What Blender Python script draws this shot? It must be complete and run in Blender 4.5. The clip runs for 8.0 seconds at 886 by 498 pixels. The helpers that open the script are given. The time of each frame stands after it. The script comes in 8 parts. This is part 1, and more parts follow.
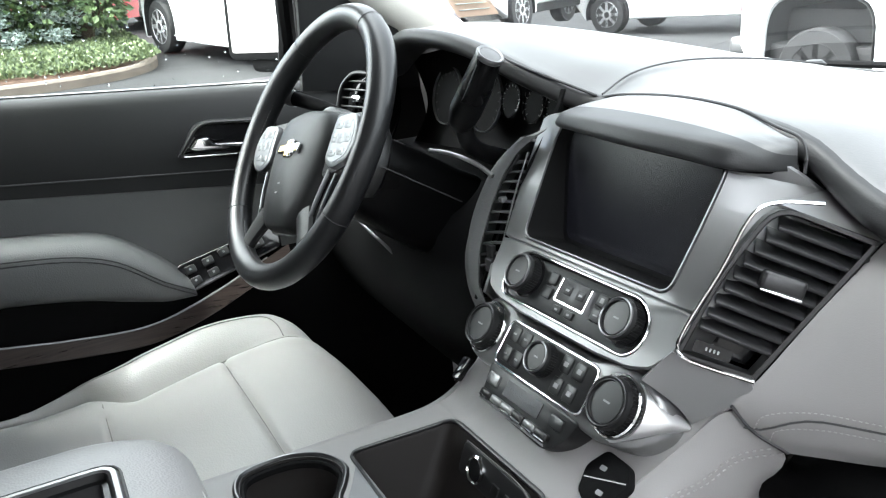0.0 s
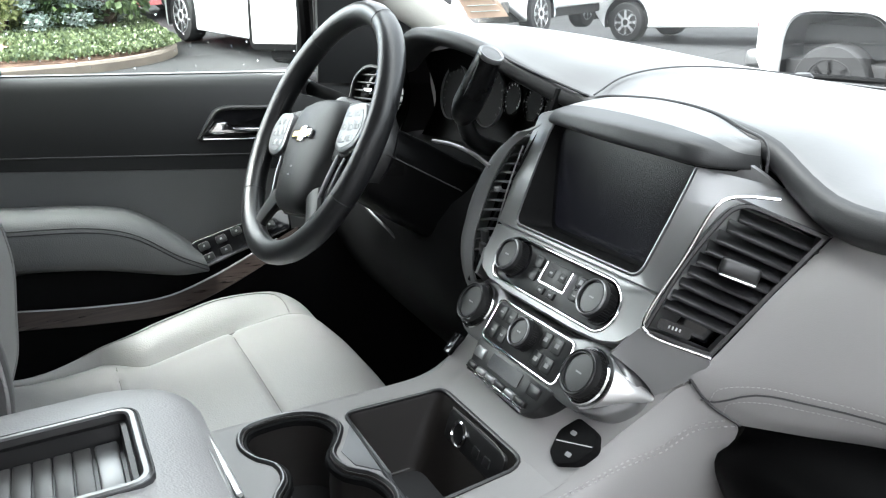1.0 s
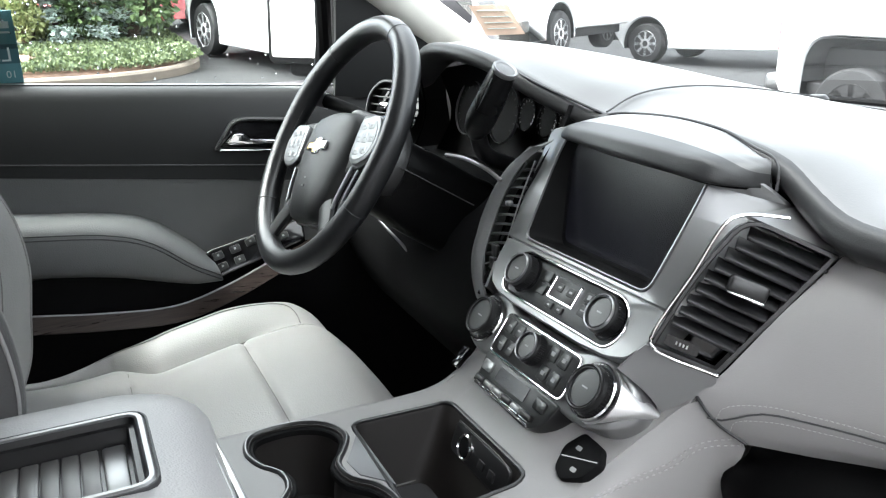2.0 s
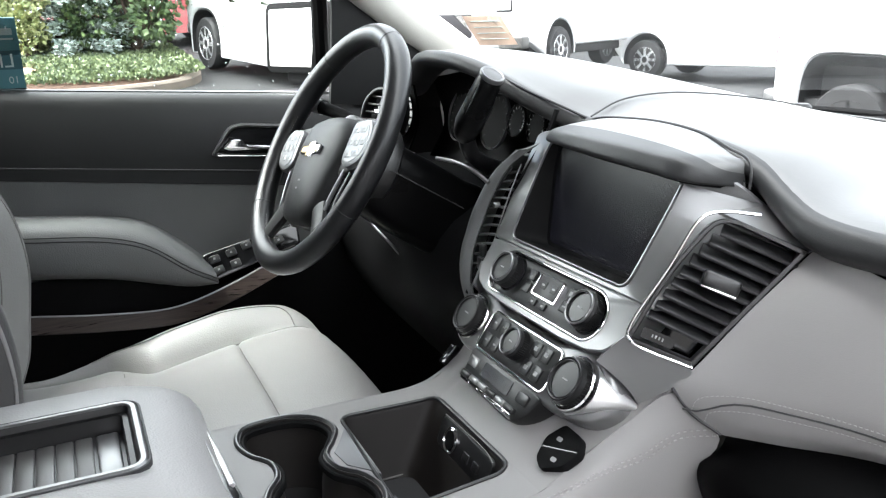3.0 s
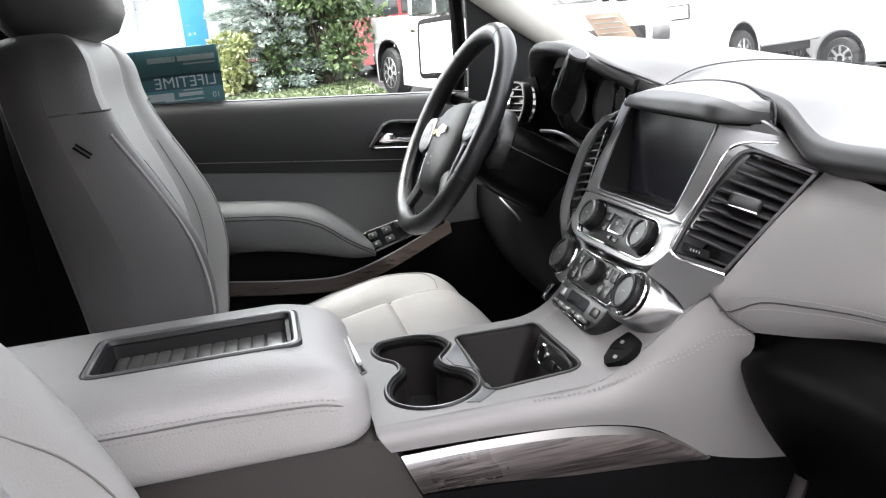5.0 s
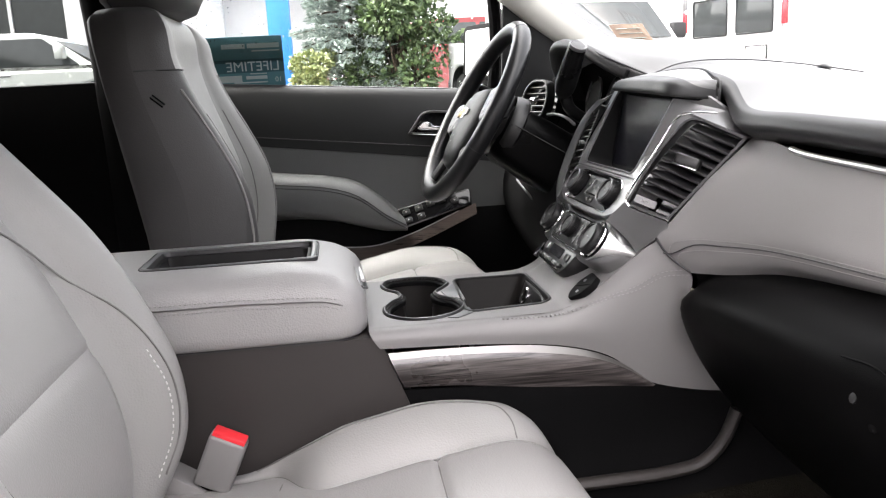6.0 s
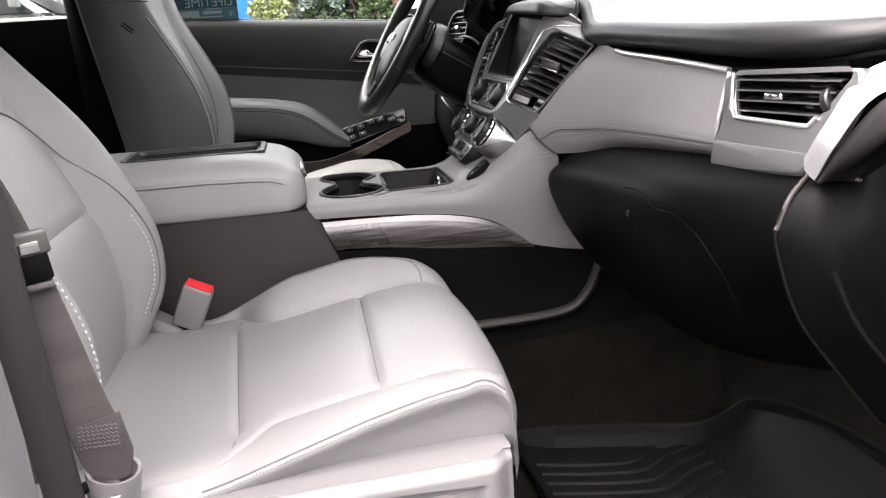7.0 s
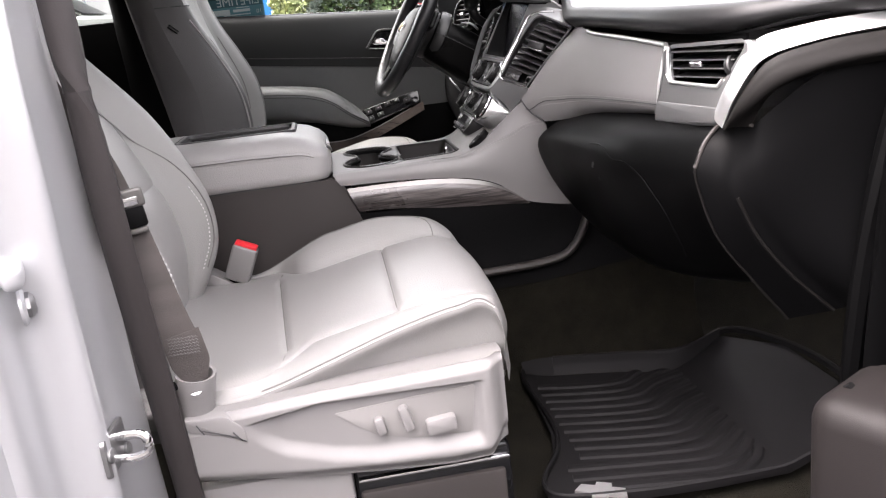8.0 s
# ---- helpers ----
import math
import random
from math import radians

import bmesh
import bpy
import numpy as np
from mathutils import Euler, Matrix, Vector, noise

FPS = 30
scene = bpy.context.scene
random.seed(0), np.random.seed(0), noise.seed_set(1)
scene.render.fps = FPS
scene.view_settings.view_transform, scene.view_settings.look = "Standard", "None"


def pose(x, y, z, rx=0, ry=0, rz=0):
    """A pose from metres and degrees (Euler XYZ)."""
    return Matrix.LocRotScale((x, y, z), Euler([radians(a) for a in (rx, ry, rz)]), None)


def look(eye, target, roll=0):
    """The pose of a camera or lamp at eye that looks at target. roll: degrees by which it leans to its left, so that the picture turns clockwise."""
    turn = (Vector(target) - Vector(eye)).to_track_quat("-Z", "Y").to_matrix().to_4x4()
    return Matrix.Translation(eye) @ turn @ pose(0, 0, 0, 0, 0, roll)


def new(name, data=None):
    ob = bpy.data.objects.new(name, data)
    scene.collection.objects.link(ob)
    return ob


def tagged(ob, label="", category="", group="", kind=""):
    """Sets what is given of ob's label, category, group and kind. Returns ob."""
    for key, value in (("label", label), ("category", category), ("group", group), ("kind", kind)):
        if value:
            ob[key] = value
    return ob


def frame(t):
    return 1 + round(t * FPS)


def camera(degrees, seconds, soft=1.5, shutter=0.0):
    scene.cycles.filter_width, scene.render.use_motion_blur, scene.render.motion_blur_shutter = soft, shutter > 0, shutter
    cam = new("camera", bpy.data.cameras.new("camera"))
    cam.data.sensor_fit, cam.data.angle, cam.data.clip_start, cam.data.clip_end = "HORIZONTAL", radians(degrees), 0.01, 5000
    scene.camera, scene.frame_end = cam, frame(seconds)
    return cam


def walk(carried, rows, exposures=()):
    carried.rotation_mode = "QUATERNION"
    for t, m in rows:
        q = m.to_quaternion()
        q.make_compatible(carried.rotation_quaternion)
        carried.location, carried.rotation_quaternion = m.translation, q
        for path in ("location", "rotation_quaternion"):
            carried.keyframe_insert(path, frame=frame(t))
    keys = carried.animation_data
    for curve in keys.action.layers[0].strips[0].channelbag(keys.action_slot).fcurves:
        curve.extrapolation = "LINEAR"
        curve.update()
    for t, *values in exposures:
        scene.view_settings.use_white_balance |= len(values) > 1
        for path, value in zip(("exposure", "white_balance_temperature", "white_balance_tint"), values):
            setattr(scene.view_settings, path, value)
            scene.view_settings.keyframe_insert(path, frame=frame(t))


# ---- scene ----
cam = camera(56.8, 8.0, soft=1.2)
PATH = [
    (0, (0.597, -0.384, 1.5), (-1.108, 0.455, 0.876), -5.3),
    (0.5, (0.651, -0.399, 1.503), (-1.051, 0.437, 0.869), -4.1),
    (1, (0.67, -0.405, 1.502), (-1.045, 0.414, 0.88), -2.9),
    (1.5, (0.672, -0.402, 1.502), (-1.062, 0.391, 0.896), -2.3),
    (3, (0.711, -0.402, 1.488), (-1.04, 0.394, 0.942), -1.7),
    (3.5, (0.744, -0.383, 1.499), (-1.007, 0.393, 0.923), -3.4),
    (4, (0.807, -0.381, 1.498), (-0.939, 0.403, 0.918), -4.2),
    (4.5, (0.883, -0.379, 1.483), (-0.885, 0.364, 0.915), -4.7),
    (5, (0.958, -0.38, 1.443), (-0.949, -0.001, 0.976), -6.1),
    (5.2, (0.998, -0.352, 1.424), (-0.944, -0.126, 1.003), -6.2),
    (6.3, (1.267, -0.327, 1.331), (-0.677, -0.075, 0.937), -2.3),
    (6.5, (1.329, -0.322, 1.313), (-0.606, -0.043, 0.89), -2.3),
    (7, (1.504, -0.293, 1.32), (-0.407, -0.005, 0.807), -4.0),
    (7.5, (1.667, -0.289, 1.325), (-0.24, -0.008, 0.791), -4.8),
    (8, (1.748, -0.296, 1.331), (-0.164, -0.079, 0.784), -6.7),
]
walk(cam, [(t, look(eye, target, roll)) for t, eye, target, roll in PATH], exposures=[(0.0, 4.15, 6330, 8), (2.0, 4.13, 6370, 9), (4.5, 4.10, 6560, 14), (5.2, 4.12, 6680, 16), (6.5, 3.78, 6870, 18), (7.0, 3.78, 6860, 19), (8.0, 3.84, 6850, 20)])

# ---- light ----
world = bpy.data.worlds.new("overcast_sky")
scene.world = world
world.use_nodes = True
wn = world.node_tree.nodes
sky = wn.new("ShaderNodeTexSky")
sky.sky_type = "NISHITA"
sky.sun_disc = False
sky.sun_elevation, sky.sun_rotation = radians(58), radians(200)
sky.air_density, sky.dust_density = 1.0, 6.0
grey = wn.new("ShaderNodeHueSaturation")
grey.inputs["Saturation"].default_value = 0.18
world.node_tree.links.new(sky.outputs[0], grey.inputs["Color"])
# thin high cloud, nearly even from horizon to zenith
tc = wn.new("ShaderNodeTexCoord")
sep = wn.new("ShaderNodeSeparateXYZ")
world.node_tree.links.new(tc.outputs["Generated"], sep.inputs[0])
grad = wn.new("ShaderNodeMapRange")
grad.inputs["From Min"].default_value, grad.inputs["From Max"].default_value = 0.0, 1.0
grad.inputs["To Min"].default_value, grad.inputs["To Max"].default_value = 1.10, 1.08
world.node_tree.links.new(sep.outputs["Z"], grad.inputs["Value"])
over = wn.new("ShaderNodeMix")
over.data_type, over.blend_type = "RGBA", "MULTIPLY"
over.inputs[0].default_value = 1.0
world.node_tree.links.new(grey.outputs[0], over.inputs[6])
world.node_tree.links.new(grad.outputs[0], over.inputs[7])
world.node_tree.links.new(over.outputs[2], wn["Background"].inputs["Color"])
wn["Background"].inputs["Strength"].default_value = 0.158
sun = new("sun", bpy.data.lights.new("sun", "SUN"))
sun.data.energy, sun.data.angle, sun.data.color = 0.27, radians(60), (1.0, 0.97, 0.93)
sun.matrix_world = look((6.2, -.2, 11), (0, 0, 0))


# ---- tools ----
def part(name, bm, material, parent=None, label="", angle=35, flip=True):
    """Link a bmesh as one mesh object under a thing or under a part."""
    if flip:
        bmesh.ops.recalc_face_normals(bm, faces=bm.faces)
    for f in bm.faces:
        f.smooth = True
    me = bpy.data.meshes.new(name)
    bm.to_mesh(me)
    bm.free()
    me.set_sharp_from_angle(angle=radians(angle))
    me.materials.append(material)
    ob = new(name, me)
    if parent is not None:
        ob.parent = parent
        if parent.type == "EMPTY":
            ob.matrix_parent_inverse = Matrix.Translation(-parent.location)
    if label:
        ob["label"] = label
    return ob


def thing(name, label, category, group="", at=(0, 0, 0), kind=""):
    ob = new(name)
    ob.empty_display_size = 0.05
    ob.location = at
    return tagged(ob, label, category, group, kind)


def crv(pts, n, closed=False):
    """n points of a smooth curve through pts, evenly spaced."""
    p = [np.array(q, float) for q in pts]
    if closed:
        p = [p[-1]] + p + [p[0], p[1]]
    else:
        p = [2 * p[0] - p[1]] + p + [2 * p[-1] - p[-2]]
    fine = []
    for i in range(1, len(p) - 2):
        a, b, c, d = p[i - 1:i + 3]
        ta = np.linalg.norm(b - a) ** 0.5 + 1e-6
        tb = np.linalg.norm(c - b) ** 0.5 + 1e-6
        tc = np.linalg.norm(d - c) ** 0.5 + 1e-6
        m1 = (b - a) / ta - (c - a) / (ta + tb) + (c - b) / tb
        m2 = (c - b) / tb - (d - b) / (tb + tc) + (d - c) / tc
        m1, m2 = m1 * tb, m2 * tb
        for k in range(16):
            s = k / 16
            fine.append((2 * s ** 3 - 3 * s * s + 1) * b + (s ** 3 - 2 * s * s + s) * m1 + (3 * s * s - 2 * s ** 3) * c + (s ** 3 - s * s) * m2)
    fine.append(p[-2])
    f = np.array(fine)
    d = np.concatenate(([0], np.cumsum(np.linalg.norm(np.diff(f, axis=0), axis=1))))
    s = np.linspace(0, d[-1], n + 1)[:-1] if closed else np.linspace(0, d[-1], n)
    return np.stack([np.interp(s, d, f[:, k]) for k in range(f.shape[1])], 1)


def lin(pts, n):
    f = np.array([np.array(q, float) for q in pts])
    d = np.concatenate(([0], np.cumsum(np.linalg.norm(np.diff(f, axis=0), axis=1))))
    s = np.linspace(0, d[-1], n)
    return np.stack([np.interp(s, d, f[:, k]) for k in range(f.shape[1])], 1)


def loft(curves, n, m):
    """A grid (m rows of n points) through the control curves."""
    rows = [crv(c, n) for c in curves]
    cols = [crv([r[i] for r in rows], m) if len(rows) > 2 else lin([r[i] for r in rows], m) for i in range(n)]
    return np.stack(cols, 1)


def grid(rows, thick=0.0, wrap=False, bm=None, caps=False):
    bm = bm or bmesh.new()
    v = [[bm.verts.new(p) for p in r] for r in rows]
    n = len(v[0])
    faces = []
    for i in range(len(v) - 1):
        for j in range(n if wrap else n - 1):
            k = (j + 1) % n
            faces.append(bm.faces.new((v[i][j], v[i][k], v[i + 1][k], v[i + 1][j])))
    if caps:
        faces += [bm.faces.new(v[0][::-1]), bm.faces.new(v[-1])]
    if thick:
        bmesh.ops.recalc_face_normals(bm, faces=faces)
        bmesh.ops.solidify(bm, geom=faces, thickness=thick)
    return bm


def box(x0, x1, y0, y1, z0, z1, r=0.0, seg=2, bm=None, m=None):
    bm = bm or bmesh.new()
    mid = Matrix.Translation(((x0 + x1) / 2, (y0 + y1) / 2, (z0 + z1) / 2)) @ Matrix.Diagonal((x1 - x0, y1 - y0, z1 - z0, 1))
    got = bmesh.ops.create_cube(bm, size=1, matrix=mid)["verts"]
    if r:
        edges = list({e for v in got for e in v.link_edges})
        out = bmesh.ops.bevel(bm, geom=edges, offset=r, segments=seg, affect="EDGES", profile=0.5)
        got = list({v for f in out["faces"] for v in f.verts} | {v for v in got if v.is_valid})
    if m is not None:
        bmesh.ops.transform(bm, matrix=m, verts=[v for v in got if v.is_valid])
    return bm


def rpoly(pts, r, seg=4):
    """A polygon with rounded corners; r a number or one for each corner."""
    out = []
    n = len(pts)
    for i, p in enumerate(pts):
        rr = r[i] if isinstance(r, (list, tuple)) else r
        p, a, b = (Vector(q[:2]) for q in (p, pts[i - 1], pts[(i + 1) % n]))
        la, lb = (a - p).length, (b - p).length
        rr = min(rr, la * 0.49, lb * 0.49)
        s, e = p + (a - p) * rr / la, p + (b - p) * rr / lb
        for k in range(seg + 1):
            t = k / seg
            q = s * (1 - t) ** 2 + p * 2 * t * (1 - t) + e * t * t
            out.append((q.x, q.y))
    return out


def rrect(w, h, r, seg=4, cx=0, cy=0):
    return rpoly([(cx - w / 2, cy - h / 2), (cx + w / 2, cy - h / 2), (cx + w / 2, cy + h / 2), (cx - w / 2, cy + h / 2)], r, seg)


def mirror_poly(half):
    """A closed outline from its right half, bottom to top."""
    return list(half) + [(-x, y) for x, y in reversed(half)]


def inset(poly, d):
    """Outline moved inwards by d (counter-clockwise polygons)."""
    out = []
    n = len(poly)
    area = sum(poly[i - 1][0] * poly[i][1] - poly[i][0] * poly[i - 1][1] for i in range(n))
    sgn = 1 if area > 0 else -1
    for i in range(n):
        a, p, b = Vector(poly[i - 1]), Vector(poly[i]), Vector(poly[(i + 1) % n])
        u, w = (p - a), (b - p)
        u = u.normalized() if u.length > 1e-9 else w.normalized()
        w = w.normalized() if w.length > 1e-9 else u
        na, nb = Vector((-u.y, u.x)) * sgn, Vector((-w.y, w.x)) * sgn
        k = na + nb
        k = k / max(k.length_squared / 2, 0.5)
        out.append((p.x + k.x * d, p.y + k.y * d))
    return out


def plate(poly, z0, z1, m=None, bevel=0.0, bm=None, warp=None):
    """A prism on a 2D outline from z0 up to z1 with a rounded upper rim."""
    bm = bm or bmesh.new()
    loops = [(poly, z0), (poly, z1 - bevel)] if bevel else [(poly, z0), (poly, z1)]
    if bevel:
        loops += [(inset(poly, bevel * 0.3), z1 - bevel * 0.3), (inset(poly, bevel), z1)]
    rows = [[Vector((x, y, z)) for x, y in p] for p, z in loops]
    if warp:
        rows = [[Vector(warp(*p)) for p in r] for r in rows]
    if m is not None:
        rows = [[m @ p for p in r] for r in rows]
    return grid(rows, wrap=True, bm=bm, caps=True)


def rim(outer, inner, z0, z1, m=None, bevel=0.0, bm=None, warp=None):
    """A frame between two outlines with the same count of points."""
    bm = bm or bmesh.new()
    b = bevel
    loops = [(inner, z0), (inner, z1 - b), (inset(inner, -b), z1), (inset(outer, b), z1), (outer, z1 - b), (outer, z0), (inner, z0)]
    rows = [[Vector((x, y, z)) for x, y in p] for p, z in loops]
    if warp:
        rows = [[Vector(warp(*p)) for p in r] for r in rows]
    if m is not None:
        rows = [[m @ p for p in r] for r in rows]
    return grid(rows, wrap=True, bm=bm)


def tube(path, r, seg=10, closed=False, bm=None, flat=1.0, up=(0, 0, 1)):
    """A round bar along a path; r a number or one per point; flat squeezes it along up."""
    bm = bm or bmesh.new()
    p = [Vector(q) for q in path]
    n = len(p)
    rows = []
    u0 = Vector(up)
    for i in range(n):
        a = p[i - 1] if (i or closed) else p[i]
        b = p[(i + 1) % n] if (i < n - 1 or closed) else p[i]
        t = (b - a).normalized()
        s = t.cross(u0)
        s = s.normalized() if s.length > 1e-4 else t.orthogonal().normalized()
        u = s.cross(t)
        rr = r[i] if isinstance(r, (list, tuple, np.ndarray)) else r
        rows.append([p[i] + (s * math.cos(k * 2 * math.pi / seg) + u * flat * math.sin(k * 2 * math.pi / seg)) * rr for k in range(seg)])
    if closed:
        rows.append(rows[0])
        grid(rows, wrap=True, bm=bm)
        bmesh.ops.remove_doubles(bm, verts=bm.verts, dist=1e-6)
        return bm
    return grid(rows, wrap=True, bm=bm, caps=True)


def lathe(profile, m=None, seg=32, bm=None, caps=True):
    """A turned body: (radius, height) pairs about the z axis of m."""
    m = m or Matrix()
    rows = [[m @ Vector((r * math.cos(k * 2 * math.pi / seg), r * math.sin(k * 2 * math.pi / seg), z)) for k in range(seg)] for r, z in profile]
    return grid(rows, wrap=True, bm=bm, caps=caps)


def frame_of(o, x, up):
    """A matrix at o whose x axis runs along x and whose y axis lies near up."""
    x = Vector(x).normalized()
    z = x.cross(Vector(up)).normalized()
    y = z.cross(x)
    m = Matrix((x, y, z)).transposed().to_4x4()
    m.translation = Vector(o)
    return m


def mirrored(bm):
    bmesh.ops.scale(bm, vec=(-1, 1, 1), verts=bm.verts)
    bmesh.ops.reverse_faces(bm, faces=bm.faces)
    return bm


def sstep(a, b, x):
    t = min(1, max(0, (x - a) / (b - a)))
    return t * t * (3 - 2 * t)


# ---- materials ----
def mat(name, colour, rough=0.5, metal=0.0, vary=0.06, scale=6.0, bump=0.0, bscale=300.0, gloss_vary=0.08, spec=0.5, kind="noise", colour2=None, stretch=(1, 1, 1), coat=0.0, rnd=0.0):
    """A surface with broad stains, fine grain and relief; lengths in metres."""
    m = bpy.data.materials.new(name)
    m.use_nodes = True
    t = m.node_tree
    n, k = t.nodes, t.links
    b = n["Principled BSDF"]
    co = n.new("ShaderNodeTexCoord")
    mp = n.new("ShaderNodeMapping")
    mp.inputs["Scale"].default_value = stretch
    k.new(co.outputs["Object"], mp.inputs["Vector"])
    big = n.new("ShaderNodeTexNoise")
    big.inputs["Scale"].default_value, big.inputs["Detail"].default_value = scale, 5
    k.new(mp.outputs[0], big.inputs["Vector"])
    fine = n.new("ShaderNodeTexVoronoi" if kind == "leather" else "ShaderNodeTexNoise")
    fine.inputs["Scale"].default_value = bscale
    k.new(mp.outputs[0], fine.inputs["Vector"])
    ramp = n.new("ShaderNodeMapRange")
    ramp.inputs["From Min"].default_value, ramp.inputs["From Max"].default_value = 0.3, 0.7
    k.new(big.outputs[0], ramp.inputs["Value"])
    mix = n.new("ShaderNodeMix")
    mix.data_type = "RGBA"
    c1 = [c * (1 - vary) for c in colour]
    c2 = list(colour2) if colour2 else [min(1, c * (1 + vary)) for c in colour]
    mix.inputs[6].default_value, mix.inputs[7].default_value = (*c1, 1), (*c2, 1)
    k.new(ramp.outputs[0], mix.inputs[0])
    out = mix.outputs[2]
    if rnd:
        info = n.new("ShaderNodeObjectInfo")
        hsv = n.new("ShaderNodeHueSaturation")
        rg = n.new("ShaderNodeMapRange")
        rg.inputs["To Min"].default_value, rg.inputs["To Max"].default_value = 1 - rnd, 1 + rnd
        k.new(info.outputs["Random"], rg.inputs["Value"])
        k.new(rg.outputs[0], hsv.inputs["Value"])
        k.new(out, hsv.inputs["Color"])
        out = hsv.outputs[0]
    k.new(out, b.inputs["Base Color"])
    rr = n.new("ShaderNodeMapRange")
    rr.inputs["To Min"].default_value, rr.inputs["To Max"].default_value = max(0.02, rough - gloss_vary), min(1, rough + gloss_vary)
    k.new(big.outputs[0], rr.inputs["Value"])
    k.new(rr.outputs[0], b.inputs["Roughness"])
    b.inputs["Metallic"].default_value = metal
    b.inputs["Specular IOR Level"].default_value = spec
    b.inputs["Coat Weight"].default_value = coat
    if bump:
        bp = n.new("ShaderNodeBump")
        bp.inputs["Strength"].default_value, bp.inputs["Distance"].default_value = 1.0, bump
        k.new(fine.outputs[0], bp.inputs["Height"])
        k.new(bp.outputs[0], b.inputs["Normal"])
    return m


M = {}
# seat leather again, lightened for the stronger light on the armrest lid
M["lid_leather_lit"] = mat("light_grey_armrest_leather_lit", (0.30, 0.294, 0.29), 0.42, kind="leather", bump=0.00025, bscale=420, vary=0.04, scale=5)
M["leather"] = mat("light_grey_leather", (0.246, 0.242, 0.237), 0.42, kind="leather", bump=0.00025, bscale=420, vary=0.04, scale=5)
M["door_grey"] = mat("mid_grey_door_vinyl", (0.110, 0.1125, 0.112), 0.5, kind="leather", bump=0.0002, bscale=420, vary=0.04)
M["leather_seam"] = mat("seam_thread", (0.25, 0.243, 0.24), 0.7, bump=0.0002, bscale=900)
M["seam_grey"] = mat("grey_seam", (0.125, 0.12, 0.117), 0.6)
M["seam_dark"] = mat("dark_piping", (0.03, 0.03, 0.032), 0.55)
M["soft_grey"] = mat("light_grey_moulded_trim", (0.194, 0.188, 0.187), 0.5, bump=0.00012, bscale=900, vary=0.03)
M["soft_black"] = mat("black_moulded_trim", (0.0045, 0.0045, 0.0048), 0.6, spec=0.06, bump=0.00012, bscale=800, vary=0.12)
# pad tops: base and sheen raised to stand for sky glare
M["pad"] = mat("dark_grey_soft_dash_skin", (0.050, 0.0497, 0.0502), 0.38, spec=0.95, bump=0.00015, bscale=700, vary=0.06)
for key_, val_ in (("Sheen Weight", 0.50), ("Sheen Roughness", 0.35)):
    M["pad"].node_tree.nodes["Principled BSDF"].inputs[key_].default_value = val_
# front edges of the same skin, their shade put into darker colours
M["hood_lip"] = mat("shaded_soft_hood_lip", (0.019, 0.0195, 0.0205), 0.45, spec=0.45, bump=0.00015, bscale=700, vary=0.06)
M["pad_roll"] = mat("shaded_soft_dash_roll", (0.014, 0.0141, 0.0148), 0.45, spec=0.4, bump=0.00015, bscale=700, vary=0.08)
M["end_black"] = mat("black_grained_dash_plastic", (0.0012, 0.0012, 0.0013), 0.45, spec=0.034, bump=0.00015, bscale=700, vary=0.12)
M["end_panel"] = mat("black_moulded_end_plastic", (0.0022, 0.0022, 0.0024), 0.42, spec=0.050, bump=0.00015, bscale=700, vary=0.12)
M["door_trim"] = mat("brown_black_door_plastic", (0.009, 0.0078, 0.0078), 0.5, spec=0.12, bump=0.00012, bscale=800)
M["roll_dark"] = mat("dark_brown_soft_roll", (0.006, 0.0055, 0.0053), 0.6, spec=0.08, bump=0.00015, bscale=700)
M["wheel_leather"] = mat("black_wheel_leather", (0.0105, 0.0108, 0.0118), 0.34, spec=0.5, kind="leather", bump=0.0001, bscale=500, vary=0.08)
M["strip"] = mat("brushed_bright_strip", (0.22, 0.215, 0.21), 0.34, metal=0.85, vary=0.04)
M["cup_dark"] = mat("dark_cup_plastic", (0.014, 0.0127, 0.0120), 0.33, spec=0.5)
M["slat"] = mat("black_vent_slat", (0.014, 0.014, 0.015), 0.4, spec=0.5)
M["hub"] = mat("black_airbag_cover", (0.012, 0.0123, 0.0130), 0.48, spec=0.32, bump=0.00012, bscale=800)
M["shroud_black"] = mat("black_shroud_plastic", (0.0022, 0.0022, 0.0024), 0.30, spec=0.075, bump=0.0001, bscale=800)
M["thread"] = mat("white_thread", (0.60, 0.59, 0.58), 0.7)
M["bin_dark"] = mat("dark_brown_bin_plastic", (0.0105, 0.0092, 0.0086), 0.5, spec=0.14, bump=0.0001, bscale=900)
M["bridge_grey"] = mat("blue_grey_satin_plastic", (0.088, 0.090, 0.095), 0.42, spec=0.4, vary=0.05)
M["column_black"] = mat("black_column_plastic", (0.0038, 0.0038, 0.0042), 0.30, spec=0.26, bump=0.0001, bscale=800)
M["door_black"] = mat("charcoal_door_skin", (0.0130, 0.0133, 0.0138), 0.5, spec=0.24, bump=0.00015, bscale=700)
M["brown_box"] = mat("brown_grey_console_plastic", (0.034, 0.030, 0.029), 0.5, spec=0.3, bump=0.0001, bscale=900)
M["satin"] = mat("satin_silver_paint", (0.215, 0.215, 0.217), 0.32, metal=0.7, vary=0.03)
M["silver"] = mat("bright_silver_paint", (0.66, 0.66, 0.66), 0.34, metal=0.85, vary=0.02)
M["chrome"] = mat("chrome_plate", (0.86, 0.86, 0.87), 0.08, metal=1.0, vary=0.02, gloss_vary=0.04)
M["slat_grey"] = mat("grey_tambour_plastic", (0.08, 0.077, 0.074), 0.4, vary=0.06, bump=0.0001, bscale=900)
M["gloss_black"] = mat("gloss_black_plastic", (0.008, 0.008, 0.009), 0.12, vary=0.1)
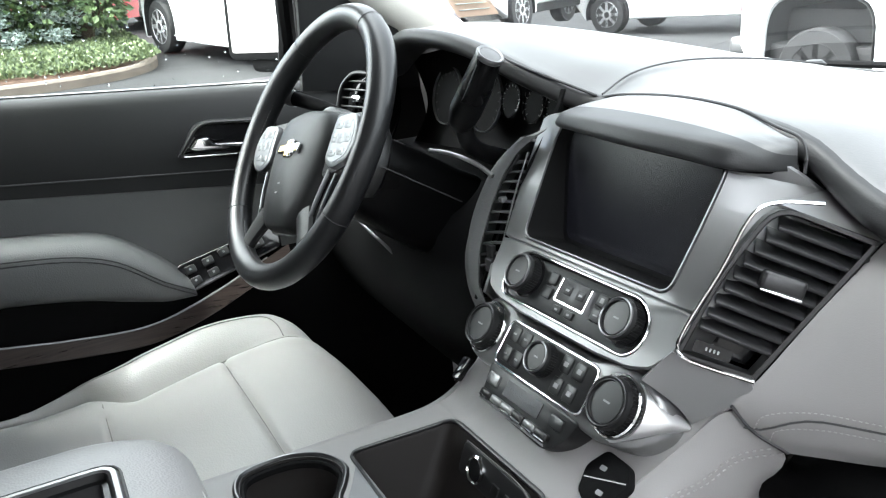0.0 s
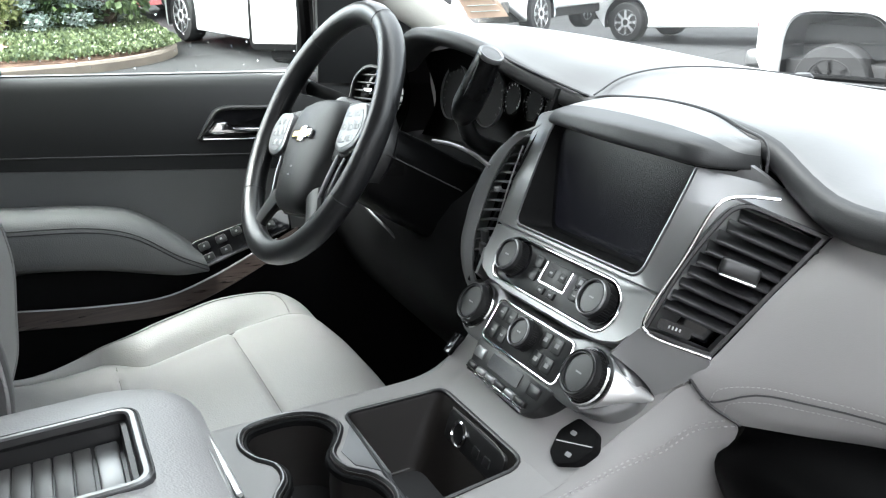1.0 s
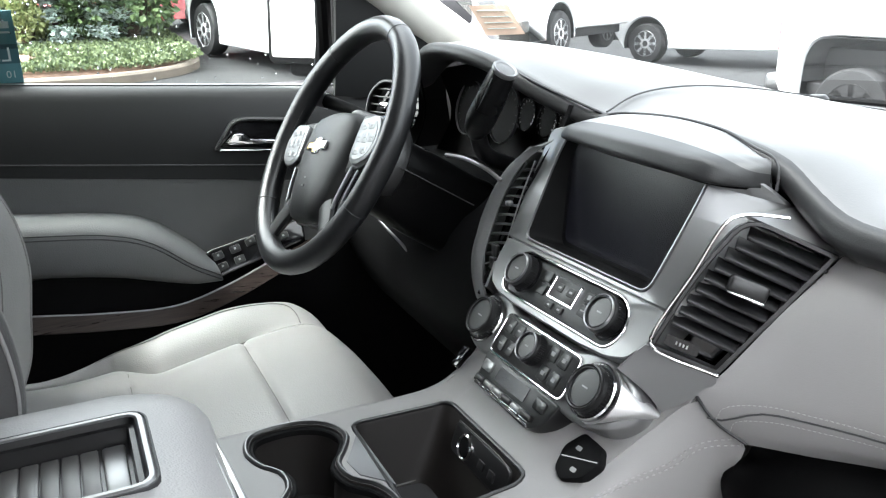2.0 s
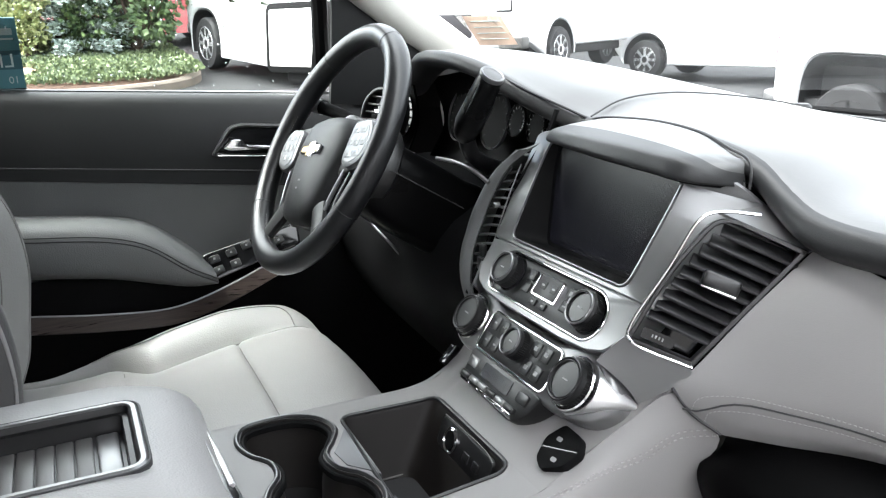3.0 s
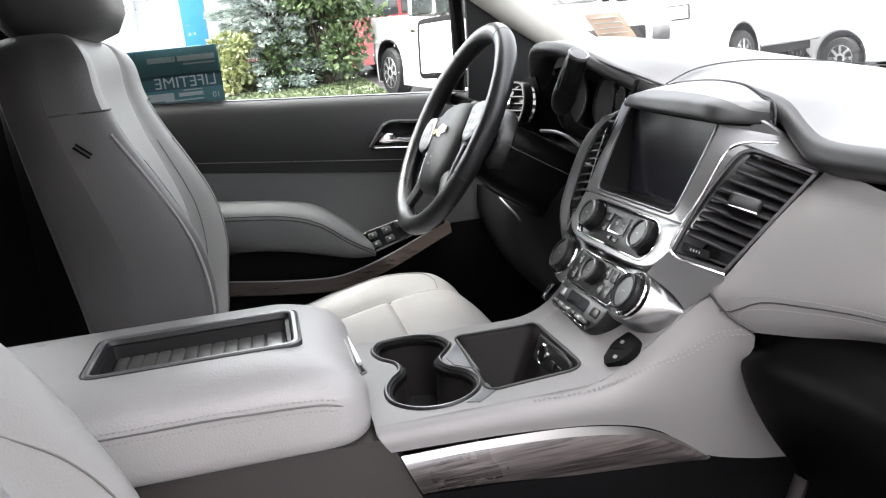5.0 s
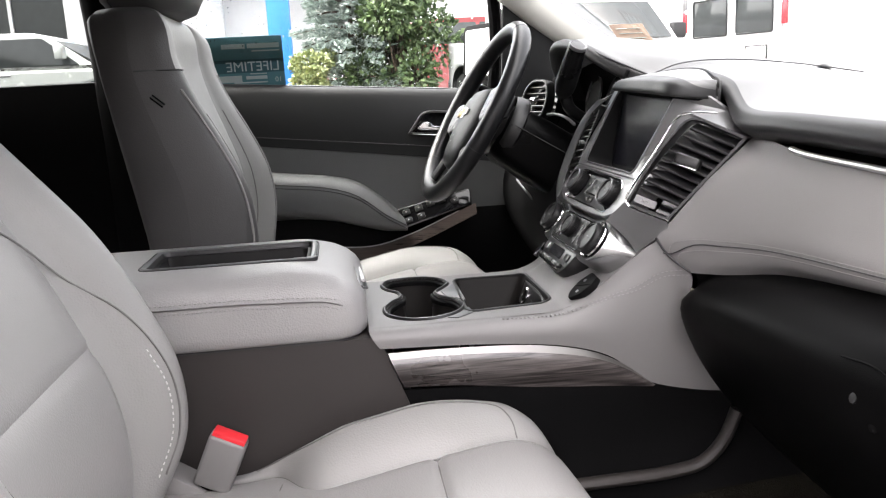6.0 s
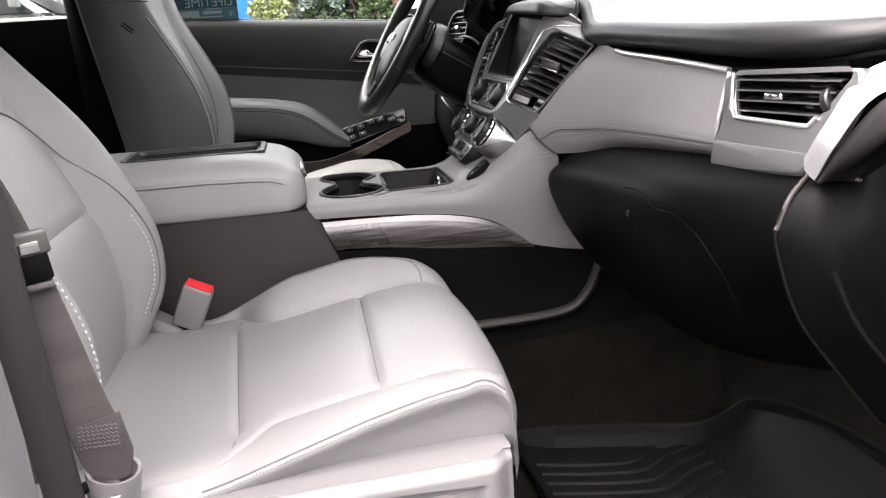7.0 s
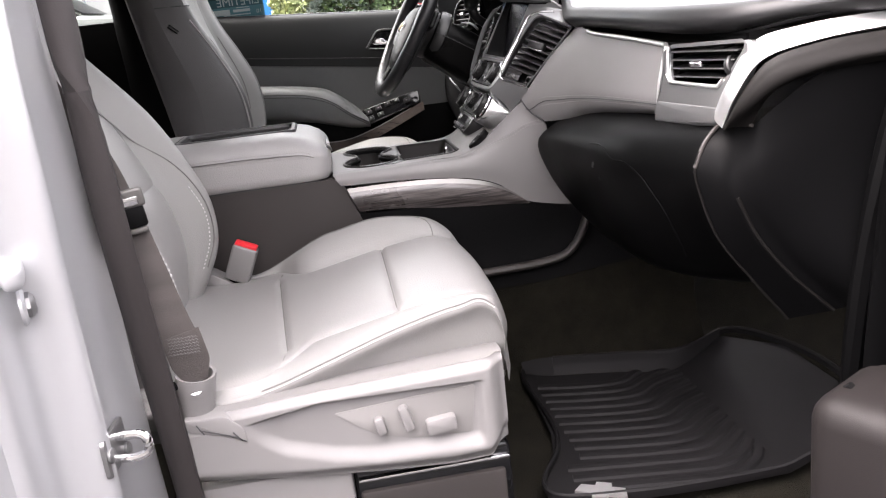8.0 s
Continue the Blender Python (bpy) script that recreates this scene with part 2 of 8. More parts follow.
M["panel_black"] = mat("black_switch_plastic", (0.0085, 0.0085, 0.009), 0.35, vary=0.1, bump=0.00006, bscale=900)
M["rubber"] = mat("black_rubber", (0.018, 0.018, 0.019), 0.6, vary=0.15, bump=0.0003, bscale=500)
M["screen"] = mat("dark_display_glass", (0.010, 0.010, 0.014), 0.2, spec=0.4, vary=0.1, gloss_vary=0.03)
M["white_mark"] = mat("white_print", (0.24, 0.24, 0.24), 0.6)
M["gold"] = mat("gold_emblem", (0.70, 0.50, 0.20), 0.25, metal=0.9)
M["red"] = mat("red_plastic", (0.75, 0.03, 0.04), 0.35)
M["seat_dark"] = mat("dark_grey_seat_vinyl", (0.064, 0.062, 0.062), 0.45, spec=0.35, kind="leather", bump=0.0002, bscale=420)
M["carpet"] = mat("dark_brown_carpet", (0.0105, 0.0095, 0.0070), 0.95, bump=0.003, bscale=500, vary=0.35, scale=25, spec=0.1)
M["mat_rubber"] = mat("black_rubber_mat", (0.0085, 0.0081, 0.0086), 0.55, spec=0.11, bump=0.0002, bscale=500, vary=0.15)
M["web"] = mat("brown_grey_webbing", (0.072, 0.063, 0.060), 0.7, bump=0.0006, bscale=300, stretch=(1, 1, 6), vary=0.2)
M["body"] = mat("silver_car_paint", (0.49, 0.497, 0.51), 0.30, metal=0.52, vary=0.03, coat=0.3)
M["headliner"] = mat("grey_headliner_cloth", (0.24, 0.235, 0.225), 0.9, bump=0.0005, bscale=600)
M["pillar_trim"] = mat("pale_pillar_cloth", (0.55, 0.54, 0.50), 0.85, bump=0.0004, bscale=600)


def wood():
    m = mat("grey_wood_grain_veneer", (0.16, 0.135, 0.12), 0.28, coat=0.5, vary=0.0)
    t = m.node_tree
    n, k = t.nodes, t.links
    co = n.new("ShaderNodeTexCoord")
    mp = n.new("ShaderNodeMapping")
    mp.inputs["Scale"].default_value = (10, 4, 120)
    k.new(co.outputs["Object"], mp.inputs["Vector"])
    w = n.new("ShaderNodeTexNoise")
    w.inputs["Scale"].default_value, w.inputs["Detail"].default_value, w.inputs["Distortion"].default_value = 2.2, 8, 1.2
    k.new(mp.outputs[0], w.inputs["Vector"])
    cr = n.new("ShaderNodeValToRGB")
    cr.color_ramp.elements[0].position, cr.color_ramp.elements[0].color = 0.36, (0.018, 0.015, 0.015, 1)
    cr.color_ramp.elements[1].position, cr.color_ramp.elements[1].color = 0.66, (0.105, 0.092, 0.089, 1)
    k.new(w.outputs[0], cr.inputs[0])
    k.new(cr.outputs[0], n["Principled BSDF"].inputs["Base Color"])
    return m


M["wood"] = wood()


def glass(name, tint=(0.80, 0.84, 0.82), drops=False):
    m = bpy.data.materials.new(name)
    m.use_nodes = True
    t = m.node_tree
    n, k = t.nodes, t.links
    n.remove(n["Principled BSDF"])
    tr, gl, mx, fr, pw, sc = (n.new("ShaderNode" + q) for q in ("BsdfTransparent", "BsdfGlossy", "MixShader", "LayerWeight", "Math", "MapRange"))
    tr.inputs["Color"].default_value = (*tint, 1)
    gl.inputs["Roughness"].default_value = 0.02
    fr.inputs["Blend"].default_value = 0.5
    pw.operation = "POWER"
    pw.inputs[1].default_value = 5.0
    sc.inputs["To Min"].default_value, sc.inputs["To Max"].default_value = 0.045, 1.0
    k.new(fr.outputs["Facing"], pw.inputs[0])
    k.new(pw.outputs[0], sc.inputs["Value"])
    k.new(sc.outputs[0], mx.inputs[0])
    k.new(tr.outputs[0], mx.inputs[1])
    k.new(gl.outputs[0], mx.inputs[2])
    k.new(mx.outputs[0], n["Material Output"].inputs["Surface"])
    return m


M["glass"] = glass("green_tinted_windscreen_glass", (0.505, 0.53, 0.525))
M["glass_side"] = glass("green_tinted_side_glass", (0.62, 0.66, 0.64))
M["tint"] = glass("tinted_rear_glass", (0.32, 0.34, 0.33))


# ---- dashboard ----
dash = thing("dashboard", "grey moulded dashboard with soft padded top and stitched passenger panel", "dashboard", at=(0, 0.3, 1.2))
PAD = [
    (-0.84, (0.22, 1.33), (0.2, 1.335), (0.19, 1.345), (0.2, 1.36), (0.27, 1.366), (0.4, 1.35), (0.55, 1.325), (0.68, 1.3)),
    (-0.7, (0.21, 1.352), (0.185, 1.357), (0.172, 1.366), (0.182, 1.382), (0.24, 1.396), (0.35, 1.388), (0.55, 1.35), (0.71, 1.305)),
    (-0.6, (0.185, 1.380), (0.152, 1.388), (0.138, 1.398), (0.150, 1.412), (0.22, 1.422), (0.35, 1.406), (0.55, 1.362), (0.73, 1.31)),
    (-0.45, (0.15, 1.412), (0.115, 1.417), (0.1, 1.427), (0.112, 1.438), (0.2, 1.439), (0.35, 1.415), (0.55, 1.366), (0.75, 1.31)),
    (-0.3, (0.15, 1.4), (0.115, 1.408), (0.1, 1.418), (0.112, 1.43), (0.2, 1.432), (0.35, 1.408), (0.55, 1.362), (0.76, 1.308)),
    (-0.18, (0.17, 1.362), (0.145, 1.366), (0.128, 1.376), (0.135, 1.39), (0.2, 1.398), (0.35, 1.386), (0.55, 1.352), (0.77, 1.306)),
    (-0.12, (0.2, 1.335), (0.18, 1.34), (0.166, 1.35), (0.174, 1.363), (0.25, 1.374), (0.4, 1.362), (0.57, 1.34), (0.78, 1.304)),
    (0.0, (0.21, 1.338), (0.193, 1.345), (0.182, 1.358), (0.189, 1.3685), (0.27, 1.37), (0.42, 1.352), (0.57, 1.333), (0.78, 1.302)),
    (0.08, (0.2, 1.333), (0.182, 1.339), (0.173, 1.353), (0.18, 1.3645), (0.26, 1.366), (0.42, 1.348), (0.57, 1.33), (0.78, 1.301)),
    (0.145, (0.202, 1.318), (0.184, 1.323), (0.172, 1.337), (0.179, 1.351), (0.24, 1.357), (0.4, 1.342), (0.57, 1.326), (0.77, 1.3)),
    (0.19, (0.205, 1.297), (0.178, 1.300), (0.161, 1.313), (0.169, 1.332), (0.23, 1.345), (0.38, 1.335), (0.56, 1.322), (0.77, 1.3)),
    (0.235, (0.2, 1.280), (0.172, 1.283), (0.150, 1.298), (0.158, 1.318), (0.23, 1.335), (0.38, 1.329), (0.55, 1.318), (0.76, 1.299)),
    (0.34, (0.2, 1.279), (0.172, 1.282), (0.148, 1.296), (0.156, 1.315), (0.23, 1.33), (0.38, 1.325), (0.55, 1.315), (0.75, 1.298)),
    (0.55, (0.2, 1.273), (0.173, 1.276), (0.150, 1.290), (0.158, 1.309), (0.23, 1.325), (0.38, 1.321), (0.55, 1.311), (0.73, 1.296)),
    (0.72, (0.21, 1.270), (0.180, 1.273), (0.158, 1.287), (0.166, 1.306), (0.24, 1.322), (0.38, 1.319), (0.55, 1.309), (0.7, 1.295)),
    (0.82, (0.24, 1.273), (0.215, 1.278), (0.196, 1.289), (0.204, 1.305), (0.26, 1.32), (0.4, 1.317), (0.55, 1.307), (0.66, 1.296)),
    (0.92, (0.36, 1.288), (0.34, 1.292), (0.325, 1.301), (0.33, 1.311), (0.37, 1.318), (0.45, 1.314), (0.55, 1.306), (0.6, 1.298)),
]


def lip(x, prof):
    """A tight roll along the near edge, then an almost flat top."""
    p = list(prof)
    k = .18 + .82 * sstep(-.12, .19, x)
    rise = p[4][1] - p[3][1]
    edge = (p[2][0] + .007, p[3][1] - .003 * k)
    flat = (p[2][0] + .026, p[3][1] + .30 * rise * k + .15 * rise * (1 - k))
    p[4] = (p[4][0], p[4][1] - .35 * rise * k)
    return [(x, y, z) for y, z in p[:3] + [edge, flat] + p[4:]]


rows = loft([lip(x, prof) for x, *prof in PAD], 64, 110)
part("dash_pad", grid(rows, 0.004), M["pad"], dash, "dark grey soft skin, sky glare put into its sheen", angle=60)
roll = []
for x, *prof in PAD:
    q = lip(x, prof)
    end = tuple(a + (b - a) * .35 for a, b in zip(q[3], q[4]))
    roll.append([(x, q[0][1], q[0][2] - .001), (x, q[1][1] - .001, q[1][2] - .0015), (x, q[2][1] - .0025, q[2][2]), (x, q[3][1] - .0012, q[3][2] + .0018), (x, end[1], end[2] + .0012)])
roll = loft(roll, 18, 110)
part("pad_roll", grid(roll, 0.002), M["pad_roll"], dash, "soft roll along the pad edge, shade put into its colour", angle=60)
dl = crv([(-.80, .66, 1.308), (-.45, .715, 1.3205), (0, .735, 1.313), (.45, .705, 1.3035), (.86, .60, 1.3035)], 50)
part("defroster_slot", tube(dl, .0032, 6, flat=.5), M["seam_dark"], dash, "thin dark defroster slot")
part("light_sensor", lathe([(.016, 0), (.016, .004), (.011, .009), (.001, .010)], Matrix.Translation((-.235, .655, 1.331)), 24), M["panel_black"], dash, "small round light sensor")
part("brow_line", tube(crv([(-.262, .116, 1.4185), (-.215, .122, 1.4045), (-.18, .133, 1.3925), (-.145, .154, 1.3775), (-.122, .172, 1.3655)], 30), .0017, 6), M["seam_dark"], dash, "dark edge line of the cluster brow")
part("pad_seam", tube(crv([(-.120, .178, 1.3665), (-.135, .23, 1.381), (-.150, .32, 1.384), (-.150, .44, 1.372), (-.14, .56, 1.351)], 30), 0.0012, 6), M["seam_dark"], dash)

# passenger panel, wrapping round to the centre stack
FASC = [
    [(.224, .174, 1.284), (.206, .124, 1.232), (.187, .084, 1.180), (.174, .068, 1.154), (.184, .082, 1.132), (.201, .104, 1.112)],
    [(.262, .166, 1.286), (.243, .134, 1.238), (.231, .113, 1.185), (.228, .106, 1.155), (.234, .112, 1.132), (.246, .128, 1.117)],
    [(.330, .161, 1.276), (.325, .149, 1.238), (.322, .140, 1.198), (.322, .137, 1.168), (.324, .142, 1.145), (.328, .156, 1.133)],
    [(.500, .163, 1.266), (.500, .156, 1.236), (.500, .150, 1.202), (.500, .147, 1.178), (.500, .151, 1.160), (.500, .165, 1.150)],
    [(.655, .169, 1.256), (.654, .162, 1.230), (.652, .157, 1.200), (.650, .155, 1.182), (.648, .159, 1.168), (.646, .172, 1.160)],
]
rows = loft(FASC, 30, 60)
part("passenger_panel", grid(rows, 0.006), M["soft_grey"], dash, "light grey leather-look panel with a stitched lower roll", angle=60)


def stitches(path, n, r=0.0005, duty=0.6, bm=None, lift=(0, 0, 0)):
    bm = bm or bmesh.new()
    p = crv(path, n * 2 + 1) + np.array(lift)
    for i in range(0, 2 * n, 2):
        a, b = p[i], p[i] + (p[i + 1] - p[i]) * duty * 1.6
        tube([a, b], r, 5, bm=bm)
    return bm


shell = loft([
    [(-.140, .118, 1.338), (-.158, .100, 1.326), (-.176, .112, 1.318), (-.190, .160, 1.310)],
    [(-.166, .092, 1.306), (-.184, .083, 1.298), (-.203, .100, 1.292), (-.215, .160, 1.285)],
    [(-.180, .076, 1.270), (-.200, .068, 1.262), (-.222, .088, 1.256), (-.235, .160, 1.250)],
    [(-.186, .062, 1.232), (-.207, .054, 1.224), (-.228, .078, 1.220), (-.240, .160, 1.215)],
    [(-.184, .048, 1.196), (-.203, .042, 1.190), (-.222, .070, 1.184), (-.235, .150, 1.180)],
    [(-.170, .038, 1.160), (-.188, .036, 1.154), (-.206, .066, 1.148), (-.220, .140, 1.145)],
    [(-.152, .040, 1.132), (-.166, .038, 1.126), (-.186, .066, 1.118), (-.205, .140, 1.110)],
    [(-.140, .050, 1.110), (-.150, .050, 1.104), (-.170, .075, 1.095), (-.195, .140, 1.085)],
], 14, 40)
part("driver_side_shell", grid(shell, 0.004), M["door_grey"], dash, "dark grey shell round the driver side vent", angle=60)
for k, row in ((21, 1), (23, 2)):
    line = [rows[1][k + 3], rows[3][k + 1]] + [rows[i][k] for i in range(7, 60, 5)]
    part("stitching", stitches(line, 105, lift=(0, -0.0034, 0)), M["leather_seam"], dash)
line = [rows[i][22 + (i < 6) + (i < 3)] + np.array((0, -0.0030, 0)) for i in (0, 2, 4, 7, 12, 20, 30, 40, 50, 59)]
part("panel_crease", tube(crv(line, 40), 0.0009, 6), M["seam_dark"], dash)
edge = [(.336, .1585, 1.2765), (.36, .1575, 1.2735), (.50, .158, 1.2672), (.60, .161, 1.2615), (.652, .165, 1.2575)]
part("bright_strip", tube(crv(edge, 40), 0.0034, 10), M["silver"], dash, "satin silver strip along the panel top")
part("slot", grid(loft([[(x, .175, 1.262 - .02 * (x - .34)), (x, .205, 1.268 - .02 * (x - .34)), (x, .206, 1.286)] for x in (.235, .35, .5, .66, .80)], 6, 20), 0.004), M["soft_black"], dash, "black slot under the pad")
part("end_strip", tube(crv([(.6575, .163, 1.256), (.6555, .157, 1.228), (.6535, .152, 1.2), (.651, .151, 1.178)], 16), 0.0028, 8), M["silver"], dash, "satin silver end strip")

# black glove box and lower dash
LOW = [
    [(.203, .110, 1.112), (.185, .118, 1.085), (.172, .105, 1.07), (.168, .12, 1.02), (.170, .165, .955), (.175, .24, .90), (.18, .36, .89)],
    [(.246, .134, 1.118), (.238, .105, 1.106), (.226, .082, 1.080), (.222, .098, 1.02), (.225, .148, .945), (.23, .23, .895), (.24, .36, .89)],
    [(.33, .164, 1.134), (.33, .115, 1.124), (.33, .078, 1.096), (.33, .088, 1.03), (.33, .134, .945), (.33, .22, .905), (.33, .36, .90)],
    [(.50, .174, 1.151), (.50, .115, 1.140), (.50, .076, 1.112), (.50, .080, 1.04), (.50, .124, .946), (.50, .21, .915), (.50, .36, .91)],
    [(.66, .180, 1.162), (.66, .120, 1.151), (.66, .082, 1.122), (.67, .084, 1.05), (.68, .128, .958), (.69, .21, .925), (.70, .36, .92)],
    [(.806, .172, 1.168), (.816, .146, 1.150), (.820, .126, 1.120), (.822, .130, 1.088), (.826, .168, 1.025), (.832, .24, .96), (.838, .36, .94)],
]
rows_low = loft(LOW, 36, 60)
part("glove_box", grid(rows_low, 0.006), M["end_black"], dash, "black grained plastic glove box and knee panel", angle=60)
door_line = [rows_low[i][j] + np.array((0, -.0010, .0006)) for i, j in ((36, 7), (40, 7), (44, 8), (47, 8), (50, 9), (51, 10), (52, 12), (52, 15), (51, 18))]
part("glove_box_gap", tube(crv(door_line, 60), 0.0009, 6), M["end_panel"], dash)
crease = [Vector((p[0] + .0005, p[1] - .0012, p[2])) for p in ((.862, .159, 1.086), (.868, .181, 1.036), (.875, .221, .983), (.887, .267, .936))]
part("end_crease", tube(crv(crease, 40), .0022, 8), M["roll_dark"], dash, "soft crease down the end panel")
ridge = [Vector((.806, .168, 1.1695)), Vector((.817, .140, 1.1485)), Vector((.821, .1245, 1.1195)), Vector((.823, .129, 1.088)), Vector((.8265, .149, 1.030)), Vector((.831, .191, .970)), Vector((.838, .235, .912))]
part("edge_welt", tube(crv(ridge, 50), .0018, 8), M["roll_dark"], dash, "dark welt along the glove box edge")
# paler bar over the upper ridge, a highlight put into the colour
part("corner_highlight", tube(crv(ridge[:3], 20), .0026, 8), M["brown_box"], dash)
part("top_welt", tube(crv([(.806, .168, 1.170), (.835, .170, 1.171), (.868, .174, 1.170)], 14), .0018, 8), M["brown_box"], dash)
part("glove_latch", lathe([(.007, 0), (.007, .003), (.005, .0045), (.002, .005)], Matrix.Translation((.615, .0775, 1.080)) @ Euler((radians(75), 0, 0)).to_matrix().to_4x4(), 20), M["end_panel"], dash)
part("lock_barrel", lathe([(.0045, 0), (.0045, .003), (.002, .0035)], Matrix.Translation((.592, .0735, 1.094)) @ Euler((radians(75), 0, 0)).to_matrix().to_4x4(), 14), M["panel_black"], dash)

# right end of the dash, towards the door opening
END = [
    [(.806, .170, 1.168), (.817, .142, 1.148), (.8215, .126, 1.119), (.8235, .131, 1.088), (.8265, .150, 1.030), (.831, .192, .970), (.838, .236, .912)],
    [(.832, .172, 1.168), (.836, .160, 1.148), (.840, .148, 1.119), (.843, .148, 1.086), (.848, .168, 1.032), (.854, .206, .978), (.863, .250, .924)],
    [(.856, .176, 1.168), (.858, .168, 1.146), (.860, .160, 1.119), (.862, .158, 1.086), (.868, .180, 1.036), (.875, .220, .983), (.887, .266, .936)],
    [(.862, .177, 1.169), (.862, .170, 1.146), (.863, .163, 1.119), (.866, .166, 1.086), (.873, .192, 1.037), (.881, .232, .985), (.893, .276, .940)],
    [(.872, .180, 1.176), (.874, .176, 1.146), (.876, .172, 1.119), (.880, .178, 1.086), (.886, .202, 1.040), (.894, .238, .988), (.904, .282, .942)],
    [(.912, .236, 1.226), (.914, .240, 1.150), (.917, .244, 1.11), (.920, .248, 1.07), (.924, .256, 1.030), (.929, .272, .985), (.934, .296, .942)],
    [(.932, .320, 1.234), (.936, .322, 1.150), (.938, .324, 1.11), (.941, .326, 1.07), (.943, .327, 1.03), (.945, .328, .985), (.947, .330, .942)],
    [(.945, .420, 1.237), (.946, .420, 1.15), (.947, .42, 1.11), (.948, .42, 1.07), (.949, .42, 1.03), (.9495, .42, .985), (.95, .42, .942)],
]
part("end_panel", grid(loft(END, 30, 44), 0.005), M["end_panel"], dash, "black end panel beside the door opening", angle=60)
ROLL = [
    [(.826, .160, 1.164), (.851, .166, 1.200), (.872, .190, 1.240), (.893, .240, 1.256), (.908, .32, 1.262), (.915, .42, 1.266)],
    [(.842, .152, 1.165), (.874, .155, 1.195), (.896, .182, 1.232), (.916, .236, 1.248), (.930, .32, 1.255), (.937, .42, 1.258)],
    [(.850, .158, 1.168), (.880, .162, 1.190), (.904, .186, 1.218), (.926, .236, 1.236), (.944, .32, 1.243), (.950, .42, 1.246)],
    [(.864, .174, 1.168), (.876, .178, 1.188), (.890, .190, 1.210), (.915, .232, 1.226), (.936, .32, 1.233), (.946, .42, 1.236)],
]
part("end_roll", grid(loft(ROLL, 34, 16), 0.004), M["roll_dark"], dash, "dark soft roll below the silver band", angle=60)
RIB = [
    [(.826, .158, 1.164), (.850, .161, 1.200), (.864, .186, 1.241), (.886, .238, 1.258), (.902, .32, 1.266), (.908, .42, 1.270)],
    [(.818, .153, 1.173), (.842, .156, 1.208), (.856, .182, 1.254), (.880, .236, 1.268), (.896, .32, 1.274), (.902, .42, 1.277)],
    [(.808, .158, 1.183), (.832, .161, 1.216), (.846, .188, 1.262), (.872, .240, 1.276), (.888, .32, 1.281), (.894, .42, 1.283)],
]
part("silver_band", grid(loft(RIB, 40, 12), 0.004), M["silver"], dash, "bright silver band sweeping to the windscreen pillar", angle=60)
part("corner_grille", grid(loft([[(.70, .21, 1.272), (.80, .20, 1.272), (.845, .215, 1.279), (.872, .26, 1.286)], [(.72, .25, 1.292), (.81, .25, 1.290), (.85, .27, 1.293), (.875, .32, 1.296)]], 14, 6), 0.003), M["soft_black"], dash)
for k in range(7):
    s = k / 7
    part("grille_rib", tube(lin([(.79 + .075 * s, .196 + .06 * s, 1.275 + .008 * s), (.80 + .07 * s, .24 + .055 * s, 1.291 + .003 * s)], 4), 0.0013, 6), M["panel_black"], dash)

# passenger air vent in its silver frame
vent_r = thing("air_vent", "passenger air vent with black slats in a bright silver frame", "air vent", at=(.74, .17, 1.2))
VF = frame_of((.74, .164, 1.205), (1, .10, 0.03), (0, .14, 1))
v_out = rpoly([(-.094, -.047), (-.082, -.051), (.060, -.044), (.085, -.020), (.118, .040), (.115, .057), (-.070, .053), (-.086, .048), (-.080, .0), (-.094, -.022)], [.004, .006, .010, .02, .01, .006, .005, .008, .01, .006], 4)
v_in = rpoly([(-.058, .010), (-.050, .006), (.040, .004), (.060, .004), (.072, .016), (.104, .050), (.102, .0555), (-.058, .0525), (-.064, .049), (-.064, .03)], [.003, .006, .01, .008, .01, .006, .004, .004, .004, .004], 4)
part("frame", rim(v_out, v_in, -.012, .004, VF, .003), M["satin"], vent_r, "satin silver frame")
part("bright_edge", tube([VF @ Vector((x, y, .0045)) for x, y in ((-.066, .052), (-.066, .040), (-.064, .016), (-.055, .0065), (.040, .0035), (.060, .0035), (.070, .012))], .0026, 8), M["silver"], vent_r, "bright strip round the vent")
part("duct", plate(v_in, -.05, -.045, VF, bm=rim(inset(v_in, -.001), inset(v_in, .0015), -.05, -.002, VF)), M["gloss_black"], vent_r, "black duct")
for k in range(4):
    b = .013 + k * .0108
    x1 = .064 + (b - .004) * .75
    part("slat", box(-.062, min(x1, .096), b - .0011, b + .0011, -.026, -.006, .0009, 2, m=VF @ pose(0, 0, 0, 14, 0, 0)), M["panel_black"], vent_r)
    part("slat_edge", box(-.062, min(x1, .096), b - .0008, b + .0008, -.0062, -.0052, m=VF @ pose(0, 0, 0, 14, 0, 0)), M["satin"], vent_r)
part("tab", box(-.014, .014, .026, .034, -.012, .004, .003, 3, m=VF), M["chrome"], vent_r, "chrome airflow tab")
part("thumb_wheel", lathe([(.013, -.005), (.0145, -.003), (.0145, .003), (.013, .005)], VF @ pose(.078, .028, -.006, 0, 90, 20), 28), M["panel_black"], vent_r)
part("lower_face", plate(rpoly([(-.088, -.046), (.058, -.040), (.072, -.022), (-.086, -.020)], .006), .003, .0055, VF, .001), M["satin"], vent_r)

# ---- centre stack ----
stack = thing("center_stack", "silver-grey centre stack with dark display, radio and climate controls", "dashboard console", at=(0, 0.05, 1.15))
S = Matrix(((1, 0, 0, 0), (0, .588, -.809, 0), (0, .809, .588, 1.15), (0, 0, 0, 1)))


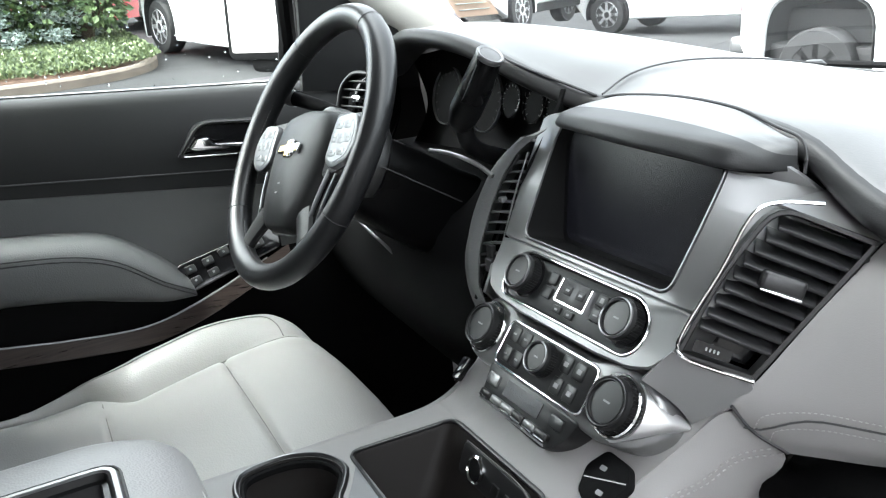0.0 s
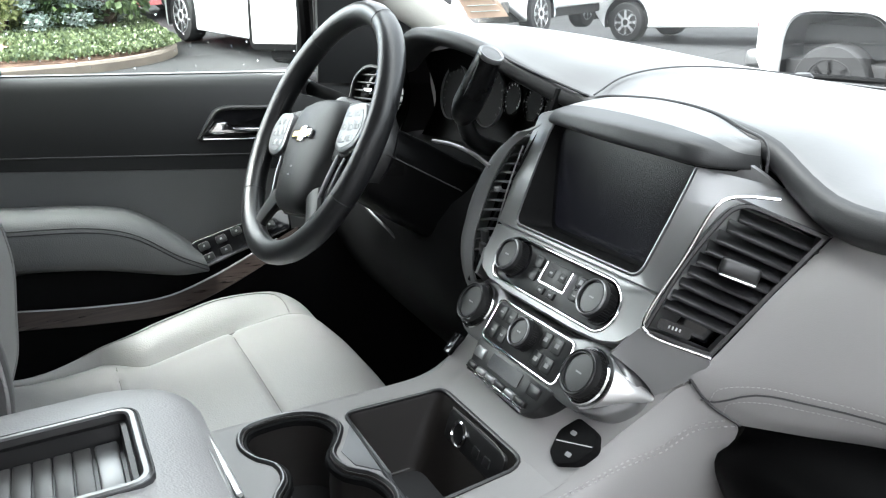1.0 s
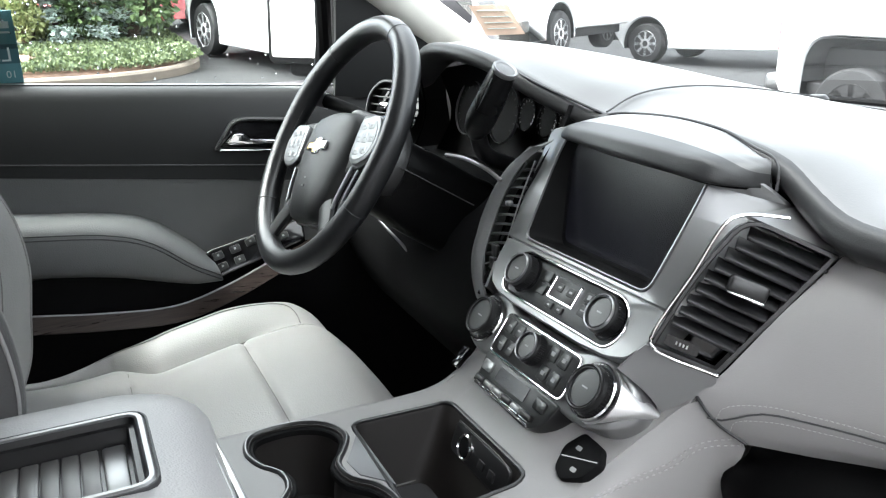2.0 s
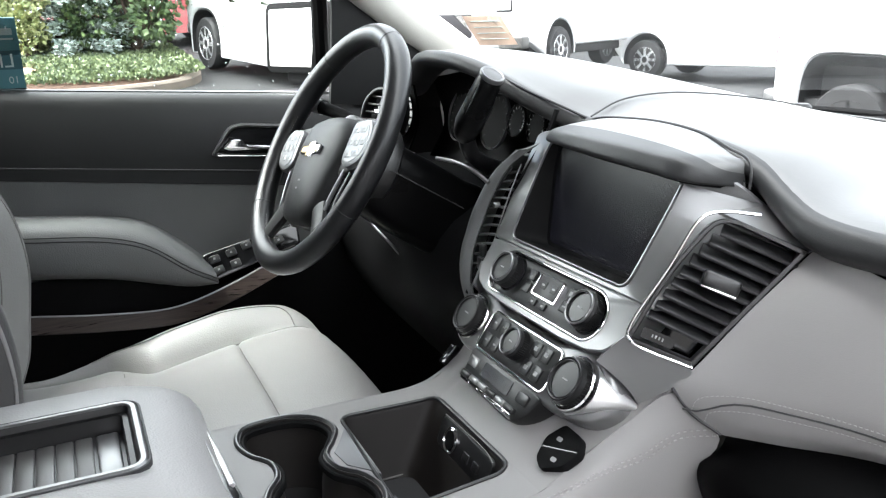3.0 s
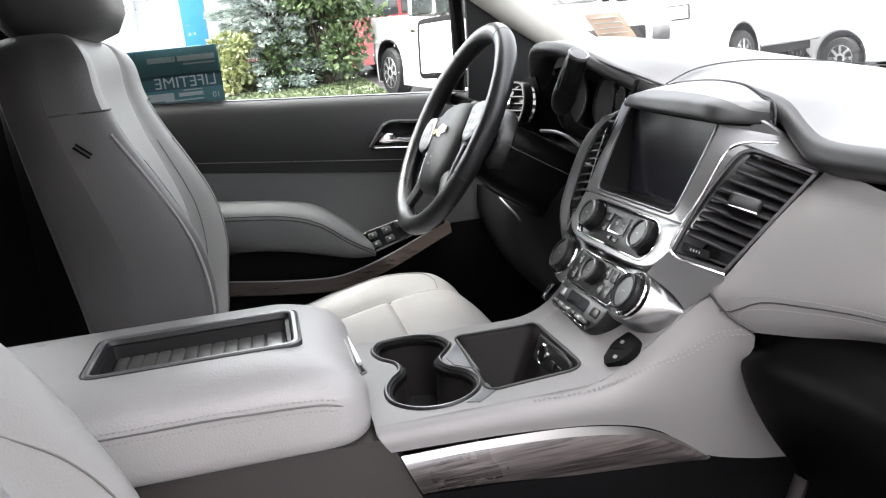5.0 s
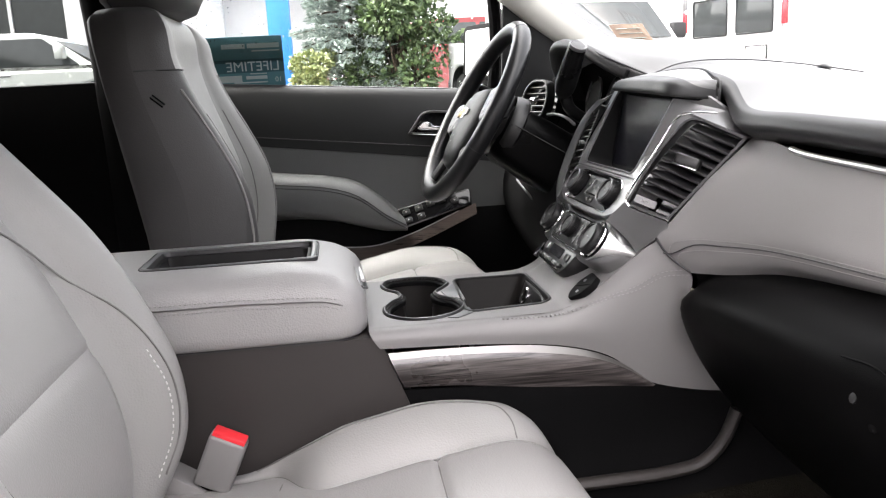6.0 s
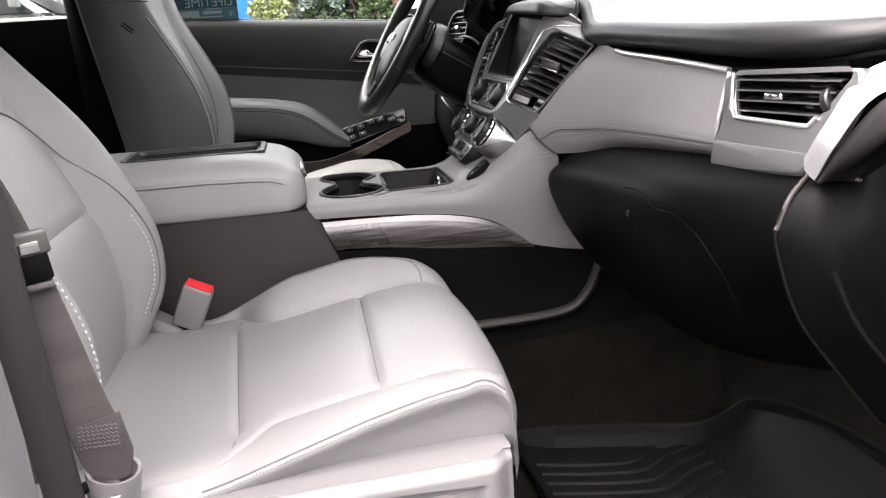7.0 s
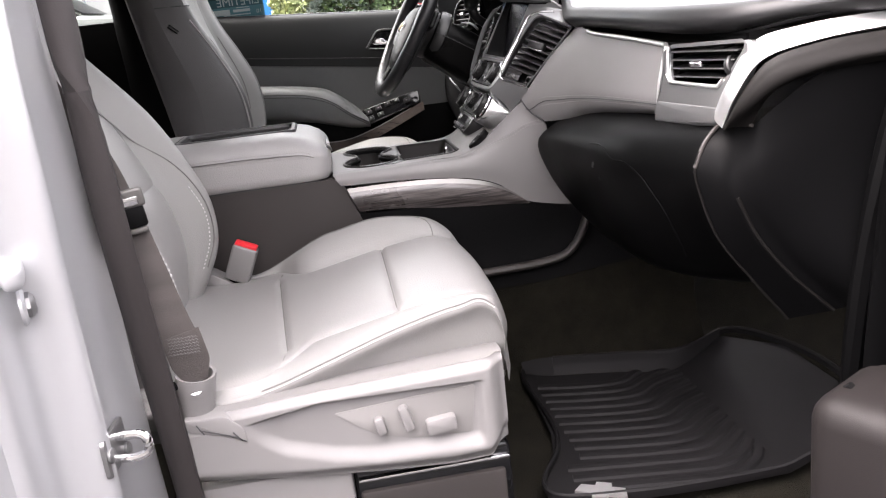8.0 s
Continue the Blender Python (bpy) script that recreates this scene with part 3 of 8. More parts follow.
def bend(x, y, z):
    """The face stands more upright above the radio, and curls back on the passenger side."""
    k = (8 + 200 * max(0, y - .08)) if x > 0 else 5
    return (x, y, z + .117 * max(0, y - .1) - k * max(0, abs(x) - .125) ** 2)


def fine_poly(poly, step=0.012):
    out = []
    for i, p in enumerate(poly):
        q = poly[(i + 1) % len(poly)]
        d = math.dist(p, q)
        k = max(1, round(d / step))
        out += [(p[0] + (q[0] - p[0]) * j / k, p[1] + (q[1] - p[1]) * j / k) for j in range(k)]
    return out


def resample(poly, n):
    f = np.array(list(poly) + [poly[0]])
    d = np.concatenate(([0], np.cumsum(np.linalg.norm(np.diff(f, axis=0), axis=1))))
    s = np.linspace(0, d[-1], n + 1)[:-1]
    return [(float(np.interp(v, d, f[:, 0])), float(np.interp(v, d, f[:, 1]))) for v in s]


b_out = mirror_poly([(.0, .0955), (.06, .0955), (.105, .0955), (.130, .0955), (.147, .0965), (.154, .135), (.160, .174), (.164, .205), (.166, .236), (.10, .244), (.0, .244)])
b_in = mirror_poly([(.0, .1035), (.05, .1035), (.10, .1035), (.1075, .1065), (.1105, .113), (.1125, .13), (.1155, .16), (.118, .190), (.1190, .212), (.1170, .226), (.108, .237), (.09, .240)])


def radial(poly, n, c):
    """n outline points by even angles about c, so that two outlines match."""
    f = resample(poly, 1200)
    f = sorted(((math.atan2(y - c[1], x - c[0]), x, y) for x, y in f))
    a = np.array([q[0] for q in f])
    t = np.linspace(-math.pi, math.pi, n + 1)[:-1]
    return [(float(np.interp(v, a, [q[1] for q in f], period=2 * math.pi)), float(np.interp(v, a, [q[2] for q in f], period=2 * math.pi))) for v in t]


c0 = (0, .165)
bo, bi = radial(b_out, 160, c0), radial(b_in, 160, c0)
part("bezel", rim(bo, bi, -.035, 0, S, .0025, warp=bend), M["satin"], stack, "satin silver-grey surround", angle=30)
surround = mirror_poly([(.0, .030), (.06, .030), (.105, .033), (.128, .041), (.141, .060), (.1465, .0965), (.10, .0965), (.0, .0965)])
radio_o = rpoly([(-.100, .040), (.096, .040), (.108, .056), (.105, .077), (.088, .0905), (-.088, .0905), (-.105, .077), (-.108, .056)], [.012, .012, .014, .014, .012, .012, .014, .014], 5)
cs = (0, .065)
part("radio_surround", rim(radial(surround, 160, cs), radial(inset(radio_o, -.0012), 160, cs), -.03, 0, S, .0018, warp=bend), M["satin"], stack, "satin silver-grey surround", angle=30)
part("display_edge", rim(inset(bi, -.0008), inset(bi, .0011), -.004, .0014, S, .0005, warp=bend), M["satin"], stack, "thin satin line round the display")


def deep(x, y, z):
    t = (y - .104) / .13
    return (x * (1 - .16 * (1 - t)), y + .010 * (1 - t), -.036 * (1 - t) + .010 * t + z)


def shrink(d):
    """The display outline drawn in towards its middle."""
    return [(x * (1 - d / .112), .172 + (y - .172) * (1 - d / .068)) for x, y in bi]


r0 = [S @ Vector(bend(x, y, -.001)) for x, y in shrink(.001)]
r1 = [S @ Vector(deep(x, y, .001)) for x, y in shrink(.004)]
r2 = [S @ Vector(deep(x, y, 0)) for x, y in shrink(.009)]
part("display_recess", grid([r0, r1, r2], wrap=True), M["soft_black"], stack, "black recess walls")
part("display", grid([[S @ Vector(deep(x, y, 0)) for x, y in shrink(.0089)], [S @ Vector(deep(x * .5, .165 + (y - .165) * .5, 0.0002)) for x, y in shrink(.0089)]], wrap=True, caps=True), M["screen"], stack, "dark switched-off display glass")

# hood over the display
HOOD_P = [  # x of the lip, y of the lip, z under, z of the lip top, rear edge
    (-.140, .152, 1.340, 1.352, (-.132, .161, 1.355)), (-.114, .110, 1.342, 1.3565, (-.100, .174, 1.3655)), (-.070, .100, 1.3425, 1.3590, (-.060, .180, 1.3695)),
    (.0, .095, 1.3405, 1.3590, (.0, .183, 1.371)), (.079, .098, 1.3375, 1.3570, (.070, .177, 1.367)), (.130, .105, 1.3340, 1.3540, (.116, .166, 1.359)),
    (.148, .134, 1.3300, 1.3510, (.143, .159, 1.354)), (.152, .158, 1.3270, 1.3500, (.146, .162, 1.3535))]
HOOD = []
for x, y, z0, z1, (rx, ry, rz) in HOOD_P:
    f = 1 if y < .14 else .3
    lip = [(x, y + .012 * f, z0), (x, y + .002 * f, z0 + .0015), (x, y, z0 + .004), (x * .998, y + .0010 * f, (z0 + z1) / 2), (x * .990, y + .0045 * f, z1 - .0025), (x * .984, y + .0075 * f, z1), (x * .975, y + .012 * f, z1 + .0015)]
    top = [tuple(a + (b - a) * t for a, b in zip(lip[-1], (rx, ry, rz))) for t in (.3, .65, 1.0)]
    HOOD.append(lip + [(q[0], q[1], q[2] + .001 * math.sin(math.pi * t) * f) for q, t in zip(top, (.3, .65, 1.0))])
hr = loft(HOOD, 40, 64)
nh = int(len(hr[0]) * .50)
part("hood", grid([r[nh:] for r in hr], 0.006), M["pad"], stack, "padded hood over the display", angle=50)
part("hood_edge", grid([r[:nh + 1] for r in hr], 0.006), M["hood_lip"], stack, "soft front edge of the hood, coloured darker for its shade", angle=50)
part("hood_underside", grid(loft([[HOOD[k][0] for k in (0, 1, 2, 3, 4, 5, 7)], [(-.125, .175, 1.350), (-.10, .165, 1.352), (-.07, .16, 1.354), (0, .16, 1.354), (.07, .16, 1.352), (.11, .165, 1.348), (.138, .172, 1.342)]], 30, 4), .003), M["soft_black"], stack)
part("hood_gap", tube(crv([(.158, .160, 1.327), (.1575, .161, 1.344), (.151, .163, 1.3535), (.119, .170, 1.3595), (.070, .181, 1.3675), (0, .187, 1.3712), (-.062, .184, 1.3698), (-.108, .178, 1.3655), (-.142, .164, 1.354)], 60), .0015, 6), M["seam_dark"], stack)
bk = box(-.120, .120, .165, .30, 1.05, 1.335, .01)
part("stack_body", bk, M["soft_black"], stack)


def knob(cx, cy, r, h, parent, face=True, base=0, ring="satin"):
    m = S @ pose(cx, cy, base)
    k = part("knob", lathe([(r * .98, .0), (r, .003), (r, h * .75), (r * .93, h), (r * .80, h + .0012), (r * .78, h * .96), (r * .4, h * .97), (.0005, h * .97)], m, 40), M["panel_black"], parent)
    bm = bmesh.new()
    for i in range(44):
        a = i * 2 * math.pi / 44
        box(r - .0004, r + .0009, -.0007, .0007, .004, h * .76, bm=bm, m=m @ pose(0, 0, 0, 0, 0, math.degrees(a)))
    part("grip", bm, M["panel_black"], k)
    part("knob_ring", lathe([(r * .86, h * .955), (r * .95, h * .955), (r * .955, h + .0012), (r * .91, h + .0020), (r * .86, h + .0010)], m, 40, caps=False), M[ring], k, "raised ring")
    part("base_ring", lathe([(r * 1.16, 0), (r * 1.16, .002), (r * 1.02, .003)], m, 40), M["gloss_black"], k)
    if face:
        part("marking", box(-r * .18, r * .18, -.0008, .0008, h * .972, h * .985, m=m), M["white_mark"], k)
    return k


def key(cx, cy, w, h, parent, z=.003, mark=None, f=None, tall=.0025, material="panel_black", name="button"):
    f = f or S
    k = part(name, plate(rrect(w, h, min(w, h) * .18, 3, cx, cy), z, z + tall, f, .0008), M[material], parent)
    if mark:
        part("marking", plate(rrect(*mark, .0003, 2, cx, cy), z + tall, z + tall + .0003, f), M["white_mark"], k)
    return k


# radio strip
SR = S @ pose(0, 0, -.0095)
part("radio_panel", plate(radio_o, -.01, .0035, SR, .002), M["panel_black"], stack, "black radio control strip")
part("radio_trim", rim(inset(radio_o, -.0016), inset(radio_o, .0002), .004, .0100, SR, .0006), M["chrome"], stack, "thin bright trim")
knob(-.078, .067, .0195, .019, stack, base=-.008)
knob(.078, .067, .0195, .019, stack, base=-.008)
key(-.040, .0755, .016, .0125, stack, f=SR)
key(-.040, .0605, .016, .0125, stack, f=SR)
key(0, .0690, .044, .026, stack, f=SR, tall=.0032)
for sgn in (-1, 1):
    part("chrome_bar", box(sgn * .0225 - .0009, sgn * .0225 + .0009, .0575, .080, .003, .0072, m=SR), M["chrome"], stack)
    key(sgn * .010, .071, .012, .010, stack, f=SR, z=.0062, tall=.0006, mark=(.005, .0022))
part("chrome_bar", box(-.0225, .0225, .0565, .0582, .003, .0068, m=SR), M["chrome"], stack)
key(.038, .0755, .014, .012, stack, f=SR, mark=(.005, .005))
key(.038, .0605, .014, .0125, stack, f=SR, mark=(.006, .0015))
for x in (-.015, 0.004):
    key(x, .0495, .013, .008, stack, f=SR, mark=(.004, .002))

# climate band
SC = S @ pose(0, 0, -.015)
band_o = rpoly([(-.060, -.034), (.060, -.034), (.100, -.036), (.134, -.026), (.150, .0), (.140, .022), (.118, .034), (.085, .036), (.060, .026), (-.060, .026), (-.085, .036), (-.118, .034), (-.140, .022), (-.150, .0), (-.134, -.026), (-.100, -.036)], .014, 5)


def curl(x, y, z):
    return (x, y, z - 9.0 * max(0, abs(x) - .112) ** 2 * 2.2)


part("climate_band", plate(fine_poly(band_o, .008), -.03, .006, SC, .005, warp=curl), M["satin"], stack, "satin silver climate control band", angle=50)
for sgn in (1, -1):
    tip = Vector((.151, .053, 1.1275))
    wing = []
    for f in np.linspace(0, 1, 12):
        row = []
        for a in np.linspace(-78, 84, 24):
            p = SC @ Vector((.105 + .0310 * math.cos(radians(a)), .0310 * math.sin(radians(a)), .0045))
            mid = p.lerp(tip, f)
            swell = .0045 * math.sin(math.pi * f) * math.cos(radians(a - 3)) ** 2
            row.append(mid + Vector((.62, -.62, .10)).normalized() * swell)
        wing.append(row)
    if sgn < 0:
        wing = [[Vector((-p.x, p.y, p.z)) for p in r_] for r_ in wing]
    part("band_wing", grid(wing, .002), M["silver"], stack, "silver tip of the band", angle=60)
inset_o = rrect(.142, .046, .008, 4, 0, -.003)
part("climate_panel", plate(inset_o, .002, .0072, SC, .0012), M["panel_black"], stack, "black climate button panel")
part("panel_trim", rim(inset(inset_o, -.0018), inset(inset_o, .0006), .004, .0076, SC, .0006), M["chrome"], stack)
knob(0, .001, .0165, .017, stack, base=-.012)
knob(-.105, 0, .0235, .024, stack, base=-.020, ring="panel_black")
knob(.105, 0, .0235, .024, stack, base=-.020, ring="panel_black")
for sgn in (-1, 1):
    m = SC @ pose(sgn * .105, 0, .006)
    part("knob_collar", lathe([(.0262, 0), (.0285, .002), (.0275, .004), (.0255, .003)], m, 40, caps=False), M["chrome"], stack)
for x in (-.057, -.038, .030, .050):
    for y in (.0085, -.0135):
        key(x, y, .0155, .0165, stack, f=SC, z=.0066, tall=.0016, mark=(.006, .0045) if x > 0 else (.005, .002))

# switch row under the band
row_o = rpoly([(-.064, -.066), (.050, -.070), (.070, -.054), (.077, -.030), (-.074, -.028)], [.008, .012, .010, .006, .006], 4)
SW0 = S @ pose(0, 0, -.012)
part("switch_panel", plate(row_o, -.03, .004, SW0, .002), M["panel_black"], stack, "black lower switch panel")
for i in range(6):
    x = -.054 + i * .0195
    k = part("toggle", box(x - .0088, x + .0088, -.0615, -.0545, .003, .0095, .002, 3, m=SW0), M["satin"] if i in (1, 2, 4) else M["panel_black"], stack)
    part("toggle_light", box(x - .008, x + .008, -.0625, -.0612, .005, .0090, m=SW0), M["chrome"], k)
part("toggle_rail", tube([SW0 @ Vector((-.062, -.0645, .005)), SW0 @ Vector((.050, -.0655, .005))], .0016, 8), M["chrome"], stack)
part("small_display", plate(rrect(.060, .016, .002, 3, -.004, -.042), .0035, .005, SW0), M["screen"], stack)
for x in (-.056, .052):
    part("button", plate(rrect(.020, .012, .003, 3, x, -.042), .0035, .006, SW0, .001), M["satin"] if x < 0 else M["panel_black"], stack)

# side vents of the stack, one on each side
def side_vent(sgn):
    v = thing("side_air_vent", "tall black slatted air vent beside the display, silver edged", "air vent", "stack air vents", at=(sgn * .18, .1, 1.23))
    bl, br, tr, tl = Vector((.144, .036, 1.199)), Vector((.186, .079, 1.178)), Vector((.224, .168, 1.283)), Vector((.164, .120, 1.312))
    x = (br - bl).normalized()
    n = x.cross((tr - br).normalized()).normalized()
    y = n.cross(x)
    F = Matrix((x, y, n)).transposed().to_4x4()
    F.translation = bl
    q = [((F.inverted() @ p).x, (F.inverted() @ p).y) for p in (bl, br, tr, tl)]
    mid = ((F.inverted() @ Vector((.152, .078, 1.262))).x - .002, (F.inverted() @ Vector((.152, .078, 1.262))).y)
    o = rpoly([q[0], q[1], q[2], q[3], mid], [.004, .002, .002, .02, .03], 4)
    i = inset(o, .0045)
    fl = (lambda bm: mirrored(bm)) if sgn < 0 else (lambda bm: bm)
    part("frame", fl(rim(o, i, -.02, .001, F, .001)), M["panel_black"], v, "black vent frame")
    part("duct", fl(plate(i, -.045, -.04, F)), M["gloss_black"], v)
    zs = [p[1] for p in o]
    for k in range(10):
        yy = q[0][1] + .030 + k * .0118
        hit = []
        for a, b in zip(i, i[1:] + i[:1]):
            if (a[1] - yy) * (b[1] - yy) < 0:
                hit.append(a[0] + (b[0] - a[0]) * (yy - a[1]) / (b[1] - a[1]))
        if len(hit) >= 2 and max(hit) - min(hit) > .012:
            part("slat", fl(box(min(hit), max(hit), yy - .0018, yy + .0018, -.022, .0, .0014, 2, m=F @ pose(0, 0, 0, 0, 0, -3) @ pose(0, yy, -.006, 28, 0, 0) @ pose(0, -yy, .006))), M["slat"], v)
    part("tab", fl(box(.040, .074, .072, .088, -.004, .012, .004, 3, m=F)), M["panel_black"], v)
    part("tab_edge", fl(box(.041, .073, .0712, .0735, .002, .0125, .0008, 2, m=F)), M["chrome"], v)
    part("wheel_slot", fl(plate(rrect(.030, .010, .002, 3, .026, .013), .0, .002, F)), M["gloss_black"], v)
    for k in range(4):
        part("wheel_mark", fl(plate(rrect(.0014, .003, .0004, 2, .021 + k * .0032, .013), .002, .0026, F)), M["white_mark"], v)
    line = [F @ Vector((*p, .001)) for p in (q[1], (q[0][0] + .006, q[0][1] + .0005), (q[0][0], q[0][1] + .006), mid, (q[3][0] - .012, q[3][1] - .010), q[3], ((q[3][0] * .55 + q[2][0] * .45) - .004, q[3][1] * .55 + q[2][1] * .45 + .012))]
    part("chrome_line", fl(tube(crv(line, 60), .0016, 8)), M["chrome"], v, "thin chrome line")
    shoulder = loft([[F @ Vector((*p, .0)) for p in (q[3], ((q[3][0] + q[2][0]) / 2, (q[3][1] + q[2][1]) / 2), q[2])], [(.166, .178, 1.312), (.192, .178, 1.300), (.226, .178, 1.287)]], 10, 5)
    part("shoulder", fl(grid(shoulder, .003)), M["satin"], v)
    return v


side_vent(1)
left_vent = thing("side_air_vent", "narrow black slatted air vent between display and wheel", "air vent", "stack air vents", at=(-.18, .07, 1.25))
LV = [  # outer edge, inner edge, from the top down
    ((-.164, .094, 1.308), (-.150, .098, 1.312)), ((-.182, .075, 1.268), (-.152, .082, 1.275)),
    ((-.188, .060, 1.230), (-.150, .066, 1.238)), ((-.185, .046, 1.195), (-.147, .052, 1.204)), ((-.172, .037, 1.162), (-.142, .044, 1.172))]
lv_o, lv_i = crv([q[0] for q in LV], 40), crv([q[1] for q in LV], 40)
part("duct", grid([lv_o + np.array((0, .016, 0)), (lv_o + lv_i) / 2 + np.array((0, .020, 0)), lv_i + np.array((0, .014, 0))], .002), M["gloss_black"], left_vent, "black duct")
part("outer_edge", tube(lv_o, .0024, 8), M["panel_black"], left_vent, "black vent edge")
part("inner_edge", tube(lv_i, .0009, 8), M["satin"], left_vent, "thin satin line")
for k in range(11):
    a, b = Vector(lv_o[3 + 3 * k]), Vector(lv_i[3 + 3 * k])
    part("slat", tube([a + Vector((.001, .004, .0)), (a + b) / 2 + Vector((0, .003, .001)), b + Vector((-.001, .004, 0))], .0036, 8, flat=.5), M["slat"], left_vent)
part("tab", box(-.004, .004, -.005, .003, -.003, .003, .0015, 3, m=Matrix.Translation(Vector((lv_o[14] + lv_i[14]) / 2))), M["satin"], left_vent, "satin airflow tab")
for z in (29, 33):
    part("side_button", box(-.007, .007, -.003, .003, -.008, .008, .002, 2, m=Matrix.Translation(Vector(lv_o[z]) * .45 + Vector(lv_i[z]) * .55)), M["panel_black"], left_vent)
# grey skirt from the vents down to the band tips
for sgn in (1, -1):
    sk = loft([[(.141, .036, 1.200), (.186, .080, 1.176), (.176, .069, 1.156)],
               [(.134, .026, 1.188), (.160, .056, 1.164), (.166, .062, 1.148)],
               [(.128, .016, 1.176), (.142, .040, 1.150), (.149, .050, 1.133)]], 10, 10)
    sk = sk * np.array((sgn, 1, 1))
    part("skirt", grid(sk, .003), M["satin"], stack, "satin grey skirt")


# ---- centre console ----
console = thing("center_console", "light grey centre console with wood trim, cup holders and padded armrest", "console", at=(0, -.3, .6))
CUPS = crv([(-.136, -.245), (-.128, -.273), (-.095, -.285), (-.062, -.277), (-.040, -.262), (-.012, -.262), (.010, -.276), (.045, -.288), (.085, -.284), (.113, -.258), (.117, -.222), (.096, -.188), (.060, -.172), (.022, -.180), (.000, -.198), (-.030, -.202), (-.050, -.190), (-.080, -.177), (-.112, -.186), (-.132, -.212)], 64, closed=True)
CUPS = inset([tuple(p) for p in CUPS], .0055)
BIN = rpoly([(-.100, -.165), (.096, -.172), (.082, -.052), (-.094, -.052)], [.012, .012, .016, .016], 4)


def top_z(y):
    return float(np.interp(y, (-.31, -.07, -.05, -.03, -.01, .02, .05, .075), (1.056, 1.056, 1.059, 1.066, 1.080, 1.104, 1.132, 1.156)))


bm = bmesh.new()
loops = [resample([(-.134, -.312), (.134, -.312), (.134, -.048), (-.134, -.048)], 60), CUPS, BIN]
edges = []
for lp in loops:
    vs = [bm.verts.new((x, y, top_z(y))) for x, y in lp]
    edges += [bm.edges.new((vs[i], vs[(i + 1) % len(vs)])) for i in range(len(vs))]
bmesh.ops.triangle_fill(bm, edges=edges, use_beauty=True)
for f in list(bm.faces):
    c = f.calc_center_median()
    for lp in (CUPS, BIN):
        inside = False
        for a, b in zip(lp, lp[1:] + lp[:1]):
            if (a[1] > c.y) != (b[1] > c.y) and c.x < a[0] + (b[0] - a[0]) * (c.y - a[1]) / (b[1] - a[1]):
                inside = not inside
        if inside and f.is_valid:
            bm.faces.remove(f)
            break
part("top_panel", bm, M["soft_grey"], console, "light grey top panel")
ramp = loft([[(-.134 - .5 * max(0, y), y, top_z(y)), (-.098, y, top_z(y)), (-.078, y, top_z(y) + c * .8), (0, y, top_z(y) + c), (.074, y, top_z(y) + c * .8), (.094, y, top_z(y)), (.134 + .5 * max(0, y), y, top_z(y))] for y, c in ((-.05, 0), (-.03, .010), (-.01, .012), (.02, .006), (.05, 0), (.075, 0))], 24, 18)
part("ramp", grid(ramp, .003), M["soft_grey"], console, "light grey ramp up to the stack", angle=60)
SIDE = [
    [(.132, -.312, 1.056), (.147, -.312, 1.053), (.153, -.308, 1.045), (.153, -.300, 1.032)],
    [(.132, -.15, 1.056), (.147, -.15, 1.052), (.154, -.15, 1.040), (.153, -.15, 1.025)],
    [(.132, -.05, 1.059), (.148, -.05, 1.053), (.156, -.05, 1.036), (.153, -.045, 1.012)],
    [(.136, .000, 1.086), (.153, .000, 1.072), (.160, .005, 1.036), (.152, .012, .992)],
    [(.152, .035, 1.118), (.166, .042, 1.096), (.168, .050, 1.036), (.153, .060, .954)],
    [(.167, .063, 1.146), (.180, .083, 1.120), (.174, .091, 1.045), (.160, .120, .938)],
    [(.173, .074, 1.149), (.196, .107, 1.106), (.171, .112, 1.055), (.166, .188, .930)],
]
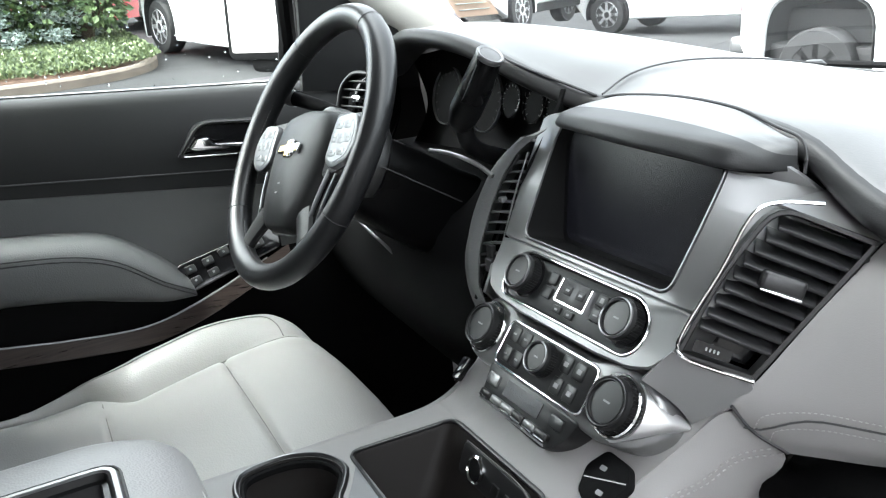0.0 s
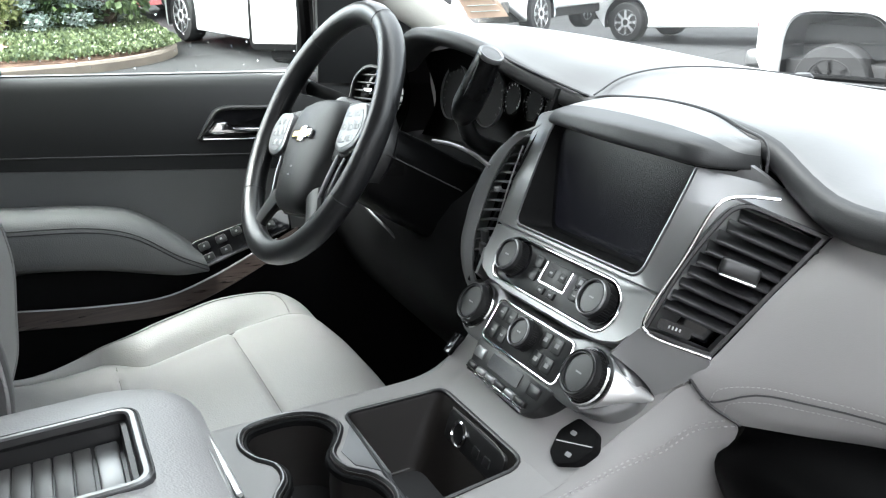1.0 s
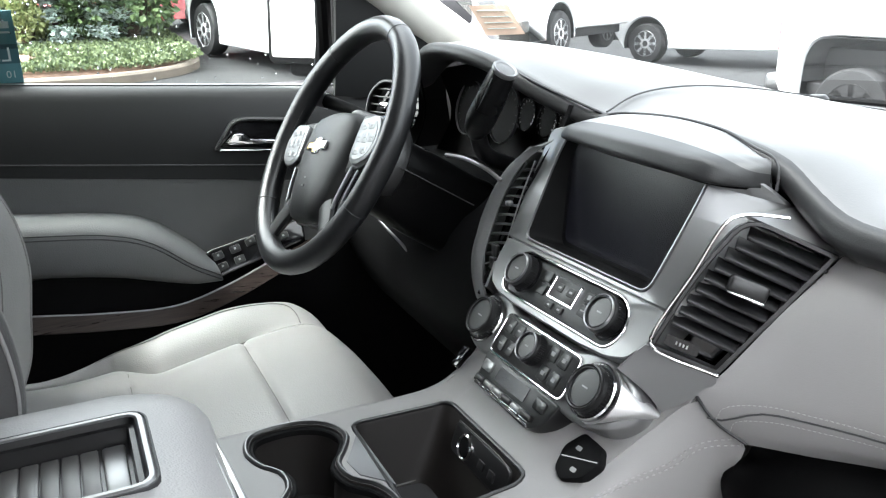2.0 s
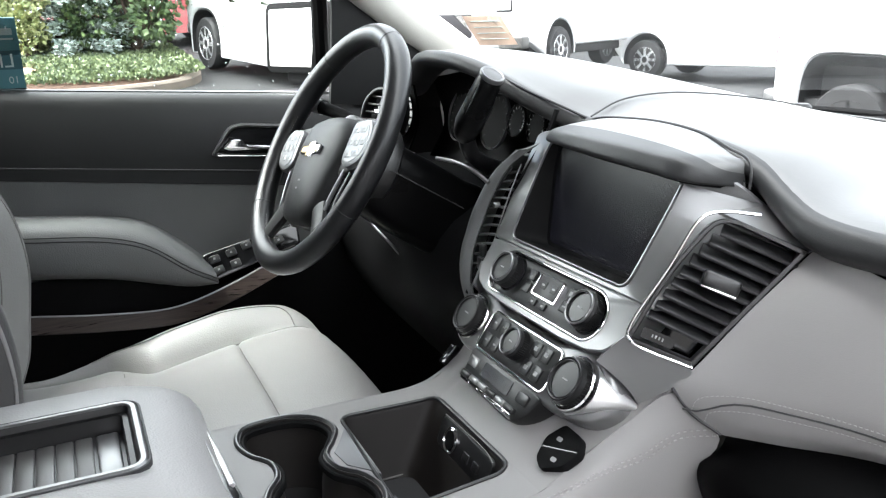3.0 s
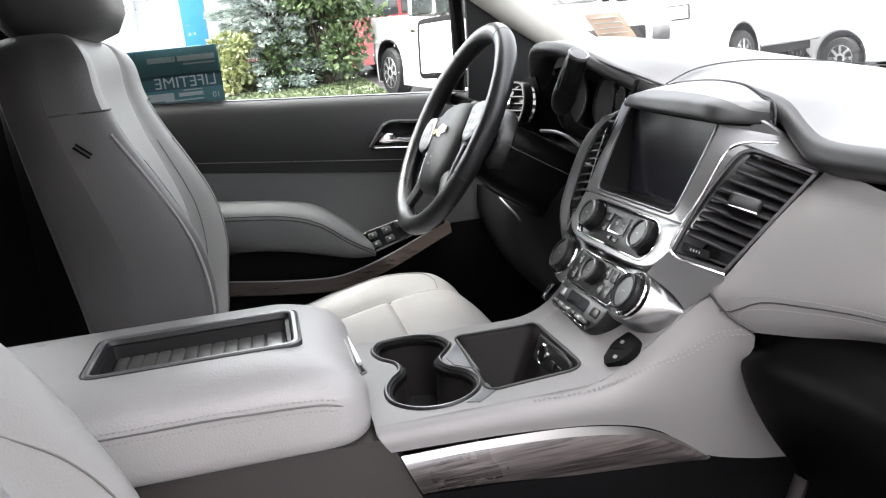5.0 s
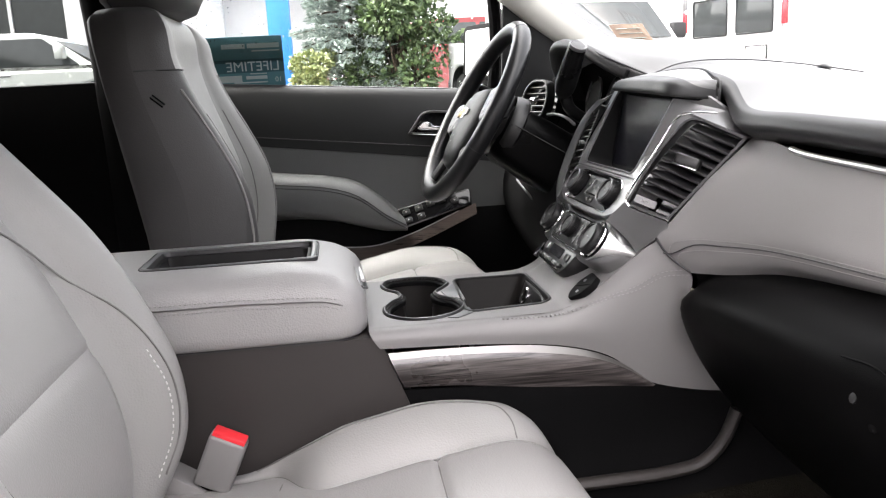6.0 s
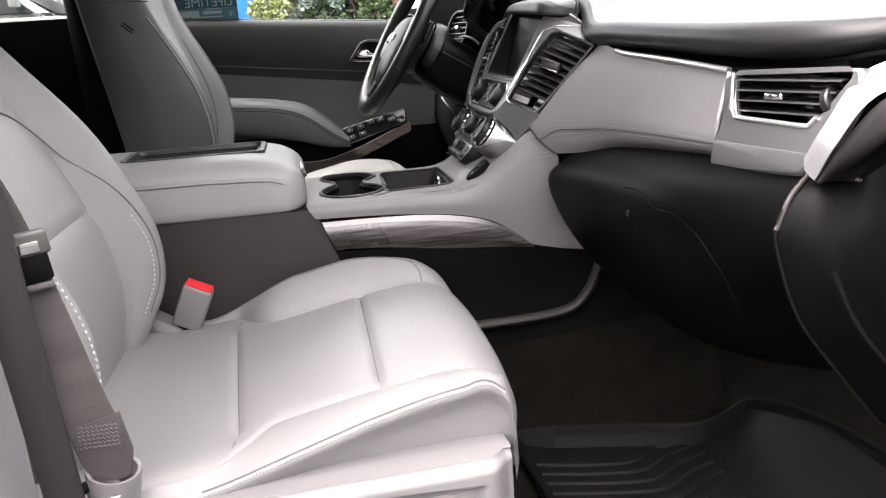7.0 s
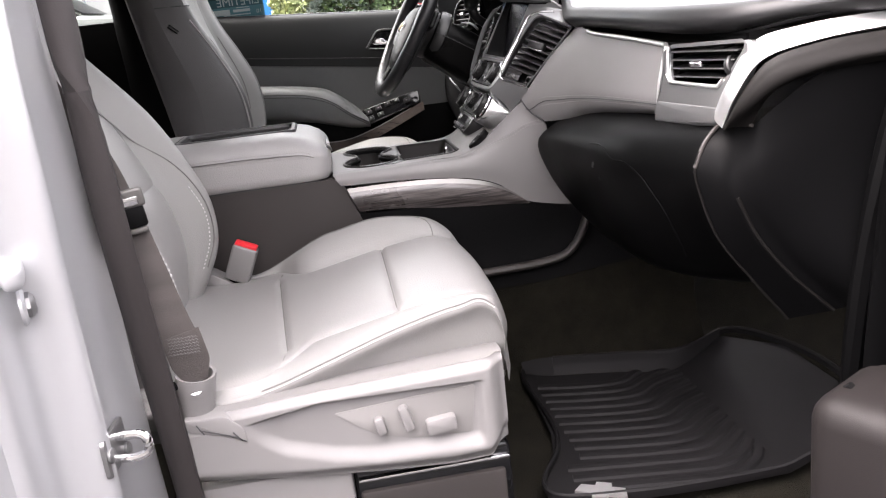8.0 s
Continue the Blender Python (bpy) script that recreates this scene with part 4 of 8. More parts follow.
for sgn in (1, -1):
    rows = loft(SIDE, 22, 60) * np.array((sgn, 1, 1))
    part("side_panel", grid(rows, .003), M["soft_grey"], console, "light grey side, flaring into the dash", angle=60)
    if sgn > 0:
        ln = [rows[i][4] + np.array((.0012, 0, .0012)) for i in range(24, 60, 5)]
        part("stitching", stitches(ln, 44, r=.0007), M["leather_seam"], console)
        ln = [rows[i][4] * .4 + rows[i][5] * .6 + np.array((.0014, 0, .0010)) for i in range(24, 60, 5)]
        part("stitching", stitches(ln, 44, r=.0007), M["leather_seam"], console)
        part("seam_gap", tube(crv([(.1745, .0675, 1.156), (.1845, .082, 1.132), (.2015, .1035, 1.1125)], 12), .0017, 6), M["seam_dark"], console)
    TRIM_T = [(-.290, 1.025), (-.193, 1.024), (-.085, 1.017), (-.010, 1.000), (.034, .977), (.074, .946)]
    TRIM_B = [(-.271, .976), (-.200, .972), (-.085, .958), (.000, .951), (.040, .947), (.070, .944)]
    rows = []
    for s in np.linspace(0, 1, 14):
        bulge = .152 + .010 * math.sin(math.pi * min(1, s * 1.05))
        rows.append(crv([(sgn * (bulge if i < 5 else .154), t[0] * (1 - s) + b[0] * s, t[1] * (1 - s) + b[1] * s) for i, (t, b) in enumerate(zip(TRIM_T, TRIM_B))], 40))
    part("metal_strip", grid(rows[:3], .002), M["strip"], console, "brushed bright strip", angle=60)
    part("wood_trim", grid(rows[2:], .002), M["wood"], console, "grey-brown wood grain trim", angle=60)
    LOWER = [
        [(.150, -.275, .972), (.146, -.25, .86), (.148, -.25, .770)],
        [(.151, -.08, .960), (.140, -.08, .86), (.148, -.08, .770)],
        [(.152, .07, .946), (.142, .08, .86), (.150, .08, .772)],
        [(.164, .190, .934), (.160, .20, .86), (.166, .20, .790)],
        [(.185, .40, .93), (.190, .40, .88), (.195, .40, .82)],
    ]
    part("lower_side", grid(loft(LOWER, 14, 30) * np.array((sgn, 1, 1)), .004), M["soft_black"], console, "black lower side with storage pocket", angle=60)
    SKIRT = [[(c[2][0] - .004, c[2][1], c[2][2] + .01), (c[2][0] + .004, c[2][1], .70), (c[2][0] + .020, c[2][1] + .01, .62), (c[2][0] + .05, c[2][1] + .02, .575)] for c in LOWER]
    part("carpet_side", grid(loft(SKIRT, 10, 30) * np.array((sgn, 1, 1)), .004), M["carpet"], console, "dark brown carpeted tunnel side", angle=60)
    lip = crv([(sgn * .156, -.27, .808), (sgn * .158, -.02, .812), (sgn * .160, .100, .818), (sgn * .164, .140, .830), (sgn * .168, .168, .862), (sgn * .170, .185, .905)], 40)
    part("pocket_lip", tube(lip, .011, 12, flat=.8), M["brown_box"], console, "grey-brown pocket lip")

# cup holders and bin
depth = [(CUPS, 0, .0), (CUPS, -.008, .0), (inset(CUPS, .003), -.03, 0), (inset(CUPS, .006), -.085, 0)]
rows = [[(x, y, 1.056 + dz) for x, y in p] for p, dz, _ in depth]
part("cup_holder", grid(rows, wrap=True, bm=None), M["cup_dark"], console, "dark figure-of-eight cup holder")
bmf = bmesh.new()
lo = [bmf.verts.new((x, y, .971)) for x, y in inset(CUPS, .006)]
bmf.faces.new(lo)
part("cup_floor", bmf, M["rubber"], console)
part("cup_rim", rim(inset(CUPS, -.0065), inset(CUPS, -.0005), 1.050, 1.0590, None, .002), M["panel_black"], console, "raised black rim")
part("cup_bright_edge", tube([(x, y, 1.0588) for x, y in inset(CUPS, -.0035)], .0008, 6, closed=True), M["satin"], console)
for poly in ([(-.074, -.1705), (-.05, -.1835), (-.03, -.1955), (0, -.1915), (.02, -.1745), (.032, -.1665), (-.080, -.1655)], [(.072, -.1690), (.098, -.182), (.1165, -.2045), (.1225, -.190), (.101, -.1665)]):
    part("bridge", plate(poly, 1.050, 1.0574, None, .0006), M["bridge_grey"], console, "blue-grey bridge between cup holder and bin")
part("cup_step", rim(inset(CUPS, -.0005), inset(CUPS, .0050), 1.046, 1.0535, None, .0015), M["soft_black"], console, "inner step of the cup holder")
b_hi = BIN
b_lo = rpoly([(-.095, -.157), (.088, -.163), (.078, -.083), (-.091, -.083)], [.012, .012, .022, .022], 4)
bm = bmesh.new()
grid([[(x, y, top_z(y) + .001) for x, y in inset(b_hi, -.002)], [(x, y, top_z(y) - .004) for x, y in inset(b_hi, .002)], [(x, y, .976) for x, y in b_lo], [(x, y, .970) for x, y in inset(b_lo, .006)]], wrap=True, bm=bm)
part("storage_bin", bm, M["bin_dark"], console, "dark brown open storage bin", angle=50)
bm = bmesh.new()
bm.faces.new([bm.verts.new((x, y, .9705)) for x, y in inset(b_lo, .006)])
part("bin_floor", bm, M["rubber"], console, "black rubber bin floor")
part("bin_floor_edge", tube([(-.0885, y, .9725) for y in np.linspace(-.150, -.098, 8)], .0009, 6), M["slat_grey"], console)
part("bin_rim", rim(inset(b_hi, -.004), b_hi, 0, .0035, None, .001, warp=lambda x, y, z: (x, y, top_z(y) + z - .001)), M["panel_black"], console)
W = frame_of((0, -.0632, 1.041), (1, 0, 0), (0, .346, .938))
sock = part("power_socket", lathe([(.0145, .000), (.0145, .003), (.0125, .0045), (.0112, .003)], W @ pose(-.024, -.002, 0), 36, caps=False), M["chrome"], console, "chrome ringed power socket")
part("socket_cap", lathe([(.0113, .0), (.0113, .0022), (.009, .0026), (.001, .0026)], W @ pose(-.024, -.002, 0), 30), M["soft_black"], sock)
part("socket_panel", plate(rrect(.118, .034, .008, 4, 0.004, -.001), -.003, .0008, W, .001), M["panel_black"], console, "black socket panel")
part("socket_ledge", tube(crv([W @ Vector(p) for p in ((-.050, .017, .001), (-.02, .0185, .002), (.05, .0185, .002), (.062, .014, .001))], 20), .0011, 6), M["slat_grey"], console)
for x in (.014, .036):
    part("usb_port", plate(rrect(.012, .010, .0015, 3, x, -.004), .001, .003, W, .0006), M["panel_black"], console)
# heated seat switch
HS = frame_of((.113, -.012, 1.0825), (1, 0, .12), (.02, .78, .62))
hs_o = rpoly([(-.031, .004), (-.017, .027), (.018, .023), (.031, .006), (.022, -.016), (-.004, -.030), (-.022, -.021)], .006, 4)
hs = part("seat_heater_switch", plate(hs_o, -.006, .0035, HS @ Matrix.Diagonal((.9, .9, 1, 1)), .0015), M["soft_black"], console, "black seat heater switch")
part("switch_split", box(-.022, .026, -.0006, .0006, .0034, .0040, m=HS @ pose(0, -.001, 0, 0, 0, 14)), M["gloss_black"], hs)
for x, y in ((-.007, .008), (.005, -.012)):
    part("heater_mark", plate(rrect(.008, .0045, .0015, 3, x, y), .0035, .0041, HS), M["white_mark"], hs)
part("rocker_switch", plate(rrect(.014, .028, .003, 3), -.003, .003, frame_of((-.138, -.012, 1.088), (1, .1, .1), (-.1, .75, .65)), .001), M["gloss_black"], console)

# armrest box and lid
BOX = [
    [(.147, -.300, 1.046), (.1525, -.277, .985), (.1545, -.250, .90), (.154, -.236, .75), (.154, -.235, .56)],
    [(.149, -.40, 1.046), (.1525, -.40, .985), (.154, -.40, .90), (.152, -.40, .75), (.152, -.40, .56)],
    [(.147, -.60, 1.046), (.149, -.60, .985), (.150, -.60, .90), (.152, -.60, .75), (.152, -.60, .56)],
    [(.145, -.80, 1.046), (.147, -.80, .985), (.149, -.80, .90), (.150, -.80, .75), (.150, -.80, .56)],
]
rows = loft(BOX, 16, 18)
for sgn in (1, -1):
    part("box_side", grid(rows * np.array((sgn, 1, 1)), .004), M["brown_box"], console, "grey-brown plastic armrest box side", angle=60)
part("box_front", grid([[(x, p[1], p[2]) for p in rows[0]] for x in np.linspace(-.152, .152, 6)], .004), M["brown_box"], console)
part("box_top", box(-.1475, .1475, -.795, -.300, 1.040, 1.0455, .002), M["brown_box"], console)
part("box_back", box(-.147, .147, -.802, -.79, .56, 1.046, .004), M["brown_box"], console)
lid_o = rpoly([(-.157, -.312), (-.157, -.79), (.157, -.79), (.157, -.312)], [.058, .03, .03, .058], 12)
lid_i = rpoly([(-.066, -.380), (-.066, -.610), (.066, -.610), (.066, -.380)], .016, 6)
cl = (0, -.5)
lo_, li_ = radial(lid_o, 144, cl), radial(lid_i, 144, cl)


def mixp(a, b, t):
    return [(p[0] * (1 - t) + q[0] * t, p[1] * (1 - t) + q[1] * t) for p, q in zip(a, b)]


loops = [(inset(lo_, .006), 1.049), (inset(lo_, .001), 1.053), (lo_, 1.065), (lo_, 1.095), (inset(lo_, .002), 1.108), (inset(lo_, .008), 1.121), (inset(lo_, .018), 1.131), (inset(lo_, .034), 1.138), (mixp(inset(lo_, .034), li_, .5), 1.1415), (inset(li_, -.003), 1.1425)]
lid = part("armrest_lid", grid([[(x, y, z - .017 * sstep(-.41, -.31, y) * max(0, (z - 1.065) / .077)) for x, y in p] for p, z in loops], wrap=True), M["lid_leather_lit"], console, "light grey padded armrest lid", angle=70)
part("lid_bottom", plate(inset(lo_, .008), 1.0455, 1.0495), M["seam_dark"], lid)
part("lid_bezel", rim(inset(li_, -.004), inset(li_, .005), 1.118, 1.1445, None, .0025), M["satin"], lid, "satin grey bezel round the tray")
part("bezel_gap", rim(inset(li_, -.0060), inset(li_, -.0038), 1.136, 1.1436, None, .0006), M["seam_dark"], lid)
part("tray_wall", grid([[(x, y, 1.143) for x, y in inset(li_, .0048)], [(x, y, 1.137) for x, y in inset(li_, .0065)], [(x, y, 1.136) for x, y in inset(li_, .011)], [(x, y, 1.118) for x, y in inset(li_, .013)]], wrap=True), M["panel_black"], lid)
part("tray_floor", box(-.056, .056, -.600, -.390, 1.110, 1.1195), M["panel_black"], lid)
for k in range(11):
    y = -.594 + k * .0160
    part("tambour_slat", box(-.052, .052, y, y + .0150, 1.114, 1.1222, .002, 2), M["slat_grey"], lid)
part("tray_light_strip", box(-.050, .050, -.416, -.396, 1.114, 1.1235, .003, 2), M["satin"], lid, "pale ribbed tray end")
for sgn in (1, -1):
    sm = [(sgn * .1574, y, 1.1080 - .003 * sstep(-.48, -.40, y)) for y in np.linspace(-.77, -.40, 12)]
    sm += [(sgn * (.099 + .0582 * math.cos(a)), -.370 + .0582 * math.sin(a), 1.1030 - .034 * (a / 1.15) ** 1.5) for a in np.linspace(.0, 1.15, 10)]
    part("lid_seam", tube(crv(sm, 70), .0011, 6), M["seam_grey"], lid)
    part("stitching", stitches([(p[0] + sgn * .0006, p[1], p[2] - .006) for p in sm], 84, r=.0007), M["leather_seam"], lid)
    part("stitching", stitches([(p[0] - sgn * .0012, p[1], p[2] + .0055) for p in sm[:-6]], 70, r=.0007), M["leather_seam"], lid)
LA_T = crv([(-.100, -.3290, 1.103), (-.06, -.3290, 1.110), (-.01, -.3240, 1.1105), (.04, -.3215, 1.110), (.080, -.3205, 1.108), (.094, -.318, 1.104)], 36)
LA_B = crv([(-.100, -.3270, 1.099), (-.06, -.3140, 1.087), (-.01, -.3095, 1.083), (.04, -.3090, 1.089), (.080, -.3105, 1.099), (.094, -.316, 1.103)], 36)
LA_M = LA_T * .62 + LA_B * .38
part("latch", grid([LA_T, LA_M + np.array((0, .0012, .0012)), LA_T * .3 + LA_B * .7 + np.array((0, .0010, .0008)), LA_B], .002), M["panel_black"], lid, "black front latch")
part("latch_bar", tube(LA_M[4:-5] + np.array((0, .0022, .0020)), .0030, 10, flat=.7), M["silver"], lid, "bright silver latch bar")
for edge in (LA_T, LA_B):
    part("latch_edge", tube(edge, .0019, 8), M["satin"], lid, "satin latch edge")


# ---- steering wheel ----
wheel_thing = thing("steering_wheel", "black leather steering wheel with satin switch pads and cross-shaped badge", "steering wheel", at=(-.4245, -.068, 1.312))
TW = radians(29.7)
WF = Matrix.Translation((-.4245, -.0681, 1.312)) @ Euler((0, 0, radians(-2.9))).to_matrix().to_4x4() @ Matrix(((1, 0, 0, 0), (0, math.sin(TW), -math.cos(TW), 0), (0, math.cos(TW), math.sin(TW), 0), (0, 0, 0, 1)))
WH = WF @ pose(0, 0, 0, 0, 5, 13)  # the wheel is turned a little to the left
WN = tuple(WF.to_3x3() @ Vector((0, 0, 1)))


def round_wheel(a0, a1, r, n, ox=0.0):
    """Points of the rim circle between two angles in degrees."""
    return [WH @ Vector(((.1775 + ox) * math.cos(radians(a)), (.1775 + ox) * math.sin(radians(a)), 0)) for a in np.linspace(a0, a1, n)]


wr = [.0168 + .0012 * max(math.exp(-((k * 5 - 35) / 16) ** 2), math.exp(-((k * 5 - 145) / 16) ** 2)) for k in range(72)]
part("rim", tube(round_wheel(0, 355, 0, 72), wr, 18, closed=True, up=WN), M["wheel_leather"], wheel_thing, "black leather rim")
for a in (58, 122, 212, 328):
    m = WH @ pose(.1775 * math.cos(radians(a)), .1775 * math.sin(radians(a)), 0, 90, 0, a)
    part("rim_seam", lathe([(.0172, -.0008), (.0177, 0), (.0172, .0008)], m, 24, caps=False), M["seam_dark"], wheel_thing)
for a0, a1 in ((150, 200), (222, 318), (-20, 30)):
    part("rim_stitching", stitches([WH @ Vector((.1606 * math.cos(radians(a)), .1606 * math.sin(radians(a)), .002)) for a in np.linspace(a0, a1, 16)], int(abs(a1 - a0) * .6), r=.0006), M["seam_grey"], wheel_thing, "grey stitching inside the rim")
# airbag cover: a domed shield, its flanks falling to the spokes
hub_o = rpoly([(-.046, -.118), (.046, -.118), (.066, -.085), (.082, -.020), (.086, .014), (.066, .044), (0, .050), (-.066, .044), (-.086, .014), (-.082, -.020), (-.066, -.085)], [.02, .02, .03, .03, .02, .02, .03, .02, .02, .03, .03], 5)
rows = []
for f, h in ((1.0, -.030), (1.0, -.012), (.985, -.004), (.95, .004), (.88, .0095), (.74, .0135), (.5, .0165), (.22, .0180), (.03, .0184)):
    rows.append([WH @ Vector((x * f, -.030 + (y + .030) * f, h - 1.1 * (x * f) ** 2)) for x, y in hub_o])
hub = part("hub", grid(rows, wrap=True, caps=True), M["hub"], wheel_thing, "black airbag cover", angle=60)
part("hub_gap", tube([WH @ Vector((x * 1.008, -.030 + (y + .030) * 1.008, -.010 - 1.1 * x * x)) for x, y in hub_o], .0016, 6, closed=True), M["seam_dark"], wheel_thing)
part("hub_back", lathe([(.062, -.060), (.064, -.04), (.060, -.018), (.05, -.012)], WF, 32), M["column_black"], wheel_thing)
bow = [(-.030, -.0060), (-.0095, -.0060), (-.0095, -.0115), (.0085, -.0115), (.0085, -.0060), (.0275, -.0060), (.030, .0060), (.0095, .0060), (.0095, .0115), (-.0085, .0115), (-.0085, .0060), (-.0275, .0060)]
BW = WH @ pose(.004, -.012, .0175)
badge = part("badge", plate(bow, -.001, .0030, BW, .0006), M["chrome"], wheel_thing, "gold and chrome cross-shaped badge")
part("badge_fill", plate(inset(bow, .0020), .0028, .0036, BW), M["gold"], badge)
for y in (-.058, -.070):
    part("hub_mark", box(-.0035, .0035, y - .0012, y + .0012, .0160, .0176, m=WH), M["pad"], hub)
pad_silver = mat("satin_switch_pad", (.155, .158, .162), .36, metal=.6, vary=.04)
for sgn in (-1, 1):
    def side(p):
        return p[::-1] if sgn < 0 else p
    sp = side(rpoly([(sgn * .072, -.046), (sgn * .158, -.030), (sgn * .166, .004), (sgn * .160, .036), (sgn * .068, .040)], .010, 4))
    part("spoke", plate(sp, -.020, -.001, WH, .006), M["hub"], wheel_thing)
    pd = side(rpoly([(sgn * .085, -.026), (sgn * .108, -.038), (sgn * .146, -.026), (sgn * .154, .006), (sgn * .138, .034), (sgn * .087, .030)], [.010, .018, .024, .024, .020, .010], 6))
    pad_ = part("button_pad", plate(pd, -.004, .006, WH, .003), pad_silver, wheel_thing, "satin silver switch pad")
    part("pad_well", plate(inset(pd, .007), .0055, .0066, WH), pad_silver, pad_)
    for x, y, w, h in ((.104, .018, .018, .010), (.126, .018, .016, .010), (.100, .002, .012, .012), (.117, .001, .014, .014), (.134, .001, .012, .012), (.104, -.017, .018, .010), (.125, -.016, .016, .010)):
        b = part("button", plate(rrect(w, h, .003, 3, sgn * x, y), .006, .0070, WH, .0005), pad_silver, pad_)
        part("marking", box(sgn * x - .0026, sgn * x + .0026, y - .0009, y + .0009, .0069, .0073, m=WH), M["slat_grey"], b)
    low = crv([(sgn * .058, -.092, -.006), (sgn * .078, -.118, -.004), (sgn * .096, -.148, -.002)], 14)
    part("lower_spoke", tube([WH @ Vector(p) for p in low], np.linspace(.020, .016, 14), 12, flat=.5, up=WN), M["hub"], wheel_thing)
    for dx, dz, r in ((.0, .0, .0030), (.012, -.004, .0020)):
        ch = crv([(sgn * (.094 + dx), -.036, -.002 + dz), (sgn * (.087 + dx), -.066, -.001 + dz), (sgn * (.080 + dx), -.096, -.002 + dz), (sgn * (.090 + dx), -.136, -.002 + dz)], 24)
        part("spoke_strip", tube([WH @ Vector(p) for p in ch], r, 8), pad_silver, wheel_thing, "satin strip beside the hub")
    part("paddle", box(sgn * .100 - .020, sgn * .100 + .020, -.012, .034, -.040, -.028, .005, 3, m=WH), M["panel_black"], wheel_thing, "black shift switch behind the spoke")

# column, stalks and gear lever
col = thing("steering_column", "black steering column shroud with stalk and gear lever", "steering column", at=(-.42, .05, 1.2))
rows = []
for w, up_, dn, z in ((.056, .036, .052, -.055), (.063, .046, .062, -.062), (.068, .050, .070, -.085), (.072, .050, .078, -.14), (.078, .046, .082, -.20), (.090, .050, .085, -.26)):
    ring = rpoly([(-w, -dn), (w, -dn * .92), (w * 1.05, up_ * .35), (w * .80, up_), (-w * .80, up_), (-w * 1.05, up_ * .35)], [.030, .030, .02, .018, .018, .02], 5)
    rows.append([WF @ Vector((x, y, z)) for x, y in ring])
part("shroud", grid(rows, wrap=True, caps=True), M["shroud_black"], col, "black column shroud", angle=40)
part("shroud_split", tube([WF @ Vector(p) for p in ((.0725, .012, -.064), (.0765, .012, -.085), (.0805, .010, -.14), (.089, .008, -.20))], .0011, 6), M["seam_dark"], col)
part("tilt_lever", tube(crv([WF @ Vector(p) for p in ((-.07, -.04, -.09), (-.095, -.045, -.07), (-.125, -.05, -.055))], 10), .006, 8), M["soft_black"], col)
ring = [(.0905, -.062), (.0965, -.072), (.0965, -.088), (.088, -.094)]
part("key_collar", lathe(ring, WF @ Matrix.Diagonal((.80, .72, 1, 1)), 32, caps=False), M["panel_black"], col)
# the grip stands on a thinner stem that bends back to the column
grip = crv([(-.172, .0705, 1.4180), (-.181, .068, 1.405), (-.200, .064, 1.378), (-.218, .061, 1.356), (-.226, .0605, 1.344), (-.230, .062, 1.336)], 30)
rad = np.interp(np.linspace(0, 1, 30), (0, .10, .40, .75, .90, 1), (.0146, .0158, .0178, .0184, .0160, .0110))
lever = part("gear_lever", tube(grip, rad, 20, up=(1, 0, 0)), M["column_black"], col, "black leather-look gear lever grip")
part("lever_stem", tube(crv([(-.228, .062, 1.340), (-.232, .070, 1.318), (-.243, .090, 1.302), (-.262, .116, 1.290), (-.30, .16, 1.272)], 24), np.interp(np.linspace(0, 1, 24), (0, .3, 1), (.0110, .0105, .0120)), 14, up=(1, 0, 0)), M["column_black"], lever, "black lever stem")
part("grip_line", tube(crv([p + np.array((.010, -.0155, .004)) for p in grip[4:26:3]], 20), .0007, 6), M["pad"], lever)
ax = Vector(grip[0] - grip[3]).normalized()
top = Matrix.Translation(Vector(grip[0]) + ax * .001) @ ax.to_track_quat("Z", "Y").to_matrix().to_4x4()
part("lever_cap_ring", lathe([(.0142, -.006), (.0156, -.002), (.0157, .0008), (.0148, .0024), (.0122, .0012)], top, 28, caps=False), M["satin"], lever)
part("lever_cap", lathe([(.0123, -.002), (.0120, .0010), (.006, .0016), (.001, .0018)], top, 24), M["pad"], lever)
part("lever_collar", tube(crv([(-.285, .045, 1.305), (-.24, .05, 1.306), (-.19, .055, 1.300), (-.165, .06, 1.290)], 16), .0026, 8), M["satin"], col, "satin edge below the lever")
stalk = part("indicator_stalk", tube([(-.47, .03, 1.32), (-.53, .005, 1.340), (-.585, -.02, 1.352), (-.61, -.030, 1.356)], [.009, .009, .011, .010], 12), M["soft_black"], col)
part("stalk_ring", lathe([(.0122, -.008), (.0125, .008)], Matrix.Translation((-.590, -.0225, 1.3530)) @ Vector((-.9, -.4, .15)).to_track_quat("Z", "Y").to_matrix().to_4x4(), 16, caps=False), M["satin"], stalk)

